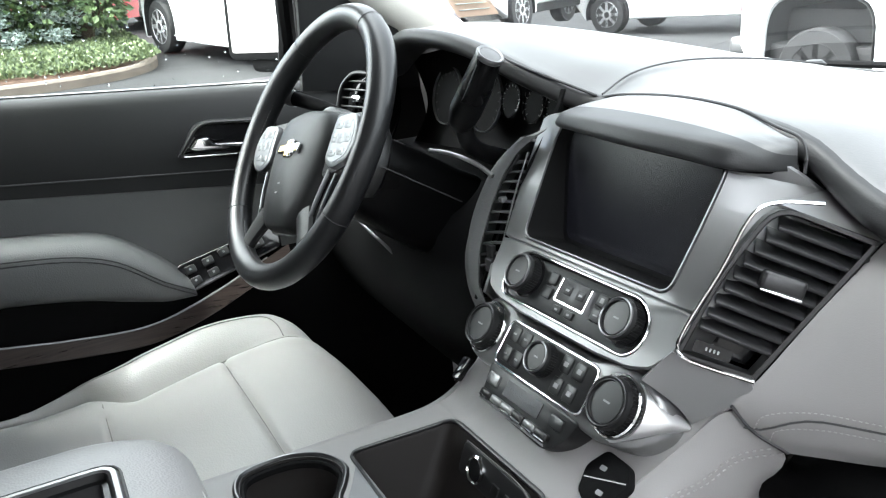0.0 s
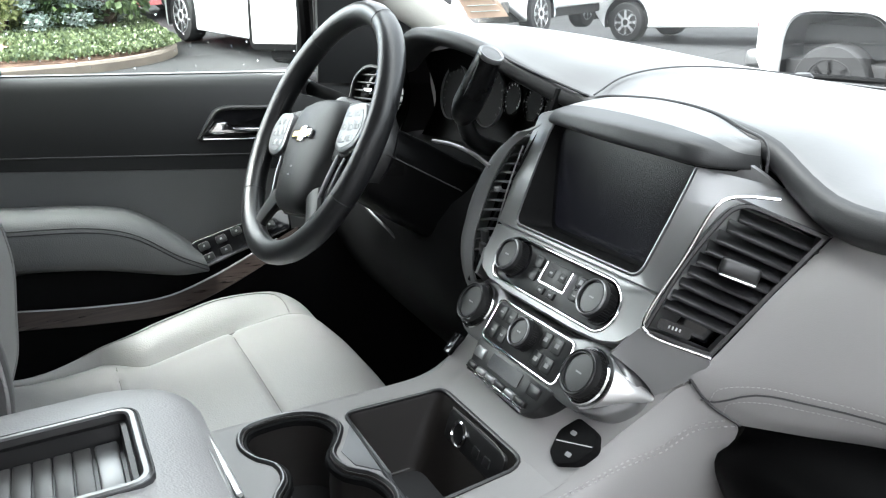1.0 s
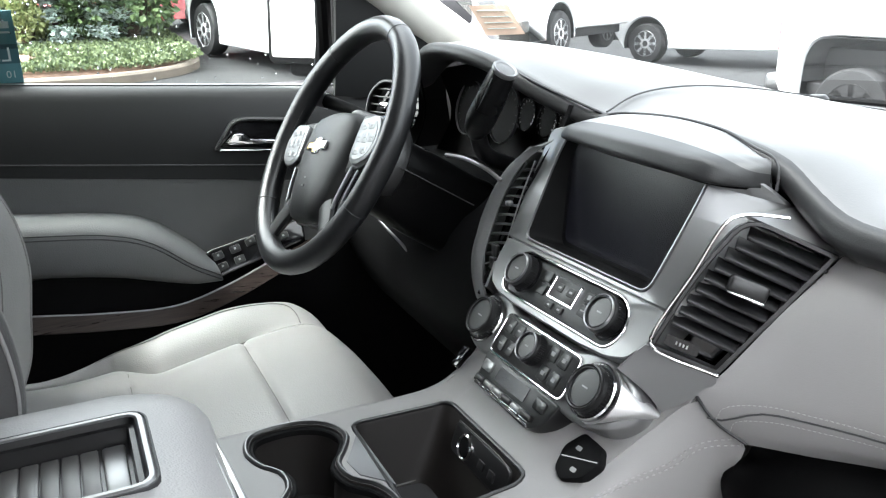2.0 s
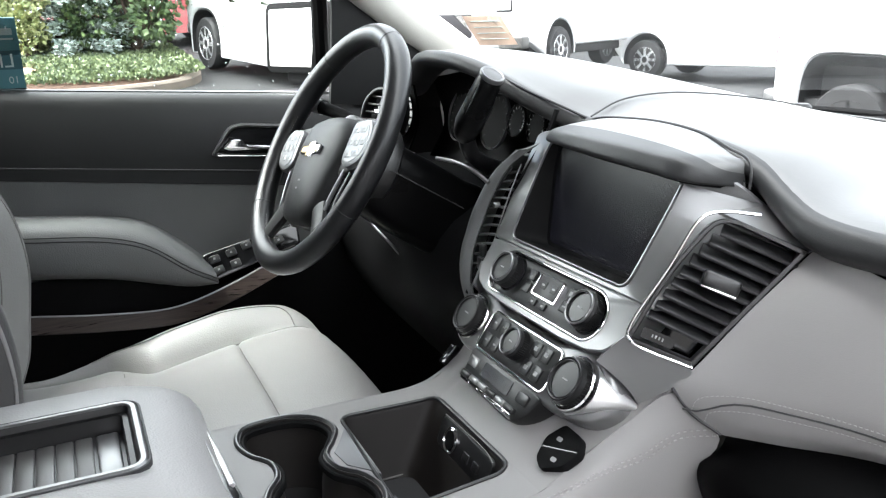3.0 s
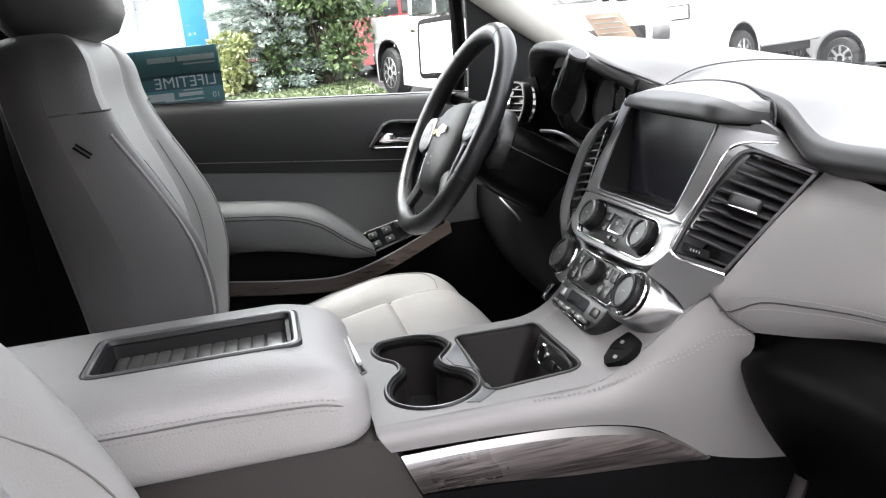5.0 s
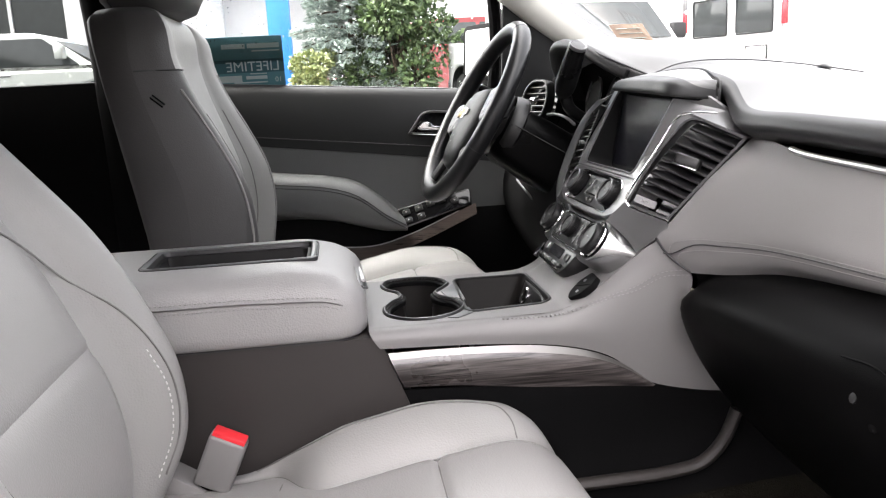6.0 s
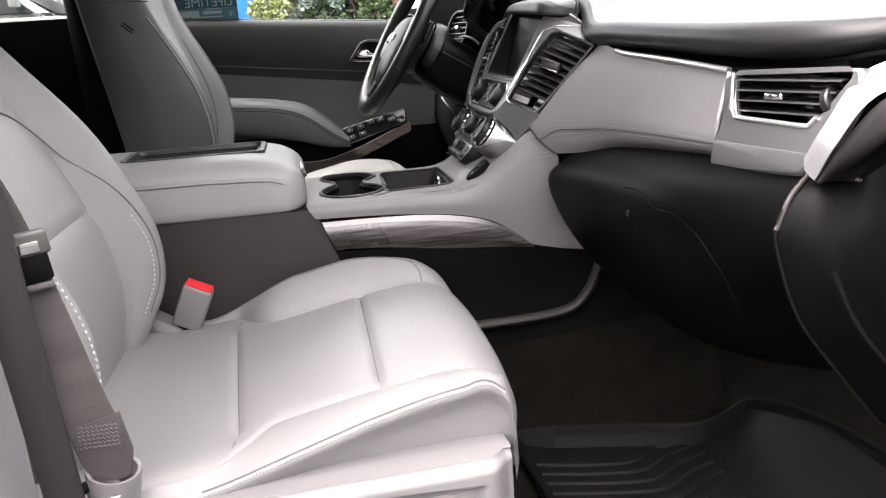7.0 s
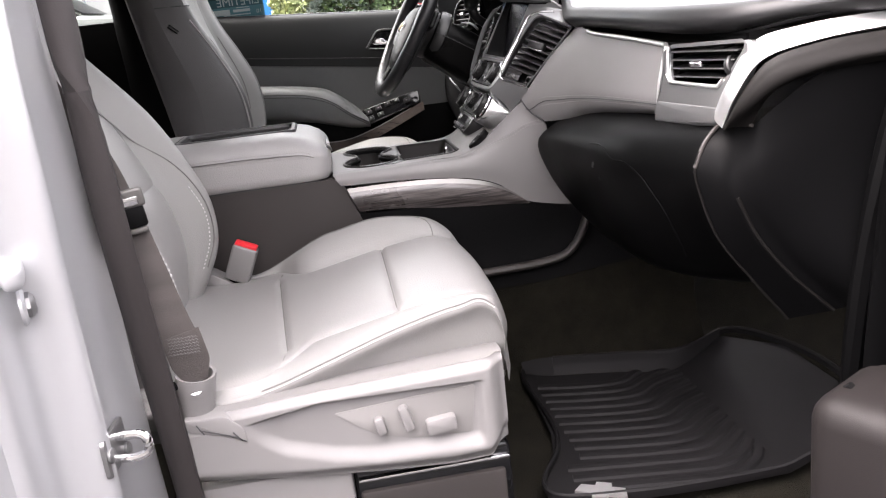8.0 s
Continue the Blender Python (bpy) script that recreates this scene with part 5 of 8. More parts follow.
# instrument cluster and the driver's lower dash
clus = thing("instrument_cluster", "dark instrument cluster with chrome-ringed gauges", "gauge cluster", at=(-.42, .2, 1.3))
part("cluster_face", grid(loft([[(-.66, .20, 1.235), (-.66, .235, 1.30), (-.65, .21, 1.385)], [(-.40, .235, 1.235), (-.40, .27, 1.30), (-.40, .22, 1.41)], [(-.17, .185, 1.235), (-.17, .215, 1.30), (-.17, .185, 1.362)]], 12, 24), .004), M["soft_black"], clus, "black face")
for x, z, r in ((-.56, 1.325, .046), (-.462, 1.322, .046), (-.392, 1.330, .026), (-.334, 1.328, .026), (-.276, 1.328, .026)):
    m = frame_of((x, .232 - .2 * max(0, abs(x + .4) - .1), z), (1, 0, 0), (0, .25, 1))
    g = part("gauge", lathe([(r, 0), (r, .004), (r * .97, .005), (r * .95, .002)], m, 40, caps=False), M["chrome"] if r < .03 else M["satin"], clus, "bright gauge ring")
    part("gauge_dial", lathe([(r * .95, .001), (r * .5, .0012), (.001, .0012)], m, 30), M["soft_black"], g)
    bm = bmesh.new()
    for k in range(13):
        a = radians(-40 + k * 22)
        box(r * .72, r * .84, -.0006, .0006, .0014, .002, bm=bm, m=m @ pose(0, 0, 0, 0, 0, math.degrees(a)))
    # large dials get black marks: the shadow over them is put into the colour
    part("dial_marks", bm, M["white_mark"] if r < .03 else M["panel_black"], g)
part("cluster_cheek", grid(loft([[(-.150, .145, 1.375), (-.148, .130, 1.345), (-.152, .10, 1.30), (-.165, .07, 1.24), (-.175, .03, 1.15)], [(-.175, .19, 1.365), (-.18, .18, 1.33), (-.185, .16, 1.28), (-.19, .12, 1.22), (-.195, .08, 1.14)]], 16, 6), .004), M["soft_black"], clus)
part("knee_panel", grid(loft([[(-.80, .15, 1.27), (-.80, .08, 1.20), (-.80, .06, 1.08), (-.80, .14, .93), (-.80, .3, .82)], [(-.40, .15, 1.24), (-.40, .07, 1.18), (-.40, .05, 1.06), (-.40, .14, .92), (-.40, .3, .82)], [(-.19, .15, 1.24), (-.19, .08, 1.18), (-.18, .07, 1.06), (-.17, .14, .92), (-.17, .3, .82)]], 18, 24), .004), M["soft_black"], dash, "black knee panel below the column")
part("cluster_sill", box(-.70, -.165, .148, .262, 1.222, 1.243, .004), M["soft_black"], clus, "black sill below the gauges")
part("knee_edge", tube(crv([(-.533, .037, 1.161), (-.495, .040, 1.150), (-.472, .046, 1.139), (-.458, .052, 1.128), (-.42, .055, 1.118)], 20), .0022, 8), M["satin"], dash)
part("driver_dash_face", grid(loft([[(-.84, .20, 1.345), (-.84, .17, 1.30), (-.84, .15, 1.25)], [(-.72, .17, 1.37), (-.72, .15, 1.31), (-.72, .13, 1.25)], [(-.64, .16, 1.39), (-.64, .17, 1.31), (-.64, .14, 1.24)]], 10, 12), .004), M["soft_black"], dash)
vl = thing("driver_air_vent", "round-cornered black air vent in a satin ring by the door", "air vent", at=(-.70, .13, 1.32))
VL = frame_of((-.685, .118, 1.325), (1, .25, 0), (0, .25, 1))
vo = rpoly([(-.060, -.042), (.055, -.042), (.070, .0), (.050, .044), (-.020, .046), (-.055, .020)], .02, 5)
part("ring", rim(vo, inset(vo, .007), -.015, .006, VL, .002), M["panel_black"], vl, "black ring")
part("duct", plate(inset(vo, .006), -.03, -.025, VL), M["gloss_black"], vl)
for k in range(5):
    part("slat", box(-.050, .055, -.030 + k * .014, -.027 + k * .014, -.014, .0, .001, 2, m=VL), M["panel_black"], vl)
part("tab", box(-.012, .012, -.006, .004, -.004, .008, .002, 2, m=VL), M["chrome"], vl)


# ---- seats ----
LONG = [(-.640, .896), (-.580, .884), (-.520, .881), (-.430, .889), (-.340, .907), (-.250, .925), (-.170, .934), (-.122, .930), (-.089, .911), (-.077, .884), (-.081, .852)]
BACK_P = [  # height, y of the insert, bolster, half width
    (.850, -.612, .012, .225), (.900, -.600, .028, .240), (.970, -.590, .050, .254), (1.05, -.600, .060, .262), (1.13, -.630, .060, .264),
    (1.22, -.671, .054, .260), (1.31, -.724, .038, .250), (1.40, -.780, .022, .232), (1.46, -.816, .011, .212), (1.495, -.836, .005, .190), (1.512, -.849, .002, .155)]
BACK_D = [
    (.880, -.570, .012, .225), (.930, -.560, .030, .240), (.990, -.552, .050, .254), (1.06, -.548, .058, .262), (1.14, -.538, .058, .264),
    (1.22, -.542, .052, .262), (1.30, -.566, .042, .258), (1.37, -.590, .030, .252), (1.43, -.604, .022, .246), (1.480, -.606, .016, .236), (1.506, -.614, .008, .214), (1.518, -.630, .004, .180), (1.523, -.645, .0, .13)]


def seat(name, xc, side, dy, dz, back, kk, head, dark, label, group, rear_line=None):
    """side: +1 where the door lies to +x. kk: profile column of the piping. head: y, z, half depth and lean of the headrest."""
    s = thing(name, label, "car seat", group, at=(xc, -.35 + dy, .56))
    lg = crv(LONG, 96)
    NI, NB, NF_ = 22, 18, 14
    ys = [p[0] for p in lg]
    i1 = next(i for i, y in enumerate(ys) if y > -.430)
    i2 = next(i for i, y in enumerate(ys) if y > -.250)

    def column(y, z, sg):
        """(u, w) pairs from the middle out to the flank of one side."""
        uc = .180 + .078 * sstep(-.37, -.450, y)
        G = 1 - .85 * sstep(-.25, -.14, y)
        us = .272
        if dark or sg != side:
            A = (.036 if dark else .044) * sstep(-.585 if dark else -.50, -.34, y) * (1 - .58 * sstep(-.27, -.11, y))
            ws = .45 * A
        else:
            ws = float(np.interp(y, (-.62, -.44, -.37, -.30, -.22, -.16, -.125, -.09), (-.016, -.013, -.005, .003, .012, .019, .027, .036)))
            A = ws
        inn = [(0, 0), (uc * .35, 0), (uc * .70, -.0005), (uc * .90, .0008), (uc * .965, -.0012 * G), (uc, -.0062 * G)]
        span = us - uc
        bol = [(uc, -.0062 * G), (uc + span * .06, -.0012 * G), (uc + span * .22, .38 * A), (uc + span * .48, .84 * A), (uc + span * .72, A), (uc + span * .90, A * .6 + ws * .4), (us, ws)]
        if not dark and sg == side:
            lift = .005 * sstep(-.46, -.34, y)
            bol = [(uc, -.004 * G), (uc + span * .06, -.0012 * G), (uc + span * .22, .24 * ws + lift * .5), (uc + span * .48, .55 * ws + lift), (uc + span * .72, .80 * ws + lift), (uc + span * .90, .95 * ws + lift * .6), (us, ws)]
        fl = [(us, ws), (us + .006, ws - .005), (us + .012, ws - .022), (us + .014, -.045), (us + .013, -.080)]
        if not dark and sg == side:
            fl = [(us, ws), (us + .0045, ws - .0035), (us + .0015, ws - .012), (us - .012, ws - .032), (us - .026, -.058), (us - .036, -.082)]
        return list(crv(inn, NI)) + list(crv(bol, NB))[1:] + list(crv(fl, NF_))[1:]

    def pt(u, w, y, z):
        k = sstep(-.17, -.085, y)
        yy = y - .034 * k * (abs(u) / .285) ** 3
        g = 0
        if abs(u) < .181:
            for line in (ys[i2], ys[i1]):
                g -= .0060 * math.exp(-((y - line) / .0045) ** 2)
        if y > -.13:
            w = w * (1 - .5 * sstep(.915, .875, z))
        crown = .006 * (1 - (u / .18) ** 2) * sstep(-.50, -.40, y) if abs(u) < .18 else 0
        puff = crown * (.4 + .6 * abs(math.sin(math.pi * (y + .43) / .18)))
        if not dark:
            yy += .076 * max(-.18, min(.18, u)) * math.exp(-((y + .425) / .05) ** 2) * (1 - sstep(.18, .27, abs(u)))
        return (xc + u, yy + dy, z + w + g + dz + puff)

    P = []
    for y, z in lg:
        full = [(-u, w) for u, w in column(y, z, -1)[::-1]] + [tuple(q) for q in column(y, z, 1)[1:]]
        P.append([pt(u, w, y, z) for u, w in full])
    NU = len(P[0])
    mid = NU // 2
    cr, cs = NI - 1, NI + NB - 2
    for sg in (-1, 1):
        a, b = sorted((mid + sg * cr, mid + sg * cs))
        part("cushion_bolster", grid([r[a:b + 1] for r in P]), M["leather"], s, angle=80)
        a, b = sorted((mid + sg * cs, mid + sg * (mid)))
        part("cushion_flank", grid([r[a:b + 1] for r in P]), M["leather"], s, angle=80)
    for nm, a, b in (("cushion_rear", 0, i1), ("cushion_insert", i1, i2), ("cushion_front", i2, len(P) - 1)):
        part(nm, grid([r[mid - cr:mid + cr + 1] for r in P[a:b + 1]]), M["leather"], s, angle=80)
    part("cushion_pan", box(xc - .228, xc + .228, -.60 + dy, -.10 + dy, .79 + dz, .862 + dz, .02, 2), M["soft_grey"], s)
    for ii in (i1, i2):
        part("seam", tube(crv([P[ii][j] for j in range(mid - cr, mid + cr + 1, 3)], 40), .0010, 6), M["seam_grey"], s)
    fr = next(i for i, y in enumerate(ys) if y > -.165)
    for sg in (-1, 1):
        part("seam", tube(crv([P[i][mid + sg * cr] for i in range(12, fr + 8, 3)], 60), .0009, 6), M["seam_grey"], s)
        line = [Vector(P[i][mid + sg * cs]) + Vector((sg * .0004, 0, .0004)) for i in range(30, 88, 4)]
        part("flank_seam", tube(crv(line, 60), .0010, 6), M["seam_grey"], s)
        part("stitching", stitches([p + Vector((sg * .0045, 0, -.0022)) for p in line], 90, r=.0008), M["leather_seam"] if dark else M["thread"], s)
        if sg > 0:
            continue
        top = [Vector(P[i][mid + sg * (cs - 6)]) + Vector((0, 0, .0006)) for i in range(26, fr, 3)]
        top += [Vector(P[fr + 1][mid + sg * (cs - 7)]) + Vector((0, 0, .0006)), Vector(P[fr + 3][mid + sg * (cs - 11)]) + Vector((0, 0, .0006)), Vector(P[fr + 3][mid + sg * (cr + 1)])]
        part("bolster_seam", tube(crv(top, 60), .0009, 6), M["seam_grey"], s)
    # backrest
    bk = crv(back, 70)
    front, rear_ = [], []
    for h, y0, bo, hw in bk:
        prof = [(0, 0), (.30, .000), (.52, .001), (.600, .000), (.630, -.006), (.660, .002), (.74, bo * .75), (.84, bo), (.93, bo * .72), (.985, bo * .2 - .012), (1.0, -.045)]
        q = crv(prof, 30)
        left = [(-a * hw, d) for a, d in q[::-1]]
        right = [(a * hw, d) for a, d in q[1:]]
        g = -.006 * math.exp(-((h - 1.10) / .006) ** 2)
        front.append([Vector((xc + a, y0 + d + (g if abs(a) < .62 * hw else 0), h)) for a, d in left + right])
        dp = .127 if rear_line is None else y0 - float(np.interp(h, [q[0] for q in rear_line], [q[1] for q in rear_line])) + .012
        rp = crv([(1.0, -.045), (.992, -.085 * dp / .127), (.95, -.112 * dp / .127), (.75, -.122 * dp / .127), (.4, -.126 * dp / .127), (0, -dp)], 14)
        left = [(-a * hw, d) for a, d in rp]
        right = [(a * hw, d) for a, d in rp[::-1][1:]]
        rear_.append([Vector((xc + a, y0 + d, h)) for a, d in left + right])
    NF = len(front[0])
    c1, c2 = 12, NF - 13
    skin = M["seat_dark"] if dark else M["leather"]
    part("backrest_bolster", grid([r[kk:c1 + 1] for r in front]), M["leather"], s, angle=80)
    part("backrest_bolster", grid([r[c2:NF - kk] for r in front]), M["leather"], s, angle=80)
    it = next(i for i, b in enumerate(bk) if b[0] > 1.408) if dark else len(front) - 1
    for a, b in ((0, kk + 1), (NF - kk - 1, NF)):
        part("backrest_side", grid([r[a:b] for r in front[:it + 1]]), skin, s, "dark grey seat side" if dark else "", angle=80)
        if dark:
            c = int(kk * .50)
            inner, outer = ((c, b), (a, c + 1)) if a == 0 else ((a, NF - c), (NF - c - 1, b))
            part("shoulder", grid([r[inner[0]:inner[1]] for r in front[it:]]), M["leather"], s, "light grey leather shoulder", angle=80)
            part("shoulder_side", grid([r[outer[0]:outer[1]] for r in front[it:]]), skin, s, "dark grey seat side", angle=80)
            part("shoulder_seam", tube(crv([front[it][j] + Vector((0, .001, 0)) for j in (range(0, kk + 1, 2) if a == 0 else range(NF - 1, NF - kk - 2, -2))], 20), .0014, 6), M["seam_dark"], s)
    im = next(i for i, b in enumerate(bk) if b[0] > 1.10)
    part("backrest_lower_insert", grid([r[c1:c2 + 1] for r in front[:im + 1]]), M["leather"], s, angle=80)
    part("backrest_upper_insert", grid([r[c1:c2 + 1] for r in front[im:]]), M["leather"], s, angle=80)
    bm = grid(rear_)
    vs = [bm.verts.new(p) for p in list(front[-1]) + list(rear_[-1])[::-1][1:-1]]
    bm.faces.new(vs)
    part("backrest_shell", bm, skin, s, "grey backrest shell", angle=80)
    for sg in (-1, 1):
        out = Vector((sg * .0008, .0012, 0))
        k = kk if sg < 0 else NF - 1 - kk
        top = 46
        if dark:
            part("piping", tube(crv([front[i][k] + out for i in range(4, top, 4)], 70), .0015, 7), M["leather_seam"], s, "raised piping")
        k2 = 10 if sg < 0 else NF - 11
        if dark:
            part("front_seam", tube(crv([front[8][k2 + sg * 2] + out] + [front[i][k2] + out for i in range(12, 48, 4)], 60), .0011, 6), M["seam_grey"], s)
        k3 = 5 if sg < 0 else NF - 6
        if not dark and sg == side:
            part("stitching", stitches([front[i][k3] + Vector((sg * .0010, .0012, 0)) for i in range(3, 60, 4)], 80, r=.0014, duty=.45), M["thread"], s, "white side stitching")
        if dark:
            for off in (0,):
                ln = []
                for i in range(6, 50, 3):
                    edge = [front[i][q] if sg < 0 else front[i][NF - 1 - q] for q in range(kk, -1, -1)] + [rear_[i][q] if sg < 0 else rear_[i][len(rear_[0]) - 1 - q] for q in range(1, 6)]
                    ac = np.concatenate(([0], np.cumsum([(b - a).length for a, b in zip(edge, edge[1:])])))
                    f = (float(np.interp(edge[0].z, (1.14, 1.28, 1.37, 1.42, 1.45), (.10, .12, .16, .24, .30))) + off) * ac[-1]
                    q = min(len(edge) - 2, int(np.searchsorted(ac, f, side="right")) - 1)
                    ln.append(edge[q].lerp(edge[q + 1], (f - ac[q]) / (ac[q + 1] - ac[q])) + Vector((sg * .0012, 0, 0)))
                part("side_piping", tube(crv(ln, 70), .0022, 8), M["leather_seam"], s, "pale raised piping")
            TC = Matrix.Translation((xc + sg * .2535, -.612, 1.366)) @ Euler((radians(-42), 0, 0)).to_matrix().to_4x4()
            part("trim_clip", box(-.003, .0015, -.012, .012, .0015, .0040, .0008, 2, bm=box(-.003, .0015, -.012, .012, -.0040, -.0015, .0008, 2, m=TC), m=TC), M["soft_black"], s, "small black tag")
        else:
            k = 3 if sg < 0 else len(rear_[0]) - 4
            part("side_seam", tube(crv([rear_[i][k] + Vector((sg * .0012, -.0008, 0)) for i in range(3, 58, 5)], 60), .0012, 6), M["seam_grey"], s)
    if not dark:
        # the seam climbs both bolsters and arches over the upper insert
        hs_ = [b[0] for b in bk]

        def on_front(f, h):
            i = min(len(hs_) - 2, max(0, int(np.searchsorted(hs_, h)) - 1))
            t = (h - hs_[i]) / (hs_[i + 1] - hs_[i])
            x = f * (bk[i][3] * (1 - t) + bk[i + 1][3] * t)
            row = [front[i][j].lerp(front[i + 1][j], t) for j in range(NF)]
            return Vector((xc + x, float(np.interp(xc + x, [p.x for p in row], [p.y for p in row])) + .0012, h))

        arch_ = [(.74, .935), (.765, .985), (.77, 1.04), (.755, 1.09), (.725, 1.135), (.67, 1.18), (.58, 1.22), (.45, 1.248), (.25, 1.263)]
        whole = [on_front(-f, h) for f, h in arch_] + [on_front(0, 1.266)] + [on_front(f, h) for f, h in arch_[::-1]]
        part("arch_seam", tube(crv(whole, 120), .0012, 6), M["seam_grey"], s)
        for sg in (-1, 1):
            part("stitching", stitches([on_front(sg * (f - .025), h) for f, h in arch_[:4]], 22, r=.0009), M["thread"], s)
    # headrest on two posts
    hy, hz, hd, hl = head
    HR = frame_of((xc, hy, hz), (1, 0, 0), (0, -math.sin(radians(hl)), math.cos(radians(hl))))
    rows = []
    for z, w, d in ((-.100, .095, .45), (-.092, .122, .75), (-.065, .138, .95), (0, .142, 1.0), (.05, .134, .95), (.085, .112, .75), (.098, .085, .45)):
        rows.append([HR @ Vector((w * math.copysign(abs(math.cos(a)) ** .55, math.cos(a)), z, d * hd * math.copysign(abs(math.sin(a)) ** .7, math.sin(a)))) for a in np.linspace(0, 2 * math.pi, 41)[:-1]])
    part("headrest", grid(rows, wrap=True, caps=True), skin, s, "grey leather headrest", angle=60)
    part("headrest_seam", tube(crv([Vector(r[4 if side < 0 else 16]) * 1.0 for r in rows], 30), .0016, 6), M["seam_dark"], s)
    for x in (-.06, .06):
        part("headrest_post", tube([HR @ Vector((x, -.19, 0)), HR @ Vector((x, -.07, 0))], .006, 10), M["chrome"], s)
    # outer shield: a lip along the top, a hollow blade with the switches, a full lower roll
    top = [(-.560, .862), (-.50, .866), (-.462, .868), (-.402, .873), (-.312, .877), (-.22, .880), (-.119, .884)]
    bot = [(-.560, .776), (-.50, .766), (-.40, .752), (-.30, .741), (-.20, .733), (-.119, .736)]
    zu = [(-.470, .848), (-.441, .852), (-.373, .862), (-.269, .860), (-.162, .857)]
    zl = [(-.470, .846), (-.450, .828), (-.42, .808), (-.36, .788), (-.30, .777), (-.17, .772)]
    rows = []
    for y in np.linspace(-.560, -.117, 120):
        zt, zb = (float(np.interp(y, [q[0] for q in k], [q[1] for q in k])) for k in (top, bot))
        zb += .030 * sstep(-.150, -.117, y)
        row = []
        hi, lo = (float(np.interp(y, [q[0] for q in k], [q[1] for q in k])) for k in (zu, zl))
        zs = np.concatenate((np.linspace(zt, hi + .0008, 12), np.linspace(hi, hi - .0045, 6), np.linspace(hi - .006, lo + .008, 12), np.linspace(lo + .006, lo - .018, 12), np.linspace(lo - .021, zb, 12)))
        for z in np.sort(zs)[::-1]:
            t = (zt - z) / (zt - zb)
            x = .312 - .010 * (1 - sstep(0, .10, t)) - .012 * sstep(.86, 1.0, t)
            x -= .020 * sstep(-.150, -.117, y) ** 2
            hol = sstep(hi, hi - .0045, z) * sstep(lo - .018, lo + .006, z) * sstep(-.475, -.425, y) * sstep(-.150, -.160, y)
            x -= .011 * hol
            x -= .010 * sstep(-.47, -.56, y) * sstep(.842, .862, z)
            row.append((xc + side * x, y + dy, float(z) + dz))
        rim_in = [(xc + side * .228, y + dy, zt + dz - .004), (xc + side * .288, y + dy, zt + dz - .0005)]
        rows.append(rim_in + row + [(xc + side * .280, y + dy, zb + dz)])
    part("side_shield", grid(rows), M["soft_grey"], s, "light grey plastic side shield with a hollow blade", angle=50)
    part("shield_end", grid([[p for p in rows[-1]], [(xc + side * .27, p[1] + .002, p[2]) for p in rows[-1]]]), M["soft_grey"], s)
    X = xc + side * .300
    F = Matrix(((0, 0, side, X), (1, 0, 0, dy), (0, 1, 0, dz), (0, 0, 0, 1)))
    rec = rpoly([(-.160, .847), (-.170, .778), (-.255, .784), (-.310, .801), (-.354, .838), (-.25, .844)], [.004, .006, .02, .03, .006, .02], 5)
    part("switch_panel", plate(rec, -.002, .0022, F, .0008), mat("grey_switch_panel", (.225, .217, .213), .5, bump=.0001, bscale=900) if side > 0 else M["soft_grey"], s, "recessed grey switch panel")
    for (y, z, w, h, a) in ((-.294, .812, .014, .026, 12), (-.258, .817, .014, .038, 14), (-.212, .799, .042, .024, 6)):
        part("seat_switch", plate(rpoly([(-w / 2, -h / 2), (w / 2, -h / 2), (w / 2, h / 2), (-w / 2, h / 2)], .006), .001, .014, F @ pose(y, z, 0, 0, 0, a), .004), M["soft_grey"], s, "grey seat switch")
    part("rear_bracket", plate(rpoly([(-.545, .868), (-.490, .866), (-.470, .846), (-.466, .822), (-.50, .838), (-.540, .850)], .006, 4), -.02, .0135, F, .003), M["soft_grey"], s, "moulded anchor bracket")
    for q in (((-.525, .852), (-.478, .834)), ((-.528, .860), (-.520, .845)), ((-.484, .842), (-.474, .828))):
        part("bracket_slot", tube([F @ Vector((a, b, .0138)) for a, b in q], .0008, 6), M["seam_dark"], s)
    part("seat_rail", box(X - side * .045 - .02, X - side * .045 + .02, -.34 + dy, -.115 + dy, .63, .735 + dz, .006, 2), M["gloss_black"], s, "black steel seat rail")
    part("rail_lip", box(X - side * .028 - .012, X - side * .028 + .012, -.335 + dy, -.118 + dy, .715 + dz, .722 + dz, .002, 2), M["chrome"], s)
    part("seat_rail", box(xc - side * .21 - .02, xc - side * .21 + .02, -.56 + dy, -.13 + dy, .60, .80, .004, 2), M["gloss_black"], s)
    part("rail_cover", box(X - side * .032 - .022, X - side * .032 + .022, -.58 + dy, -.342 + dy, .59, .752 + dz, .006, 2), M["soft_grey"], s, "grey seat base cover")
    part("base_cover", box(X - side * .04 - .022, X - side * .04 + .022, -.335 + dy, -.125 + dy, .59, .70 + dz, .006, 2), M["brown_box"], s)
    return s


p_seat = seat("car_seat", .437, 1, 0, 0, BACK_P, 4, (-.905, 1.61, .056, 26), False, "light grey leather passenger seat with power seat switches", "front seats")
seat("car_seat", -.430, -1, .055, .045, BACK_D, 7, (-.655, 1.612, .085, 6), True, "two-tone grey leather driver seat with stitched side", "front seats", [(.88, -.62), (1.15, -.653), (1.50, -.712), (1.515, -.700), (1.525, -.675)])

# pale recliner cover between the backrest and the cushion, beside the buckle
part("recliner_cover", plate(rpoly([(-.615, .845), (-.530, .845), (-.518, .866), (-.580, .908), (-.615, .915)], .008, 4), -.022, .022, Matrix(((0, 0, 1, .182), (1, 0, 0, 0), (0, 1, 0, .008), (0, 0, 0, 1))), .005), M["soft_grey"], p_seat, "pale plastic recliner cover")

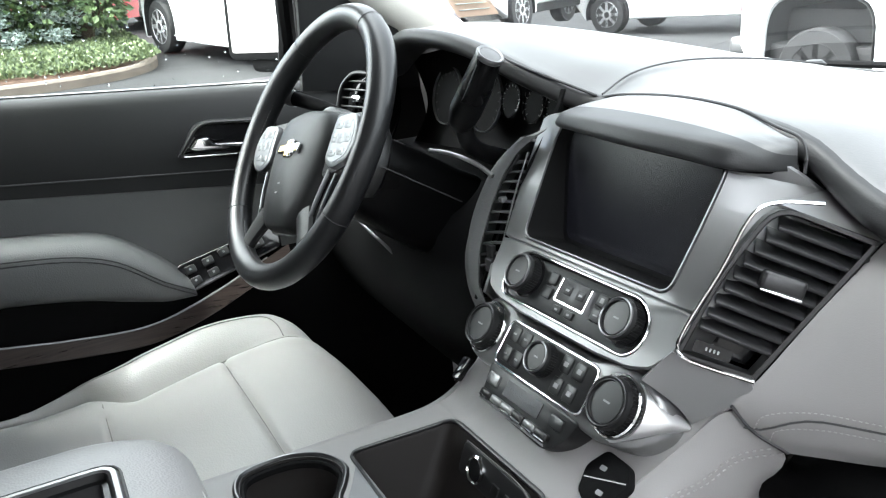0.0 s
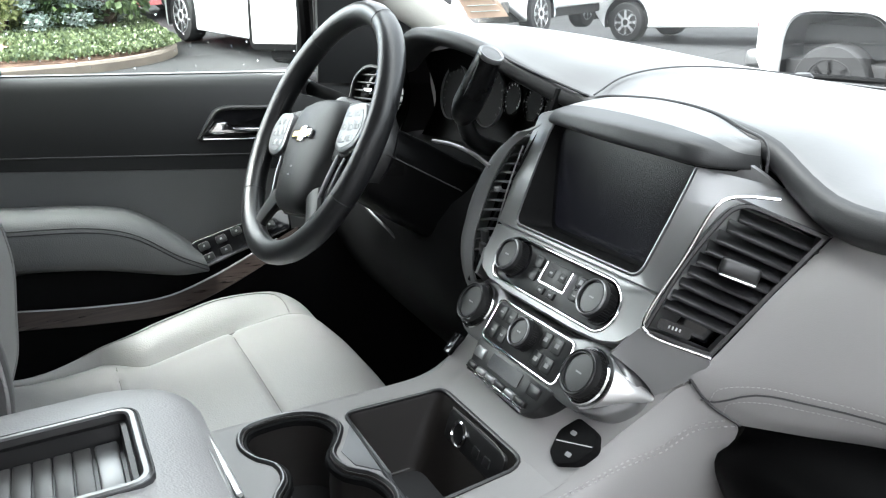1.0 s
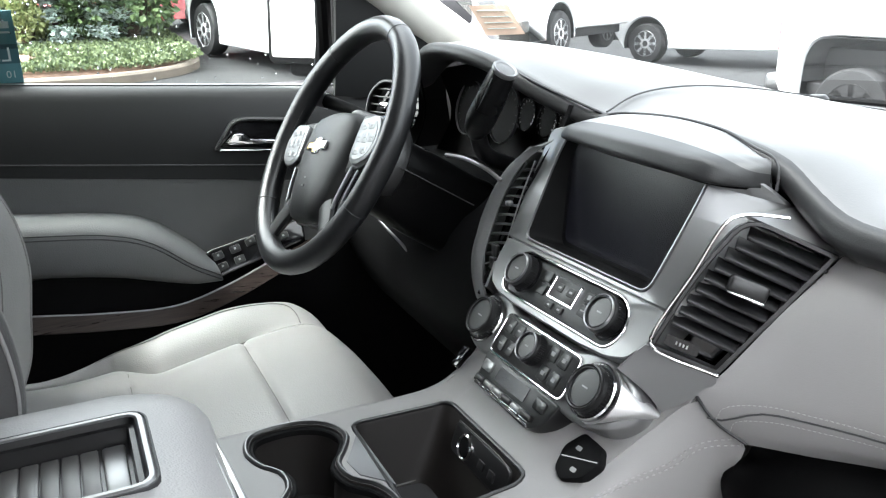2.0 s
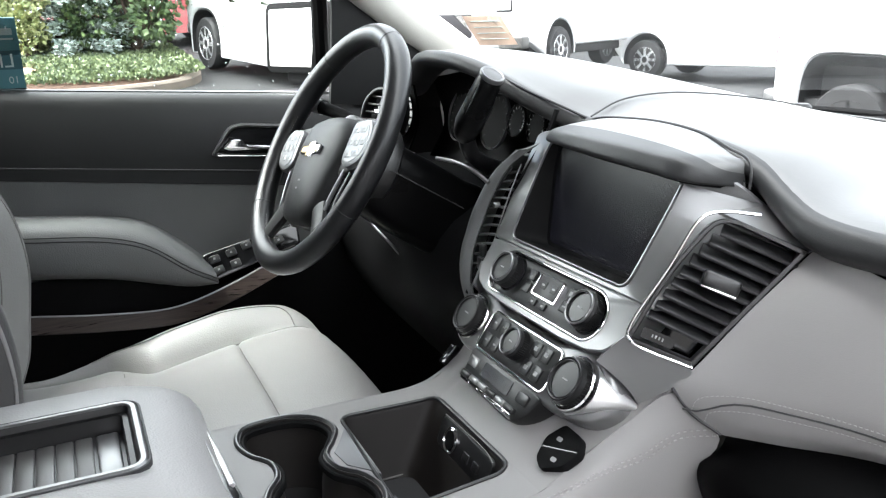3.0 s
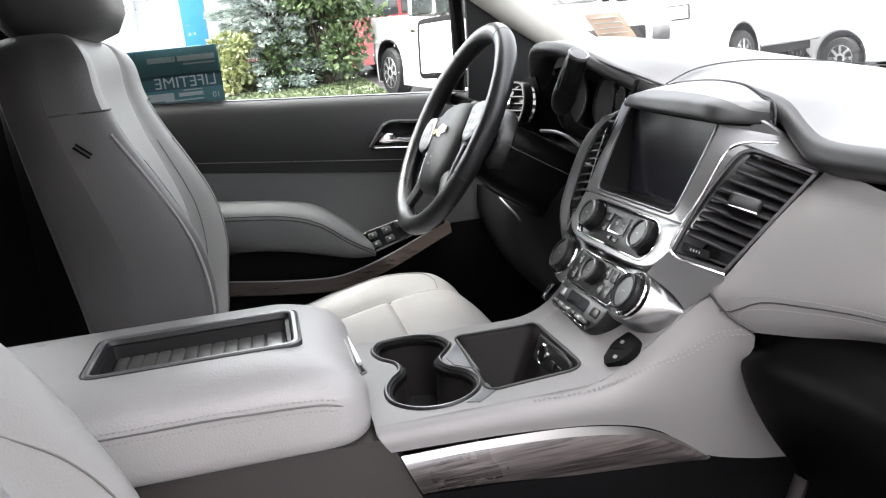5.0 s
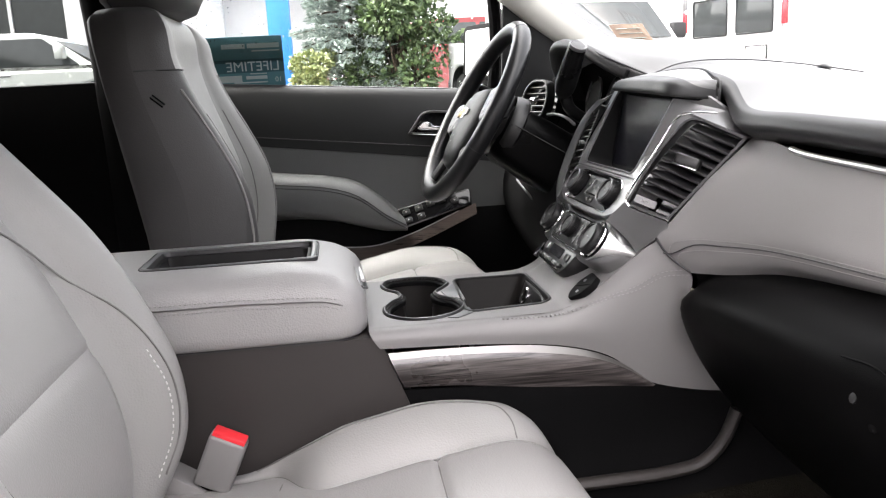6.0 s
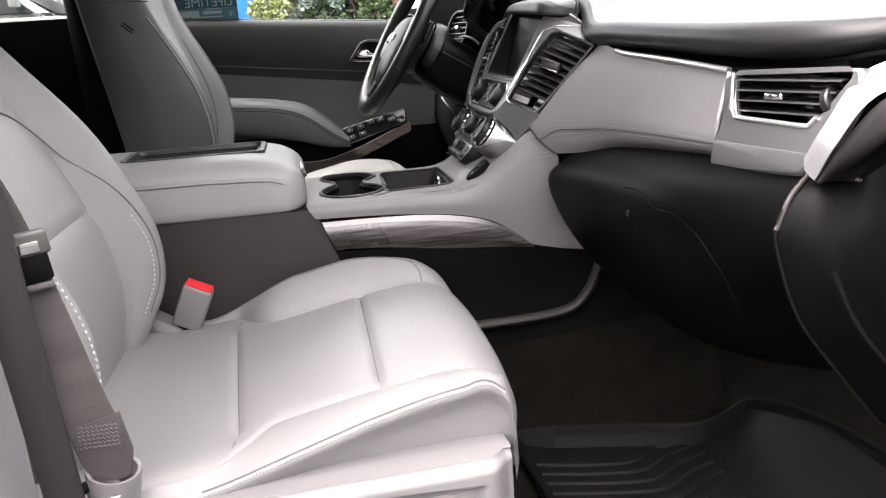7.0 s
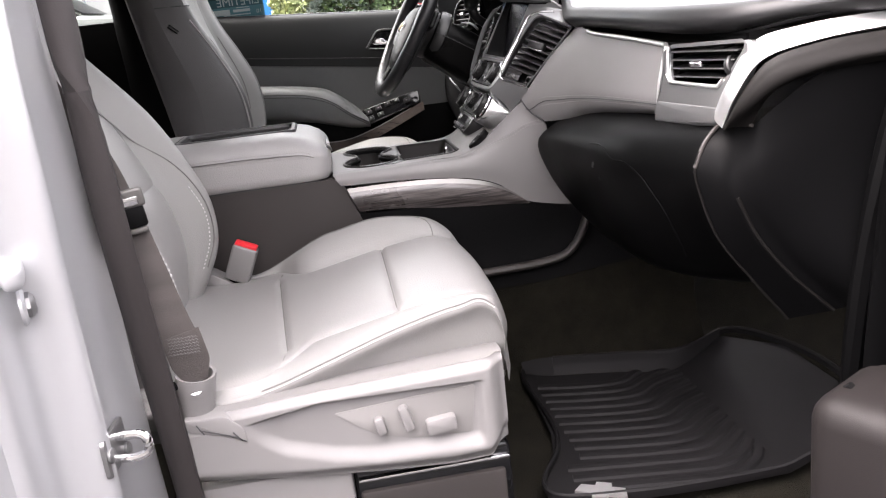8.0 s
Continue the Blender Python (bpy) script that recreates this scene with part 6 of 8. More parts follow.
# buckle
bk_ = thing("seat_belt_buckle", "grey seat belt buckle with red release button", "buckle", at=(.195, -.52, .90))
BF = frame_of((.200, -.505, .928), (.10, .90, -.42), (.15, .40, .91))
part("body", box(-.0235, .0235, -.046, .028, -.013, .013, .005, 3, m=BF), M["soft_grey"], bk_)
part("release_button", box(-.021, .021, .022, .0330, -.010, .010, .002, 2, m=BF), M["red"], bk_, "red release button")
part("stalk", box(-.014, .014, -.10, -.044, -.006, .006, .003, 2, m=BF), M["soft_black"], bk_)

# shoulder belt on the passenger side
belt = thing("seat_belt", "grey-brown seat belt webbing running down to its anchor boot", "seat belt", at=(.72, -.52, .86))


def webbing(path, half, taper=0):
    rows = []
    n = len(path)
    for i, p in enumerate(path):
        a, b = path[max(0, i - 1)], path[min(n - 1, i + 1)]
        t = Vector(b - a).normalized()
        wd = Vector((-.25, .95, .1))
        wd = (wd - t * wd.dot(t)).normalized()
        w = half * (1 - taper * sstep(.55, 1, i / (n - 1)))
        nn = t.cross(wd)
        rows.append([Vector(p) + wd * w * k / 12 + nn * (.0005 if k % 2 else 0) for k in range(-12, 13)])
    return grid(rows, .0016)


BP = [(.790, -.70, 1.62), (.782, -.63, 1.35), (.768, -.575, 1.21), (.762, -.565, 1.17), (.752, -.548, 1.08), (.742, -.534, 1.00), (.736, -.528, .972)]
part("webbing", webbing(crv(BP, 50), .0235), M["web"], belt, angle=60)
part("webbing_end", webbing(crv([(.738, -.527, .982), (.736, -.524, .96), (.730, -.522, .935), (.724, -.522, .91)], 20), .0245, .35), M["web"], belt, "doubled and sewn webbing end", angle=60)
bm = bmesh.new()
for k in range(6):
    z = .978 - k * .0042
    y0, x0 = -.5275, .7395
    zig = [(x0 + .0022, y0 - .022 + j * .0022, z + (.0012 if j % 2 else -.0012)) for j in range(21)]
    tube(zig, .0005, 4, bm=bm)
part("sewn_seam", bm, M["seam_grey"], belt, "pale zigzag stitching")
LP = frame_of((.764, -.550, 1.164), (-.25, .95, .1), (.06, .05, 1))
plate_ = part("latch_plate", box(-.024, .022, -.010, .013, -.004, .005, .004, 3, m=LP), M["slat_grey"], belt, "grey plastic latch plate")
part("latch_tongue", box(-.016, .014, -.006, .004, .0045, .0065, .001, 2, m=LP), M["chrome"], plate_, "bright steel tongue")
part("plate_slot", box(-.022, .018, -.034, -.009, -.005, .004, .003, 2, m=LP), M["soft_black"], plate_)
part("belt_stop", box(-.016, .016, -.041, -.035, -.004, .006, .002, 2, m=LP), M["slat_grey"], belt)
part("anchor_boot", lathe([(.0235, -.065), (.0255, -.02), (.0268, .0), (.0262, .004), (.0225, .003), (.0215, -.02), (.0205, -.05)], Matrix.Translation((.722, -.522, .918)) @ Euler((radians(-10), radians(8), 0)).to_matrix().to_4x4(), 30, caps=False), M["soft_grey"], belt, "grey plastic anchor boot")
part("anchor_bolt", lathe([(.011, 0), (.011, .006), (.007, .008), (.001, .008)], Matrix.Translation((.735, -.522, .903)) @ Euler((0, radians(40), 0)).to_matrix().to_4x4(), 14), M["chrome"], belt, "bright anchor bolt")
part("boot_bracket", tube([(.742, -.560, .906), (.735, -.548, .912), (.728, -.540, .912)], .006, 8), M["soft_black"], belt)


# ---- car shell ----
def slab(name, bm, material, label="", parent=None):
    o = part(name, bm, material, parent)
    if parent is None:
        tagged(o, label, "car body", kind="structure")
    return o


slab("floor", grid(loft([[(-.98, y, z), (-.30, y, z), (0, y, z + .05), (.30, y, z), (.95, y, z - .01)] for y, z in ((-2.2, .60), (-.6, .585), (.25, .585), (.42, .60), (.62, .78), (.80, 1.0))], 30, 40), .02), M["carpet"], "dark brown carpeted car floor")
slab("firewall", box(-.97, .97, .80, .83, .55, 1.285, .004), M["soft_black"], "black inner firewall behind the dash")
slab("sill", box(.80, .97, -.62, .55, .50, .598, .012), M["soft_black"], "black passenger door sill")
slab("ceiling", grid(loft([[(-.72, y, z - .06), (-.4, y, z), (0, y, z + .02), (.4, y, z), (.72, y, z - .06)] for y, z in ((-.06, 1.80), (-.5, 1.86), (-1.5, 1.87), (-2.3, 1.85))], 14, 14), .02), M["headliner"], "pale grey cloth roof lining")
for sgn in (-1, 1):
    rail = crv([(sgn * .89, .56, 1.29), (sgn * .845, .42, 1.365), (sgn * .822, .30, 1.440), (sgn * .810, .18, 1.520), (sgn * .790, .08, 1.60), (sgn * .765, .01, 1.69), (sgn * .74, -.06, 1.775), (sgn * .72, -.4, 1.83), (sgn * .72, -1.4, 1.84), (sgn * .74, -2.3, 1.80)], 50)
    nm = "roof_rail_left" if sgn < 0 else "roof_rail_right"
    slab(nm, tube(rail, np.interp(np.linspace(0, 1, 50), (0, .12, .30, 1), (.032, .034, .042, .055)), 14, flat=1.2), M["pillar_trim"], "pale cloth windscreen pillar and roof rail trim")
slab("windscreen_header", tube([(-.74, -.05, 1.785), (0, -.05, 1.82), (.74, -.05, 1.785)], .035, 12), M["headliner"], "roof lining edge above the windscreen")
slab("rear_wall", box(-.9, .9, -2.34, -2.30, .55, 1.85, .004), M["soft_black"], "dark rear of the cabin")
ws = slab("windscreen", grid(loft([[(-.88, .60, 1.285), (-.45, .80, 1.295), (0, .84, 1.295), (.45, .80, 1.290), (.88, .60, 1.285)], [(-.73, -.05, 1.775), (-.4, -.04, 1.80), (0, -.04, 1.81), (.4, -.04, 1.80), (.73, -.05, 1.775)]], 24, 12)), M["glass"], "clear laminated windscreen glass")
slab("cowl", grid(loft([[(-.90, .63, 1.284), (-.45, .82, 1.294), (0, .86, 1.294), (.45, .82, 1.289), (.90, .63, 1.284)], [(-.92, .90, 1.25), (-.45, 1.02, 1.25), (0, 1.05, 1.25), (.45, 1.02, 1.25), (.92, .88, 1.25)]], 24, 4), .01), M["soft_black"], "black plastic cowl under the windscreen")
slab("windscreen_border", tube(crv([(-.89, .60, 1.292), (-.45, .80, 1.309), (0, .842, 1.309), (.45, .80, 1.304), (.89, .60, 1.292)], 60), .0055, 8), M["soft_black"], "black painted border at the glass base")
wip = thing("windscreen_wiper", "black windscreen wiper resting at the glass base", "wiper", at=(.2, .86, 1.34))
part("arm", tube(crv([(.70, .77, 1.308), (.40, .866, 1.316), (.10, .90, 1.316)], 20), .007, 8), M["soft_black"], wip)
part("blade", tube(crv([(.62, .80, 1.312), (.30, .880, 1.322), (-.10, .905, 1.322)], 20), .006, 8), M["rubber"], wip)

# driver door
dd = thing("driver_door", "closed driver door with charcoal upper, grey insert and armrest", "car door", at=(-.85, -.2, .6), kind="structure")
DY = (-.72, -.50, -.25, -.05, .10, .30)
UP = [[(-.885, y, 1.382 - .07 * (y + .44)), (-.862, y, 1.386 - .07 * (y + .44)), (-.835, y, 1.378 - .07 * (y + .44)), (-.820, y, 1.35 - .075 * (y + .44)), (-.806, y, 1.30 - .09 * (y + .44)), (-.800, y, 1.247 - .125 * (y + .5))] for y in DY]
part("upper_panel", grid(loft(UP, 20, 30), .004), M["door_black"], dd, "charcoal grained upper panel", angle=60)
# added paler strip, standing for the sky's reflection on the door top
part("sill_highlight", grid(loft([[(-.888, y, 1.3835 - .07 * (y + .44)), (-.874, y, 1.3885 - .07 * (y + .44)), (-.858, y, 1.3875 - .07 * (y + .44))] for y in DY], 8, 20), .002), mat("grey_sill_highlight", (.06, .062, .062), .35, spec=.7), dd, "added grey strip for the sky reflection along the glass")
part("panel_groove", tube(crv([(-.8005, y, 1.268 - .11 * (y + .5)) for y in DY], 20), .0014, 6), M["seam_dark"], dd)
MID = [[(-.806, y, 1.246 - .125 * (y + .5)), (-.812, y, 1.20 - .11 * (y + .5)), (-.815, y, 1.14 - .1 * (y + .5)), (-.812, y, 1.05 - .1 * (y + .5))] for y in DY]
part("insert", grid(loft(MID, 14, 26), .004), M["door_grey"], dd, "mid grey padded insert", angle=60)
part("insert_bead", tube(crv([(-.803, y, 1.2465 - .125 * (y + .5)) for y in DY], 20), .0018, 8), M["door_grey"], dd)
LOWD = [[(-.800, y, 1.07), (-.79, y, 1.00), (-.80, y, .85), (-.80, y, .62)] for y in DY]
part("lower_panel", grid(loft(LOWD, 14, 20), .004), M["soft_black"], dd, "black lower door panel", angle=60)
ARM = [
    [(-.815, -.72, 1.215), (-.765, -.72, 1.215), (-.738, -.72, 1.195), (-.732, -.72, 1.15), (-.745, -.72, 1.11), (-.80, -.72, 1.09)],
    [(-.815, -.50, 1.186), (-.765, -.50, 1.186), (-.738, -.50, 1.168), (-.732, -.50, 1.13), (-.745, -.50, 1.095), (-.80, -.50, 1.075)],
    [(-.815, -.36, 1.168), (-.765, -.36, 1.168), (-.738, -.36, 1.150), (-.732, -.36, 1.11), (-.745, -.36, 1.072), (-.80, -.36, 1.06)],
    [(-.815, -.30, 1.152), (-.765, -.30, 1.150), (-.738, -.30, 1.128), (-.732, -.30, 1.088), (-.745, -.30, 1.055), (-.80, -.30, 1.045)],
    [(-.815, -.235, 1.105), (-.765, -.235, 1.100), (-.738, -.235, 1.078), (-.734, -.235, 1.05), (-.747, -.235, 1.036), (-.80, -.235, 1.03)],
    [(-.815, -.195, 1.065), (-.770, -.193, 1.060), (-.745, -.190, 1.050), (-.742, -.188, 1.040), (-.752, -.188, 1.032), (-.80, -.19, 1.028)],
]
part("armrest", grid(loft(ARM, 24, 40), .003), M["door_grey"], dd, "grey stitched door armrest", angle=60)
for off in (.0, .007):
    part("arm_seam", tube(crv([(a[2][0] + .0045 + off * .18, a[2][1], a[2][2] - .004 - off) for a in ARM], 40), .0013, 6), M["seam_dark"], dd)
SW = frame_of((-.770, -.135, 1.073), (.05, .93, .26), (-.55, -.10, .80))
part("switch_panel", plate(rpoly([(-.075, -.026), (.105, -.022), (.115, .022), (-.070, .030)], .012), -.035, .004, SW, .004), M["gloss_black"], dd, "gloss black window switch panel")
for x, y in ((-.050, -.010), (-.050, .012), (-.018, -.010), (-.018, .012), (.012, .014), (.040, .012), (.070, .0)):
    k = part("window_switch", plate(rrect(.019, .014, .003, 3, x, y), .002, .009, SW, .002), M["panel_black"], dd)
    part("switch_mark", plate(rrect(.004, .004, .001, 2, x, y), .009, .0094, SW), M["white_mark"], k)
part("pull_strip", tube(crv([(-.758, -.72, 1.052), (-.758, -.50, 1.022), (-.757, -.38, 1.005), (-.755, -.27, .999), (-.752, -.18, 1.022), (-.750, -.06, 1.070)], 50), .0020, 8), M["satin"], dd, "thin bright strip along the pocket")
part("pull_trim", grid(loft([[(-.757, -.72, 1.050), (-.757, -.50, 1.020), (-.756, -.38, 1.003), (-.754, -.27, .997), (-.751, -.18, 1.020), (-.749, -.02, 1.086)], [(-.738, -.72, 1.026), (-.738, -.50, .996), (-.738, -.38, .980), (-.736, -.27, .974), (-.734, -.18, .996), (-.736, -.02, 1.062)]], 30, 6), .003), mat("dark_walnut_trim", (.022, .015, .0125), .3, colour2=(.045, .032, .027), scale=14, stretch=(4, 1, 30), coat=.4), dd, "dark wood trim of the door pocket")
HF = frame_of((-.801, -.098, 1.270), (0, 1, -.10), (0.05, 0, 1))
ho = rpoly([(-.070, -.020), (.10, -.020), (.10, .040), (-.016, .040), (-.038, .034)], [.008, .01, .01, .02, .02], 5)
part("handle_bezel", rim(ho, inset(ho, .006), -.01, .006, HF, .002), M["panel_black"], dd)
part("handle_cup", plate(inset(ho, .005), -.004, .000, HF), M["gloss_black"], dd)
part("handle", plate(rpoly([(-.050, -.004), (-.036, .013), (-.020, .014), (-.008, .004), (.085, .002), (.085, -.006), (-.012, -.006), (-.040, -.008)], .003, 3), .006, .016, HF, .003), M["chrome"], dd, "chrome inner door handle")
part("handle_edge", tube([HF @ Vector(p) for p in ((-.062, -.016, .003), (-.058, -.0175, .004), (.0, -.0175, .004), (.09, -.0175, .004))], .0022, 8), M["chrome"], dd, "bright lower edge of the handle cup")
part("handle_edge", tube(crv([HF @ Vector(p) for p in ((-.062, -.016, .003), (-.050, .000, .004), (-.040, .014, .004))], 10), .0015, 6), M["chrome"], dd)
part("outer_skin", grid(loft([[(-.93, y, 1.37 - .05 * (y + .44)), (-.99, y, 1.2), (-1.01, y, .9), (-.98, y, .55)] for y in (-.72, -.2, .45)], 12, 8), .004), M["body"], dd)
part("sail_panel", grid(loft([[(-.825, .065, 1.335), (-.815, .068, 1.40), (-.800, .075, 1.575)], [(-.835, .30, 1.31), (-.83, .29, 1.37), (-.812, .16, 1.545)]], 10, 10), .01), M["door_black"], dd, "black mirror corner panel")
part("window_frame", tube(crv([(-.885, .06, 1.35), (-.855, .065, 1.45), (-.80, .04, 1.64), (-.765, -.03, 1.73), (-.745, -.2, 1.78), (-.74, -.50, 1.80), (-.74, -.70, 1.80)], 40), .016, 10), M["soft_black"], dd)
part("window_pane", grid(loft([[(-.895, y, 1.36) for y in (-.76, -.3, .06)], [(-.76, y, 1.80) for y in (-.76, -.3, .06)]], 8, 8)), M["glass_side"], dd, "rain-spotted side window")
slab("b_pillar_left", grid(loft([[(x - .06, -.742, z), (x, -.76, z), (x + .02, -.81, z), (x, -.87, z), (x - .06, -.885, z)] for x, z in ((-.80, .58), (-.80, 1.30), (-.795, 1.45), (-.745, 1.66), (-.70, 1.82))], 12, 20), .01), M["soft_black"], "dark door pillar trim")
# rear doors, plain and dark
for sgn in (-1, 1):
    nm = "rear_door_left" if sgn < 0 else "rear_door_right"
    rd = thing(nm, "closed rear door with dark trim", "car door", at=(sgn * .88, -1.2, .6), kind="structure")
    part("inner_panel", grid(loft([[(sgn * .885, y, 1.42), (sgn * .84, y, 1.432), (sgn * .81, y, 1.34), (sgn * .80, y, 1.0), (sgn * .80, y, .6)] for y in (-.86, -1.3, -1.9)], 14, 8), .02), M["soft_black"], rd)
    if sgn < 0:
        part("window_pane", grid(loft([[(sgn * .895, y, 1.36) for y in (-.86, -1.3, -1.9)], [(sgn * .76, y, 1.80) for y in (-.86, -1.3, -1.9)]], 6, 6)), M["tint"], rd)
    part("outer_skin", grid(loft([[(sgn * .93, y, 1.36), (sgn * .99, y, 1.2), (sgn * 1.01, y, .9), (sgn * .98, y, .55)] for y in (-.80, -1.2, -1.9)] if sgn < 0 else [[(.895, -.652, 1.36), (.928, -.652, 1.2), (.938, -.652, .9), (.915, -.652, .55)], [(.915, -.68, 1.36), (.965, -.68, 1.2), (.985, -.68, .9), (.955, -.68, .55)], [(.93, -.80, 1.36), (.985, -.80, 1.2), (1.01, -.80, .9), (.98, -.80, .55)], [(.93, -1.9, 1.36), (.99, -1.9, 1.2), (1.01, -1.9, .9), (.98, -1.9, .55)]], 14, 20), .006), M["body"], rd, "silver painted outer skin")
    part("quarter_panel", box(sgn * .86 - .05, sgn * .86 + .05, -2.3, -1.9, .55, 1.84), M["soft_black"], rd)

SEAL = [(.760, -.585, 1.80), (.790, -.569, 1.392), (.792, -.566, 1.272), (.785, -.564, 1.141), (.765, -.562, .993), (.745, -.555, .755), (.740, -.550, .50)]
# passenger door pillar with its seal, striker and the rear door hinge
bp = thing("b_pillar_right", "silver painted door pillar with black rubber seal", "car pillar", at=(.88, -.65, .6), kind="structure")
SIL = []
for z, xs, lean in ((1.80, .745, -.075), (1.60, .775, -.030), (1.40, .795, -.008), (1.20, .775, 0), (1.05, .755, .004), (.88, .748, .004), (.74, .735, 0), (.50, .735, -.002)):
    SIL.append([(xs, -.586, z), (.800 + lean, -.592, z), (.850 + lean, -.596, z), (.876 + lean, -.594, z), (.888 + lean, -.588, z), (.897 + lean, -.592, z), (.901 + lean, -.606, z), (.903 + lean, -.630, z), (.915 + lean, -.642, z), (.950 + lean, -.656, z), (.955 + lean, -.72, z)])
part("painted_face", grid(loft(SIL, 44, 34), .006), M["body"], bp, "silver paint", angle=60)
part("door_seal", tube(crv(SEAL, 50), .0185, 12, flat=.8), mat("brown_black_seal_rubber", (.030, .026, .026), .55, spec=.3, bump=.0002, bscale=400), bp, "brown-black rubber seal")
part("inner_trim", grid(loft([[(.74, -.63, 1.80), (.71, -.72, 1.80), (.74, -.82, 1.8)], [(.81, -.61, 1.36), (.79, -.70, 1.36), (.81, -.82, 1.36)], [(.80, -.60, .60), (.785, -.70, .60), (.80, -.82, .60)]], 8, 14), .02), M["soft_black"], bp)
SK = frame_of((.872, -.592, .908), (-1, .05, 0), (0, 0, 1))
part("striker", tube(crv([SK @ Vector(p) for p in ((-.002, -.014, .0), (-.002, -.014, .026), (0, -.010, .036), (.002, .006, .036), (.004, .010, .026), (.004, .010, .0))], 24), .0055, 10), M["chrome"], bp, "bright steel door striker")
part("striker_plate", plate(rrect(.070, .046, .008, 4), -.002, .003, SK, .001), M["satin"], bp)
for x in (-.024, .026):
    part("striker_bolt", lathe([(.009, .002), (.009, .006), (.006, .008), (.001, .008)], SK @ pose(x, .002 - .02 * (x > 0), 0), 12), M["satin"], bp)
HG = frame_of((.912, -.634, 1.097), (-.93, -.30, 0), (0, 0, 1))
part("hinge_washer", lathe([(.020, 0), (.020, .003), (.016, .006), (.001, .006)], HG, 20), M["body"], bp)
part("rear_hinge", box(-.040, .040, .024, .052, -.010, .012, .010, 4, m=HG), M["body"], bp, "painted rear door hinge")
part("hinge_bolt", lathe([(.014, .006), (.014, .010), (.010, .014), (.006, .015), (.001, .013)], HG @ pose(0, 0, 0), 8), M["satin"], bp)

# open passenger door
pd = thing("passenger_door", "open passenger door with dark brown-grey trim", "car door", at=(1.0, .3, .6), kind="structure")
PDm = frame_of((.985, .30, .62), (.86, .50, 0), (0, 0, 1))
part("inner_panel", box(0.02, .95, -.05, .70, -.03, .06, .03, 3, m=PDm), M["soft_black"], pd)
part("map_pocket", box(-.050, .80, -.08, .285, .00, .15, .030, 4, m=PDm), M["door_trim"], pd, "brown-grey door pocket")
part("pocket_edge", tube([PDm @ Vector(p) for p in ((-.048, -.06, .10), (-.051, .1, .115), (-.047, .262, .10), (-.02, .286, .10))], .005, 8), M["soft_black"], pd)
part("outer_skin", box(.0, 1.0, -.10, .75, -.10, -.03, .02, 3, m=PDm), M["body"], pd)
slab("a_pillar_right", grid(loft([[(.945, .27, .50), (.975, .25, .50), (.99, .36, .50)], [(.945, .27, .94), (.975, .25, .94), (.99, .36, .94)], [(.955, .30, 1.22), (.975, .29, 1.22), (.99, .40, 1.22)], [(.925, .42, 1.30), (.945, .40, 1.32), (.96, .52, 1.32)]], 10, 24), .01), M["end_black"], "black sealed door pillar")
part("door_seal", tube(crv([(.938, .255, .55), (.940, .255, .80), (.942, .262, .96), (.945, .290, 1.15), (.938, .33, 1.27), (.900, .38, 1.38), (.82, .30, 1.56), (.765, .06, 1.74), (.745, -.3, 1.80), (.745, -.6, 1.80)], 60), .014, 10), M["end_black"], bp, "black rubber door seal")

# rubber floor mat
mt = thing("floor_mat", "black ribbed rubber floor mat with raised rim", "floor mat", at=(.45, .2, .6))
MO = crv([(.205, .015), (.225, .050), (.238, .085), (.268, .19), (.296, .31), (.255, .43), (.40, .49), (.60, .495), (.69, .45), (.705, .34), (.708, .19), (.700, .07), (.672, -.045), (.640, -.058), (.606, -.048), (.55, -.015), (.494, .004), (.40, .008), (.305, .003), (.24, .004)], 110, closed=True)
MO = [tuple(p) for p in MO]


def mz(x, y, z):
    return (x, y, z + .60 + .34 * max(0, y - .315))


sheet = []
for y in np.concatenate((np.linspace(-.054, .03, 10), np.linspace(.05, .30, 10), np.linspace(.315, .485, 12))):
    xl = float(np.interp(y, (-.054, -.015, .004, .012, .05, .085, .19, .31, .42, .485), (.625, .55, .46, .21, .228, .24, .27, .298, .262, .40)))
    xr = float(np.interp(y, (-.054, -.045, .07, .19, .34, .45, .485), (.66, .672, .70, .708, .705, .69, .62)))
    sheet.append([mz(x, float(y), 0) for x in np.linspace(xl, xr, 24)])
part("mat_sheet", grid(sheet, .005), M["mat_rubber"], mt)
part("mat_rim", rim(MO, inset(MO, .007), .0, .012, None, .003, warp=mz), M["mat_rubber"], mt, "raised rim")
for k in range(13):
    x = .288 + k * .0305
    b = .180 + .060 * k / 12
    part("rib", tube(crv([mz(x, .026 - (.0 if k < 10 else .03), .0), mz(x + .024, b * .6, .0), mz(x + .034, b - .012, .0), mz(x + .028, b + .014, .0), mz(x + .002, b + .050, .0), mz(x - .022, .305, .0)], 26), .0095, 8, flat=.55), M["mat_rubber"], mt)
part("mat_wall", grid(loft([[(.250, .070, .602), (.240, .072, .622), (.235, .073, .636), (.229, .074, .636)], [(.280, .19, .602), (.271, .192, .622), (.267, .193, .638), (.261, .194, .638)], [(.309, .300, .602), (.302, .312, .626), (.298, .322, .640), (.292, .322, .640)], [(.272, .415, .636), (.268, .418, .644), (.265, .421, .652), (.260, .421, .652)]], 12, 30), .004), M["mat_rubber"], mt, "raised outer wall of the mat")
part("mat_wall", grid(loft([[(.222, .018, .602), (.214, .014, .615), (.206, .012, .622)], [(.236, .040, .602), (.226, .042, .618), (.218, .043, .630)], [(.250, .070, .602), (.240, .072, .622), (.232, .073, .636)]], 8, 12), .004), M["mat_rubber"], mt)
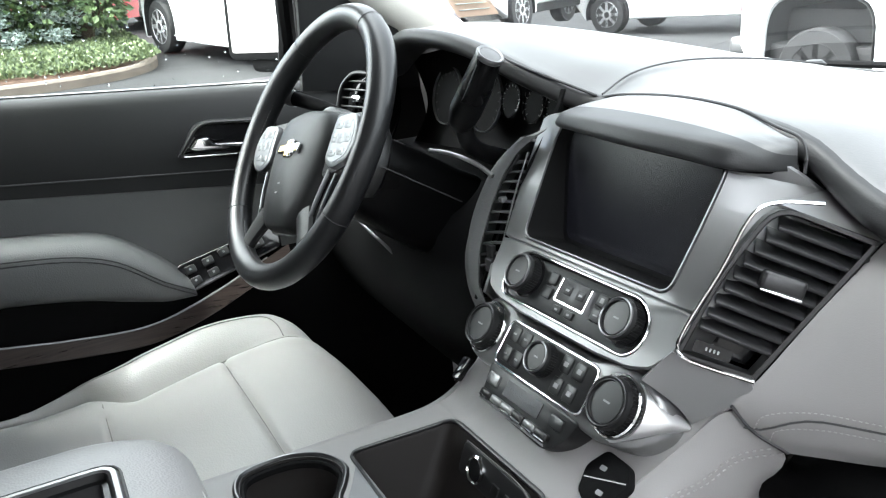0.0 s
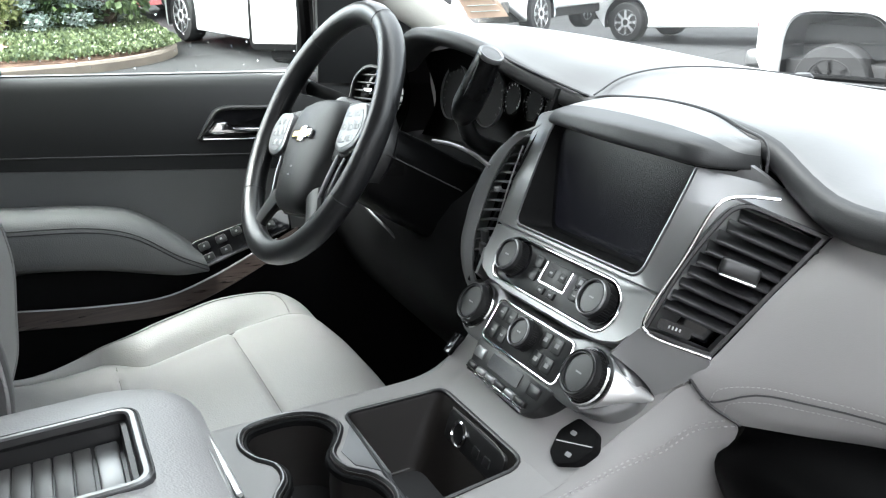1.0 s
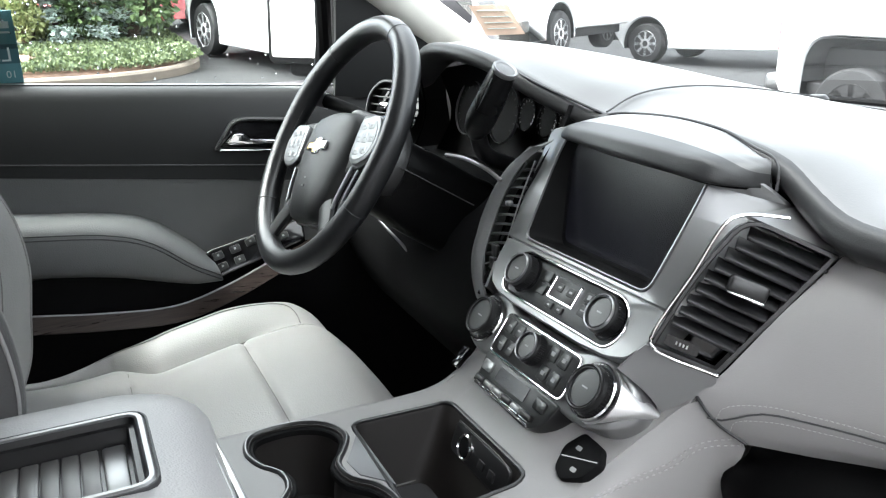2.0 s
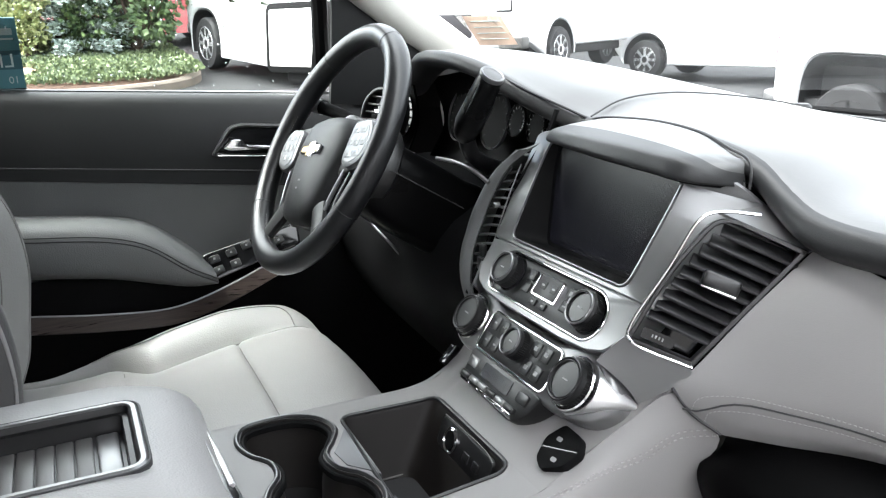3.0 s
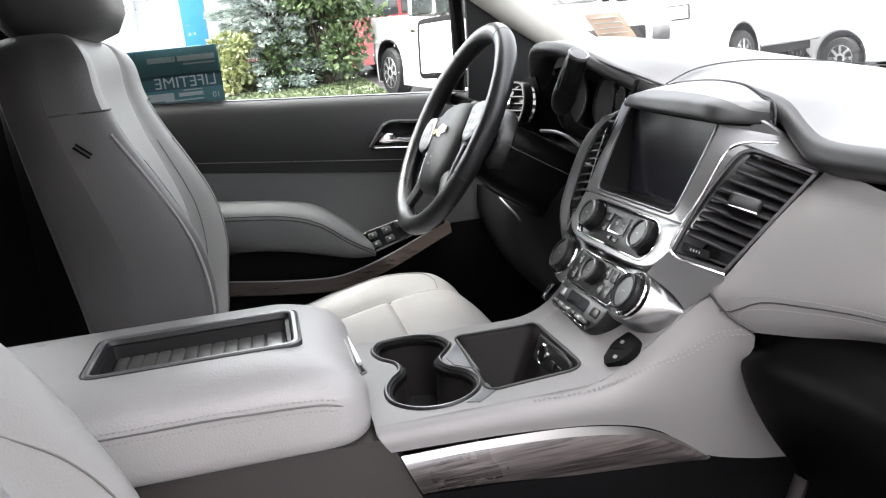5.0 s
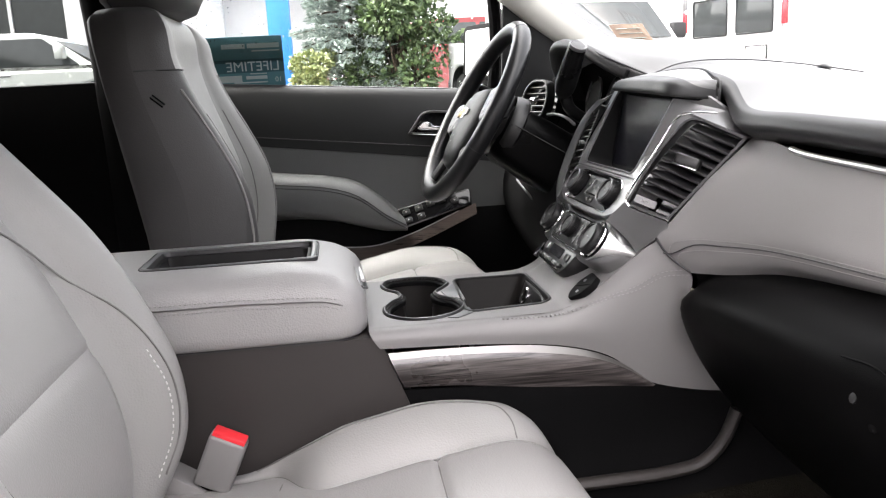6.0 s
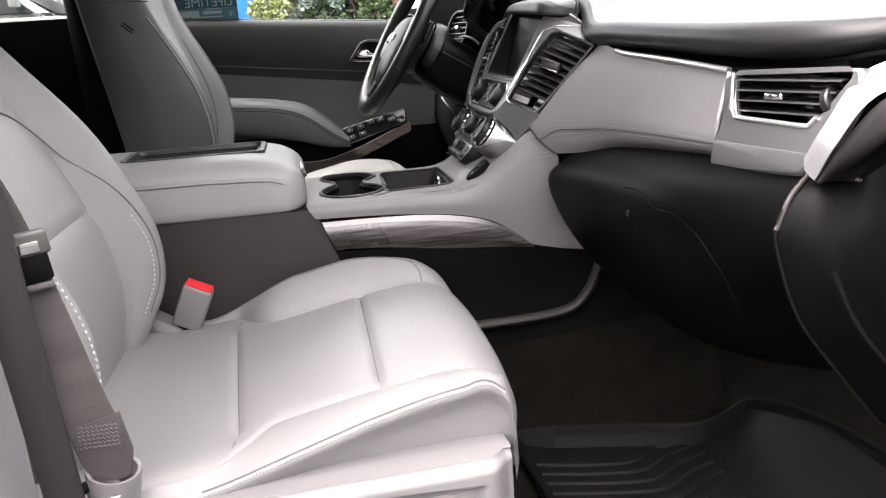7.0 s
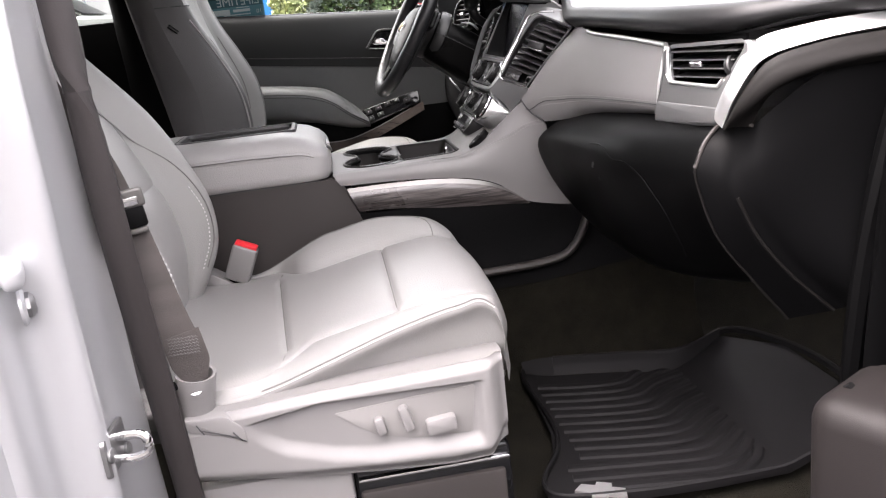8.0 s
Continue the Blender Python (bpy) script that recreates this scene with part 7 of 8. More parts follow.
part("mat_badge", plate([(-.040, -.010), (-.012, -.010), (-.012, -.02), (.012, -.02), (.012, -.010), (.040, -.010), (.034, .010), (.012, .010), (.012, .02), (-.012, .02), (-.012, .010), (-.034, .010)], .002, .008, Matrix.Translation((.68, .025, .602)) @ pose(0, 0, 0, 0, 0, 62)), M["silver"], mt, "bright cross-shaped badge")

# window sticker, door mirror
stk = thing("window_sticker", "teal window card with pale lettering, seen from behind", "sign", at=(-.885, -.54, 1.39))
CF = Matrix.Translation((-.884, -.554, 1.390)) @ Euler((0, radians(14), 0)).to_matrix().to_4x4() @ Matrix(((0, 0, -1, 0), (-1, 0, 0, 0), (0, 1, 0, 0), (0, 0, 0, 1)))
part("card", box(-.1025, .1025, 0, .120, -.001, .001, m=CF), mat("teal_card", (.085, .235, .27), .6), stk)
pale_print = mat("pale_print", (.50, .58, .58), .6)
part("band", box(-.1025, .1025, .034, .066, -.0014, .0014, m=CF), mat("dark_teal_print", (.04, .12, .145), .6), stk, "dark printed band")


def lettering(text, size, x, y, parent, material):
    cu = bpy.data.curves.new("lettering", "FONT")
    cu.body, cu.size, cu.extrude = text, size, .0018
    tmp = bpy.data.objects.new("lettering", cu)
    me = bpy.data.meshes.new_from_object(tmp)
    bpy.data.objects.remove(tmp)
    bm = bmesh.new()
    bm.from_mesh(me)
    bpy.data.meshes.remove(me)
    bm.transform(CF @ pose(x, y, 0))
    return part("lettering", bm, material, parent, flip=False)


lettering("LIFETIME", .033, -.092, .038, stk, pale_print)
lettering("10", .017, -.095, .010, stk, pale_print)
for x0, x1, y0, y1 in ((-.095, -.02, .092, .103), (-.015, .04, .092, .103), (-.095, -.03, .084, .087), (-.06, -.01, .018, .026), (-.06, .02, .009, .012), (.0, .09, .012, .028), (-.06, -.02, .030, .032)):
    part("print_bar", box(x0, x1, y0, y1, -.0016, .0016, m=CF), pale_print, stk)
part("card_foot", box(-.1025, .1025, -.006, .001, -.003, .003, m=CF), M["soft_black"], stk)

# rain on the driver's window
drop_m = mat("rain_water", (.95, .97, .97), .04, vary=0, gloss_vary=0)
drop_m.node_tree.nodes["Principled BSDF"].inputs["Transmission Weight"].default_value = 1.0
drop_m.node_tree.nodes["Principled BSDF"].inputs["IOR"].default_value = 1.33
rd_ = random.Random(21)
bm = bmesh.new()
for _ in range(420):
    y, s = rd_.uniform(-.74, .05), rd_.uniform(.0, .80)
    r = rd_.choice((.0009, .0012, .0016, .0021))
    c = Vector((-.895 + .135 * s - .0008, y, 1.36 + .44 * s))
    bmesh.ops.create_icosphere(bm, subdivisions=1, radius=r, matrix=Matrix.Translation(c) @ Matrix.Diagonal((.6, 1, 1.25, 1)))
tagged(part("raindrops", bm, drop_m, angle=180), "scattered raindrops on the driver side window", "water", kind="stuff")

lab = thing("windscreen_label", "faded orange-brown paper label inside the windscreen", "label", at=(-.74, .40, 1.43))
lab_m = mat("faded_orange_paper", (.60, .44, .34), .8, vary=.15, scale=30)
LQ = [(-.752, .318, 1.487), (-.740, .395, 1.486), (-.745, .436, 1.430), (-.757, .357, 1.431)]
part("sheet", grid([[LQ[3], LQ[2]], [LQ[0], LQ[1]]], .0008), lab_m, lab)
for k in range(4):
    f = .18 + .2 * k
    a, b = Vector(LQ[0]).lerp(Vector(LQ[3]), f), Vector(LQ[1]).lerp(Vector(LQ[2]), f)
    part("print_bar", tube([a.lerp(b, .12) + Vector((.0012, 0, 0)), a.lerp(b, .85) + Vector((.0012, 0, 0))], .0022, 6, flat=.4), pale_print, lab)
mir = thing("door_mirror", "black door mirror with bright glass", "mirror", at=(-1.12, .08, 1.35))
MM = frame_of((-1.055, .084, 1.452), (.91, .41, 0), (-.03, .06, 1))
mo = rrect(.215, .148, .024, 6)
part("housing", plate(mo, -.07, .013, MM, .003), M["soft_black"], mir)
part("mirror_glass", plate(inset(mo, .014), .010, .0142, MM), mat("mirror_glass", (.9, .9, .9), .02, metal=1, vary=0, gloss_vary=0), mir)
part("shell", plate(inset(mo, .002), -.11, -.05, MM, .03), M["body"], mir, "painted mirror shell")
part("arm", box(-.06, .10, -.10, -.05, -.05, .0, .015, 3, m=MM), M["soft_black"], mir)


# ---- outside ----
asphalt = mat("damp_asphalt", (.019, .0195, .0205), .62, vary=.35, scale=.5, bump=.004, bscale=90, gloss_vary=.2, spec=.15)
mulch = mat("bark_mulch", (.24, .15, .11), .9, vary=.4, scale=8, bump=.02, bscale=40)
stone = mat("kerb_concrete", (.10, .082, .066), .85, vary=.2, scale=4, bump=.004, bscale=60)
white = mat("white_vehicle_paint", (.80, .80, .80), .22, coat=.5, vary=.02)
silver_p = mat("pale_silver_vehicle_paint", (.55, .58, .55), .25, metal=.3, coat=.5, vary=.03)
red_p = mat("red_vehicle_paint", (.30, .035, .04), .25, coat=.6, vary=.05)
tyre_m = mat("tyre_rubber", (.02, .02, .021), .7, vary=.2)
win_m = mat("dark_vehicle_glass", (.035, .040, .040), .06, vary=.1, gloss_vary=.02)
lamp_m = mat("red_lamp_lens", (.55, .02, .03), .2)
alloy = mat("bright_alloy", (.75, .75, .76), .30, metal=.5)
under_m = mat("dark_underbody", (.02, .02, .021), .7)


def gz(x, y=0.0):
    return .065 * max(0.0, -x - 1.2) * (1 - .40 * sstep(3.5, 8, y) - .44 * sstep(8, 11, y)) - .24 * sstep(4, 6.2, y) * (1 - sstep(5, 10, -x))


bm = bmesh.new()
xs = [-400, -60, -30, -20, -16, -12, -10.5, -9, -8, -7, -6, -5, -4, -3, -2.5, -1.6, -1.2, -.8, 0, 2, 6, 20, 60, 400]
ys = [-400, -60, -20, -8, -2, 2, 3.5, 4.2, 4.9, 5.6, 6.3, 7, 7.7, 8.2, 9, 10, 11, 12, 25, 60, 400]
grid([[(x, y, gz(max(x, -60), y)) for x in xs] for y in ys], bm=bm)
tagged(part("ground", bm, asphalt, angle=180), "wet dark asphalt parking lot sloping up beside the car", "ground", kind="structure")


def wheel_parts(parent, m, r=.40, w=.26, rim_m=None):
    """A wheel whose axle is the local y axis of m."""
    a = m @ pose(0, 0, 0, 90, 0, 0)
    t = part("wheel", lathe([(r * .66, -w / 2), (r * .94, -w / 2), (r, -w * .36), (r, w * .36), (r * .94, w / 2), (r * .66, w / 2)], a, 36), tyre_m, parent)
    part("rim", lathe([(r * .66, w * .46), (r * .63, w * .52), (r * .58, w * .34), (r * .30, w * .40), (r * .24, w * .52), (.004, w * .47)], a, 30), rim_m or alloy, t, "dark steel rim" if rim_m else "bright alloy rim")
    bm = bmesh.new()
    for k in range(8):
        box(r * .20, r * .62, -r * .10, r * .10, w * .30, w * .50, .01, 1, bm=bm, m=a @ pose(0, 0, 0, 0, 0, k * 45))
    part("spokes", bm, rim_m or alloy, t)
    return t


def vehicle(name, label, rear, heading, paint, kind="pickup", group="", tail=1.25, arch_r=.53, arch_h=0.0, arch_e=.75, rim_m=None):
    """rear: ground place of the middle of the rear axle; heading: degrees, 0 drives towards +x."""
    rx, ry = rear
    v = thing(name, label, "vehicle", group, at=(rx, ry, gz(rx, ry)))
    c, sn = math.cos(radians(heading)), math.sin(radians(heading))
    wb, W = (3.65, 1.0) if kind == "pickup" else (2.95, .96)
    pitch = math.atan2(gz(rx + wb * c, ry + wb * sn) - gz(rx, ry), wb)
    B = Matrix.Translation((rx, ry, gz(rx, ry))) @ Euler((0, 0, radians(heading))).to_matrix().to_4x4() @ Euler((0, -pitch, 0)).to_matrix().to_4x4()
    r = .40
    front = wb + .98
    back = -tail if kind == "pickup" else -1.05

    ah = arch_h or arch_r

    def arch(cx, R=arch_r):
        return [(cx + R * math.copysign(abs(math.cos(a)) ** arch_e, math.cos(a)), .40 + ah * math.copysign(abs(math.sin(a)) ** arch_e, math.sin(a)) * (1 if a < math.pi and a > 0 else arch_r / ah)) for a in np.linspace(math.pi + .25, -.25, 14)]

    low = [(back, .62), (back + .06, .50)] + arch(0) + arch(wb) + [(front - .1, .46), (front, .55)]
    if kind == "pickup":
        hi = [(front + .02, .95), (front - .12, 1.16), (wb - .15, 1.26), (wb - .30, 1.27), (.64, 1.27), (.60, 1.30), (back + .02, 1.30), (back, 1.2)]
    else:
        hi = [(front + .02, .90), (front - .12, 1.06), (wb - .1, 1.14), (back + .1, 1.18), (back, 1.0)]
    S_ = B @ Matrix(((1, 0, 0, 0), (0, 0, -1, 0), (0, 1, 0, 0), (0, 0, 0, 1)))
    body = low + hi
    part("body", plate(body, -W, W, S_, .05), paint, v, angle=12)
    part("underbody", box(back + .2, front - .2, -W + .12, W - .12, .30, .62, .03, m=B), under_m, v)
    for cx in (0, wb):
        R2 = arch_r - .012
        rr_ = [[B @ Vector((cx + R2 * math.copysign(abs(math.cos(a)) ** arch_e, math.cos(a)), y, .40 + (ah - .012) * math.copysign(abs(math.sin(a)) ** arch_e, math.sin(a)))) for a in np.linspace(math.pi + .22, -.22, 16)] for y in (-W + .015, -W + .5, W - .5, W - .015)]
        part("wheel_liner", grid(rr_, .004), under_m, v)
        part("axle_housing", box(cx - arch_r + .02, cx + arch_r - .02, -W + .42, W - .42, .30, .40 + arch_r, .02, m=B), under_m, v)
    if kind == "pickup":
        cab = rpoly([(.66, 1.26), (wb - .28, 1.26), (wb - .95, 1.86), (wb - 1.15, 1.90), (.95, 1.90), (.72, 1.84)], [.02, .02, .1, .1, .1, .1], 4)
        glass_side = [[(.86, 1.32), (1.62, 1.32), (1.62, 1.80), (.96, 1.80)], [(1.72, 1.32), (wb - .52, 1.32), (wb - 1.02, 1.80), (1.72, 1.80)]]
    else:
        cab = rpoly([(back + .08, 1.16), (wb - .05, 1.13), (wb - .85, 1.70), (wb - 1.1, 1.76), (back + .6, 1.78), (back + .22, 1.72)], [.02, .02, .1, .1, .15, .1], 4)
        glass_side = [[(back + .35, 1.22), (.55, 1.22), (.55, 1.66), (back + .48, 1.66)], [(.65, 1.22), (wb - .35, 1.20), (wb - .92, 1.66), (.65, 1.66)]]
    part("cab", plate(cab, -W + .10, W - .10, S_, .07), paint, v, angle=40)
    for poly in glass_side:
        for sg in (-1, 1):
            pp = rpoly(poly, .05, 3)
            part("side_window", plate(pp, W - .105, W - .092, S_ @ Matrix.Diagonal((1, 1, 1, 1)) if sg > 0 else S_ @ Matrix.Diagonal((1, 1, -1, 1)), .004), win_m, v)
    wsx = (wb - .30, wb - .95) if kind == "pickup" else (wb - .07, wb - .85)
    z0, z1 = (1.30, 1.82) if kind == "pickup" else (1.17, 1.66)
    part("windscreen", grid([[B @ Vector((wsx[0] + .012 + (wsx[1] - wsx[0]) * t, y, z0 + (z1 - z0) * t + .012)) for y in (-W + .2, 0, W - .2)] for t in (.02, .98)], .01), win_m, v)
    rw = .66 if kind == "pickup" else back + .09
    part("rear_window", grid([[B @ Vector((rw - .004 + dx, y, z)) for y in (-W + .25, 0, W - .25)] for dx, z in ((0, 1.34), (.07 if kind == "pickup" else .12, 1.74 if kind == "pickup" else 1.64))], .01), win_m, v)
    for sg in (-1, 1):
        for cx in (0, wb):
            wheel_parts(v, B @ pose(cx, sg * (W - .14), .40, 0, 0, 0 if sg < 0 else 180), r, rim_m=rim_m)
        part("tail_lamp", box(back - .012, back + .05, sg * (W - .10) - .08, sg * (W - .10) + .08, .92 if kind == "pickup" else 1.02, 1.24 if kind == "pickup" else 1.62, .02, m=B), lamp_m, v, "red tail lamp")
        part("headlamp", box(front - .12, front + .03, sg * (W - .2) - .15, sg * (W - .2) + .15, .80, 1.0, .03, m=B), M["satin"], v)
        part("wing_mirror", box(wb - .66, wb - .52, sg * (W + .10) - .11, sg * (W + .10) + .11, 1.30, 1.52, .03, m=B), under_m if kind == "pickup" else paint, v)
        for hx in ((1.1, 2.1) if kind == "pickup" else (.2, 1.4)):
            part("door_handle", box(hx - .1, hx + .1, sg * (W + .005) - .015, sg * (W + .005) + .015, 1.06, 1.10, .01, m=B), M["chrome"], v)
        part("door_gap", box(.70 if kind == "pickup" else .60, (.70 if kind == "pickup" else .60) + .012, sg * W - .003, sg * W + .003, .55, 1.24, m=B), under_m, v)
    part("rear_bumper", box(back - .14, back + .06, -W + .04, W - .04, .50, .68, .05, 3, m=B), M["satin"] if kind == "pickup" else paint, v, "bright steel bumper")
    part("front_bumper", box(front - .15, front + .12, -W + .04, W - .04, .42, .66, .06, 3, m=B), M["satin"] if kind == "pickup" else paint, v)
    part("grille", box(front - .05, front + .04, -.55, .55, .72, 1.02, .03, m=B), under_m, v)
    return v


def van_rear(name, label, rear, heading, wb=2.40, back=-1.10, tip=2.85):
    """A tall white van. rear: ground place of the middle of the rear axle; heading as for vehicle()."""
    rx, ry = rear
    v = thing(name, label, "vehicle", "parked white vehicles", at=(rx, ry, gz(rx, ry)))
    B = Matrix.Translation((rx, ry, gz(rx, ry))) @ Euler((0, 0, radians(heading))).to_matrix().to_4x4()
    S_ = B @ Matrix(((1, 0, 0, 0), (0, 0, -1, 0), (0, 1, 0, 0), (0, 0, 0, 1)))
    W = 1.0
    long_ = wb > 3

    def arch(cx):
        return [(cx + .50 * math.cos(a), .40 + .52 * math.sin(a)) for a in np.linspace(math.pi + .2, -.2, 14)]

    side = [(back, .66), (back + .04, .56)] + arch(0) + (arch(wb) if long_ else [(.60, .46)]) + [(tip - .05, .46), (tip, .60), (tip, .95), (tip - .2, 1.15), (tip - .5, 1.30), (tip - 1.0, 2.15), (tip - 1.2, 2.32), (back + .25, 2.38), (back + .06, 2.28)]
    part("body", plate(side, -W, W, S_, .05), white, v, angle=12)
    part("underbody", box(back + .2, tip - .2, -W + .12, W - .12, .30, .62, .03, m=B), under_m, v)
    for cx in ((0, wb) if long_ else (0,)):
        part("wheel_liner", grid([[B @ Vector((cx + .49 * math.cos(a), y, .40 + .51 * math.sin(a))) for a in np.linspace(math.pi + .2, -.2, 16)] for y in (-W + .015, -W + .5, W - .5, W - .015)], .004), under_m, v)
    for cx, half in ((0, W - .14), (wb, W - (.14 if long_ else .40))):
        for sg in (-1, 1):
            wheel_parts(v, B @ pose(cx, sg * half, .40, 0, 0, 0 if sg < 0 else 180), .39)
    for sg in (-1, 1):
        door = part("rear_door", box(back - .012, back + .02, min(sg * .012, sg * .90), max(sg * .012, sg * .90), .72, 2.20, .012, 2, m=B), white, v, "white rear door")
        part("rear_window", box(back - .020, back - .008, min(sg * .09, sg * .76), max(sg * .09, sg * .76), 1.50, 2.10, .03, 3, m=B), win_m, door, "grey glass rear window")
        part("window_rubber", rim(rrect(.70, .63, .05, 4), rrect(.655, .585, .04, 4), 0, .006, frame_of(B @ Vector((back - .018, sg * .425, 1.80)), B.to_3x3() @ Vector((0, -1, 0)), (0, 0, 1))), under_m, door)
        lamp = part("tail_lamp", box(back - .02, back + .04, sg * .955 - .045, sg * .955 + .045, 1.60, 1.95, .015, 2, m=B), lamp_m, v, "red tail lamp")
        part("lamp_top", box(back - .018, back + .04, sg * .950 - .040, sg * .950 + .040, 1.955, 2.20, .012, 2, m=B), M["satin"], lamp, "grey lamp top")
        for z in (.95, 1.95):
            part("door_hinge", box(back - .028, back - .008, sg * .90 - .03, sg * .90 + .03, z - .035, z + .035, .006, 2, m=B), white, door)
    part("bumper", box(back - .20, back + .04, -W + .02, W - .02, .46, .66, .03, 3, m=B), M["slat_grey"], v, "dark grey step bumper")
    pl = part("number_plate", box(back - .026, back - .012, -.68, -.26, 1.06, 1.30, .008, 2, m=B), under_m, v, "blank plate in a dark frame")
    part("plate_face", box(back - .030, back - .025, -.65, -.29, 1.085, 1.275, m=B), white, pl)
    return v


van_rear("van", "tall white van with twin rear windows and red lamps", (-12.76, 7.25), 118.6)
van_rear("van", "tall white van with bright wheels, parked across the lot", (-13.35, 11.37), 20, wb=3.65, back=-.75, tip=4.55)
vehicle("pickup_truck", "white pickup truck parked close by, large dark wheel arch", (-5.28, 7.64), 12, white, group="parked white vehicles", tail=.84, arch_r=.55, arch_h=.70, arch_e=.42, rim_m=tyre_m)
vehicle("pickup_truck", "white pickup truck beside the planted island", (-13.27, 2.77), 14, white, tail=.66)
vehicle("suv", "red family car behind the silver pickup", (-19.0, 3.1), -60, red_p, kind="suv")
vehicle("suv", "silver family car parked beyond the rear door", (-14.4, -7.1), 88, silver_p, kind="suv")

# unseen wall, added to hold low sky light off the open passenger door
blocker_m = mat("grey_light_blocker", (.10, .098, .094), .85, vary=.25, scale=.8, bump=.003, bscale=40)
tagged(part("light_blocker_east", box(7.0, 7.3, -16, 16, -.3, 3.9, .03), blocker_m), "unseen plain grey wall added to block low sky light", "wall", kind="structure")

# planted island with kerb
isl = crv([(-11.2, -2.0), (-10.75, -1.2), (-10.6, .0), (-10.9, .9), (-11.5, 1.40), (-12.6, 1.6), (-14.6, 1.5), (-16.0, .5), (-16.0, -1.4), (-14.6, -2.1), (-12.6, -2.3)], 120, closed=True)
isl = [tuple(p) for p in isl]
ib = bmesh.new()
rows = [[(x, y, gz(x) + z) for x, y in p] for p, z in ((isl, -.05), (isl, .10), (inset(isl, .03), .13), (inset(isl, .13), .13), (inset(isl, .16), .08))]
tagged(part("kerb", grid(rows, wrap=True, bm=ib), stone), "weathered concrete kerb round the island", "kerb", kind="structure")
bm = bmesh.new()
inner = inset(isl, .14)
grid([[(x, y, gz(x) + .10) for x, y in inner], [(-13.6 + (x + 13.6) * .5, -1.2 + (y + 1.2) * .5, gz(-13.6 + (x + 13.6) * .5) + .20) for x, y in inner], [(-13.6 + (x + 13.6) * .05, -1.2 + (y + 1.2) * .05, gz(-13.6) + .22) for x, y in inner]], wrap=True, bm=bm, caps=True)
tagged(part("flower_bed", bm, mulch, angle=180), "brown mulch bed of the island", "ground", kind="structure")


def leaf_mat(name, c, c2, rough=.55):
    m = mat(name, c, rough, vary=.0, colour2=c2, scale=2.5)
    t = m.node_tree
    n, k = t.nodes, t.links
    g = n.new("ShaderNodeNewGeometry")
    mx = n.new("ShaderNodeMix")
    mx.data_type = "RGBA"
    mx.inputs[6].default_value, mx.inputs[7].default_value = (*c, 1), (*c2, 1)
    k.new(g.outputs["Random Per Island"], mx.inputs[0])
    k.new(mx.outputs[2], n["Principled BSDF"].inputs["Base Color"])
    return m


def leaves(name, spots, size, material, parent=None, droop=.3, seed=1, shape="leaf"):
    """Many small folded leaves, or needle sprays, at the given spots with their outward ways."""
    rnd = random.Random(seed)
    verts, faces = [], []
    for p, way in spots:
        s = size * rnd.uniform(.6, 1.35)
        w = Vector(way) + Vector((rnd.uniform(-.7, .7), rnd.uniform(-.7, .7), rnd.uniform(-.7, .5)))
        w = w.normalized() if w.length > 1e-3 else Vector((0, 0, 1))
        side = w.cross(Vector((rnd.uniform(-1, 1), rnd.uniform(-1, 1), rnd.uniform(-1, 1))))
        side = side.normalized() if side.length > 1e-3 else w.orthogonal().normalized()
        up = side.cross(w)
        p = Vector(p)
        i = len(verts)
        if shape == "needle":
            for q in range(3):
                a = side * math.cos(q * 1.05) + up * math.sin(q * 1.05)
                j = len(verts)
                verts += [p - a * s * .12, p + w * s * .55 - a * s * .16, p + w * s, p + w * s * .55 + a * s * .16, p + a * s * .12]
                faces.append((j, j + 1, j + 2, j + 3, j + 4))
        else:
            verts += [p, p + w * s * .5 + side * s * .38 + up * s * .1, p + w * s, p + w * s * .5 - side * s * .38 + up * s * .1]
            faces += [(i, i + 1, i + 2), (i, i + 2, i + 3)]
    me = bpy.data.meshes.new(name)
    me.from_pydata([tuple(v) for v in verts], [], faces)
    me.materials.append(material)
    ob = new(name, me)
    if parent is not None:
        ob.parent = parent
        ob.matrix_parent_inverse = Matrix.Translation(-parent.location)
    return ob


spruce_m = leaf_mat("blue_spruce_needles", (.16, .22, .19), (.55, .62, .59))
ivy_m = leaf_mat("dark_ivy_leaf", (.02, .045, .015), (.10, .15, .055))
bush_m = leaf_mat("yellow_green_leaf", (.12, .16, .06), (.34, .37, .17))
cover_m = leaf_mat("ground_ivy_leaf", (.025, .045, .018), (.15, .19, .085))
bark_m = mat("tree_bark", (.07, .05, .035), .9, bump=.01, bscale=30, vary=.4)


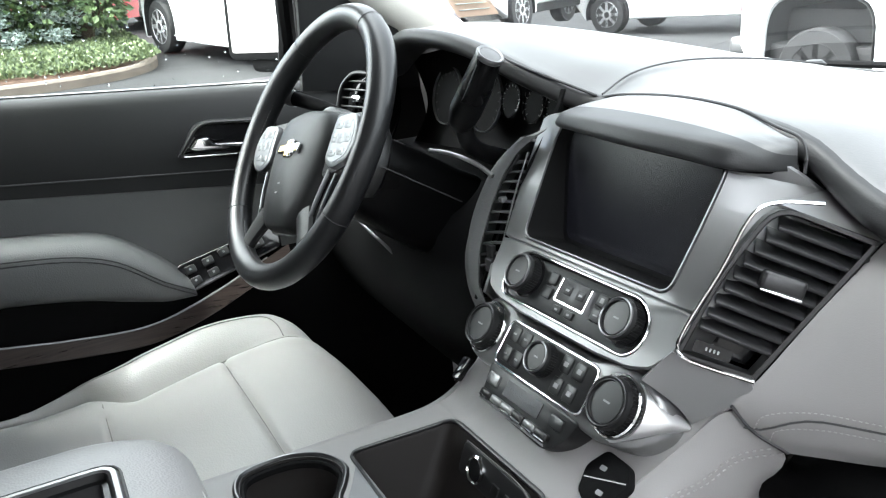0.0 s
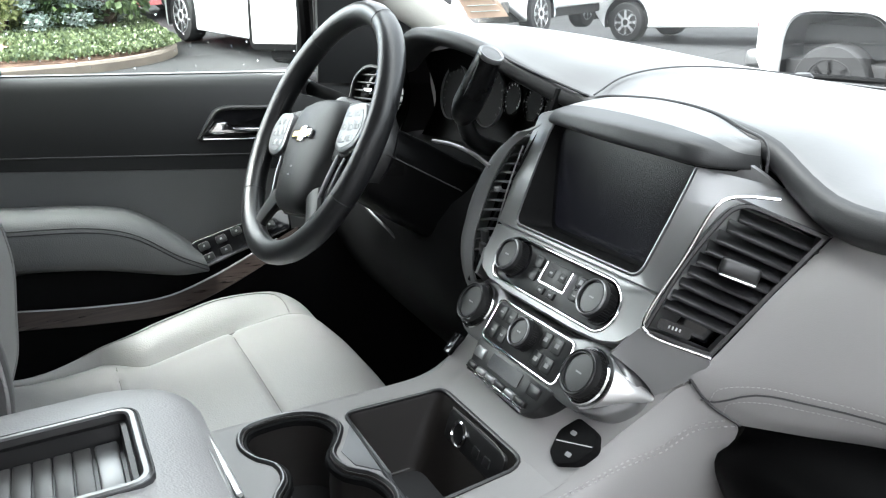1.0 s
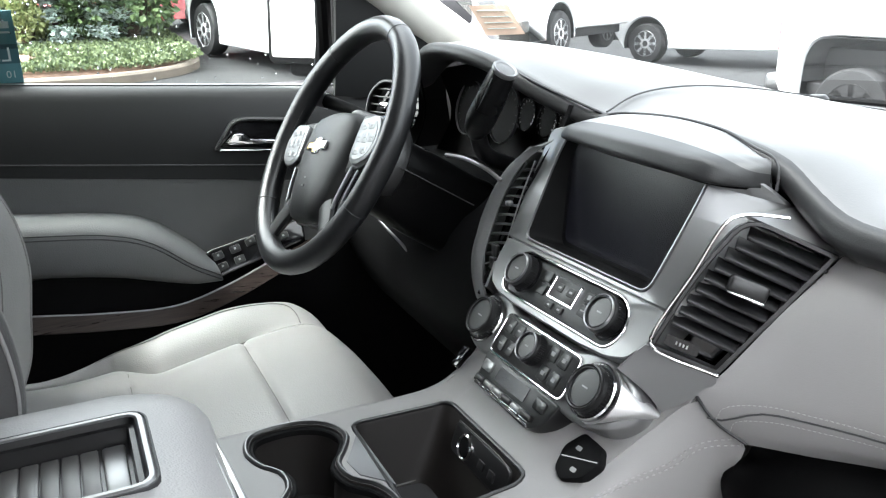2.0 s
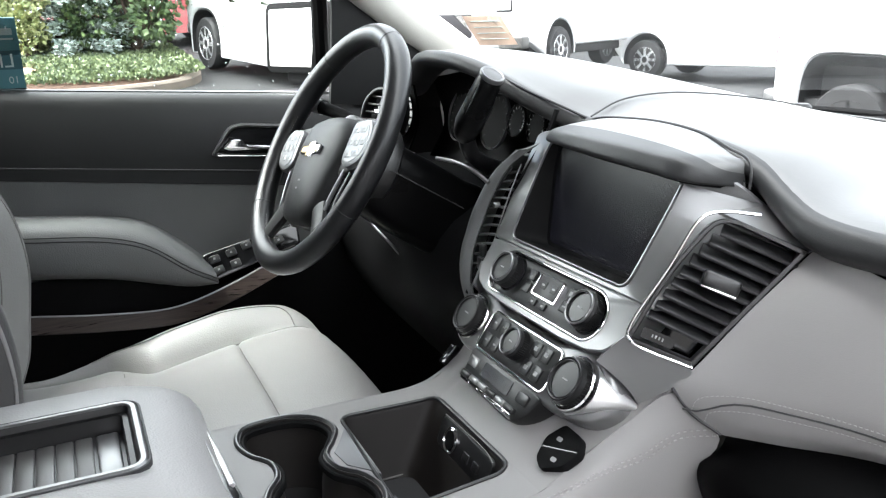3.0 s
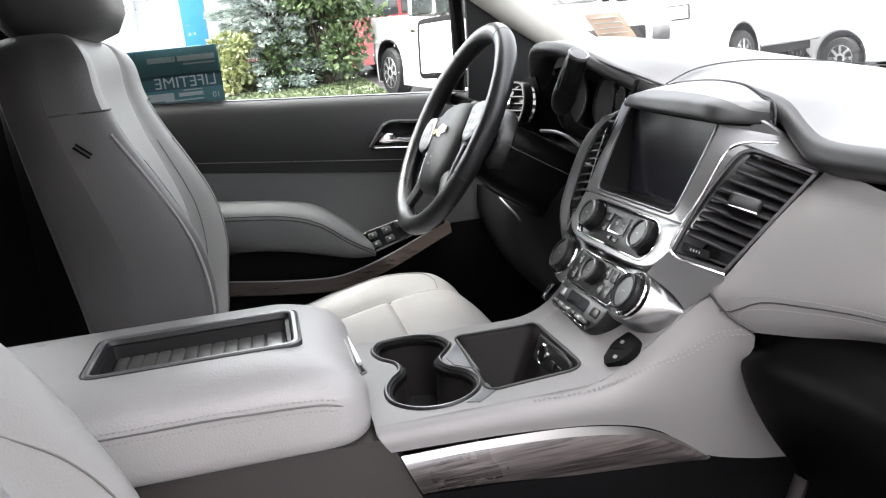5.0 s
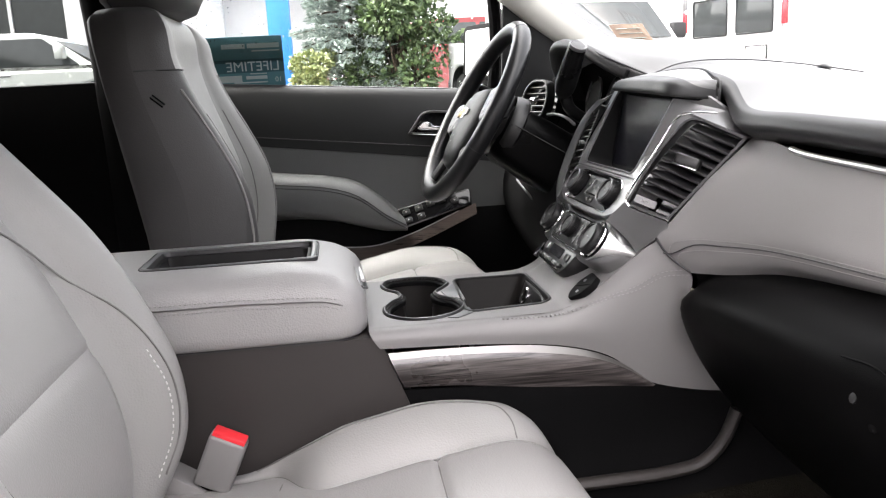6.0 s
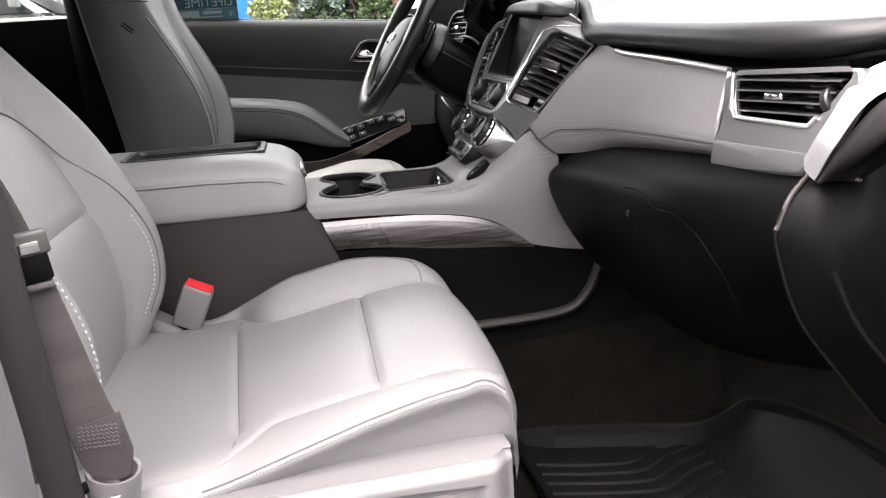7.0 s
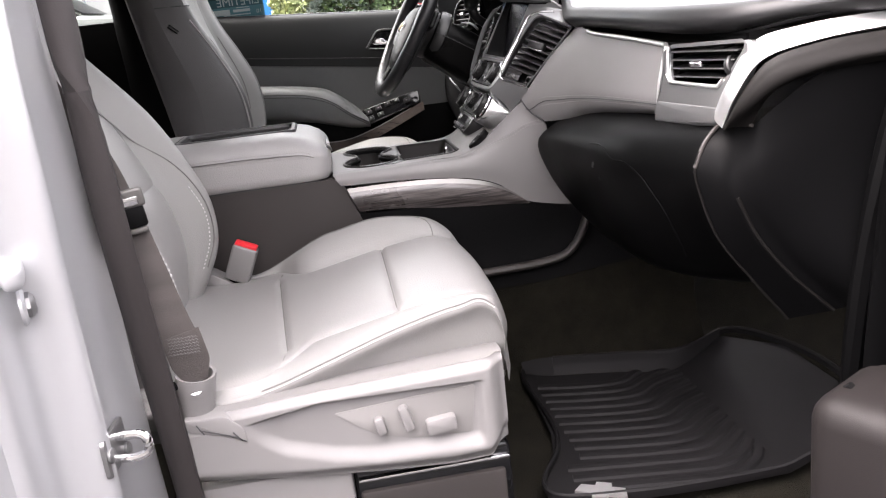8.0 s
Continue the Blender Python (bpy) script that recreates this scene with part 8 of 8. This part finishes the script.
def conifer(at, h, R, n, label, seed, material, first=.0, lean=0):
    rnd = random.Random(seed)
    x0, y0 = at
    z0 = gz(x0) + .15
    t = thing("spruce_tree", label, "tree", at=(x0, y0, z0))
    part("trunk", tube([(x0, y0, z0), (x0 + .05, y0, z0 + h * .5), (x0, y0, z0 + h)], [.16, .10, .02], 10), bark_m, t)
    spots = []
    limbs = bmesh.new()
    lv = 21
    for i in range(lv):
        f = first + (1 - first) * i / lv
        z = z0 + h * f * .97 + .1
        rr = R * (1 - f) ** .85 + .12
        k = 12 if f < .6 else 8
        for b in range(k):
            a = b * 2 * math.pi / k + i * .7 + rnd.uniform(-.25, .25)
            ln = rr * rnd.uniform(.72, 1.12)
            d = Vector((math.cos(a), math.sin(a), 0))
            tip = Vector((x0, y0, z)) + d * ln + Vector((0, 0, -.16 * ln + .05))
            tube([(x0, y0, z), tuple((Vector((x0, y0, z)) + tip) / 2 + Vector((0, 0, .06))), tuple(tip)], [.025, .016, .006], 5, bm=limbs)
            for c in range(int(n * ln)):
                s = rnd.uniform(.25, 1.0) ** .8
                wdt = .22 * ln * (1.05 - s * .6)
                p = Vector((x0, y0, z)).lerp(tip, s) + Vector((-d.y, d.x, 0)) * rnd.uniform(-wdt, wdt) + Vector((0, 0, rnd.uniform(-.10, .07)))
                spots.append((p, d + Vector((-d.y, d.x, 0)) * rnd.uniform(-.8, .8) + Vector((0, 0, .15))))
    part("limbs", limbs, bark_m, t)
    leaves("needles", spots, .085, material, t, seed=seed, shape="needle")
    return t


conifer((-14.4, .0), 5.2, 1.15, 150, "blue-grey spruce tree with layered drooping branches", 3, spruce_m)


def bush(name, label, at, rad, height, n, material, size, seed, lobes=14, base=.15):
    rnd = random.Random(seed)
    x0, y0 = at
    z0 = gz(x0) + base
    t = thing(name, label, "tree" if height > 2.2 else "bush", at=(x0, y0, z0))
    part("trunk", tube([(x0, y0, z0 - .1), (x0, y0, z0 + height * .75)], [.12 * rad, .05 * rad], 8), bark_m, t)
    cl = []
    for _ in range(lobes):
        a, q, hh = rnd.uniform(0, 6.28), rnd.uniform(.15, .78), rnd.uniform(.12, .88)
        cl.append((Vector((x0 + rad * q * math.cos(a), y0 + rad * q * math.sin(a), z0 + height * hh)), rad * rnd.uniform(.28, .48)))
    limbs = bmesh.new()
    for c, r_ in cl:
        tube([(x0, y0, z0 + .1), tuple((c + Vector((x0, y0, z0))) / 2), tuple(c)], [.03, .02, .008], 5, bm=limbs)
    part("limbs", limbs, bark_m, t)
    spots = []
    for c, r_ in cl:
        for _ in range(n // lobes):
            d = Vector((rnd.gauss(0, 1), rnd.gauss(0, 1), rnd.gauss(0, 1))).normalized()
            spots.append((c + d * r_ * rnd.uniform(.55, 1.1), d))
    leaves("foliage", spots, size, material, t, seed=seed)
    return t


bush("ivy_tree", "dense dark ivy-covered tree on the island", (-13.9, .85), .95, 4.4, 9000, ivy_m, .11, 5, lobes=34)
bush("bush", "yellow-green leafy bush on the island", (-13.8, -.72), .40, 1.25, 3000, bush_m, .08, 6, lobes=14)
rnd = random.Random(11)
spots = []
for _ in range(44000):
    x, y = rnd.uniform(-15.6, -10.75), rnd.uniform(-1.5, 2.6)
    if x > -11.0 - .55 * max(0, y - .8) - .05 * abs(y) or x < -15.5 + .3 * abs(y):
        continue
    if y > 1.50 or y < -.75 + .18 * math.sin(x * 3):
        continue
    z = gz(x) + .13 + .06 * min(1, (-10.9 - x))
    spots.append(((x, y, z + rnd.uniform(0, .06)), (rnd.uniform(-.4, .4), rnd.uniform(-.4, .4), 1)))
tagged(leaves("ground_ivy", spots, .058, cover_m, seed=12), "low green ivy covering the planted island", "plants", kind="stuff")
for k in range(16):
    rk = random.Random(40 + k)
    x, y = -14.6 + rk.uniform(-.8, .8), -1.0 + rk.uniform(-.5, .3)
    bm = bmesh.new()
    bmesh.ops.create_icosphere(bm, subdivisions=2, radius=rk.uniform(.08, .18), matrix=Matrix.Translation((x, y, gz(x) + .22)) @ Matrix.Diagonal((1.2, 1, .7, 1)))
    for vtx in bm.verts:
        vtx.co += Vector(noise.noise_vector(vtx.co * 6)) * .04
    tagged(part("rock", bm, stone), "pale rounded garden rock in the mulch", "rock", "garden rocks")

# showroom building
bld = thing("showroom_building", "white showroom with large windows and a blue column", "building", at=(-26, 0, gz(-26)))
bz = gz(-26)
facade = mat("white_render_wall", (.78, .78, .77), .7, vary=.04, bump=.002, bscale=40)
blue_m = mat("blue_painted_cladding", (.03, .22, .62), .4, vary=.05)
for y in range(-24, 25, 4):
    part("pier", box(-26.3, -25.8, y - .35, y + .35, bz - .3, bz + 5, .02), facade, bld)
    if y >= -8:
        part("wall_panel", box(-26.15, -26.1, y + .35, y + 3.65, bz + .5, bz + 3.6), facade, bld)
        continue
    part("window", box(-26.15, -26.1, y + .35, y + 3.65, bz + .5, bz + 3.6), win_m, bld)
    part("mullion", box(-26.1, -26.02, y + 1.95, y + 2.05, bz + .5, bz + 3.6), facade, bld)
part("plinth", box(-26.3, -25.9, -25, 25, bz - .4, bz + .5), facade, bld)
part("parapet", box(-26.4, -25.7, -25, 25, bz + 3.6, bz + 6, .02), facade, bld)
part("roof", box(-40, -26.0, -25, 25, bz + 5.6, bz + 5.9), facade, bld)
part("column", box(-22.6, -22.0, -2.05, -1.45, gz(-22) - .1, gz(-22) + 5.2, .03), blue_m, bld, "bright blue column")
part("canopy", box(-26, -21.8, -6, 1.0, gz(-22) + 4.6, gz(-22) + 5.4, .03), blue_m, bld)
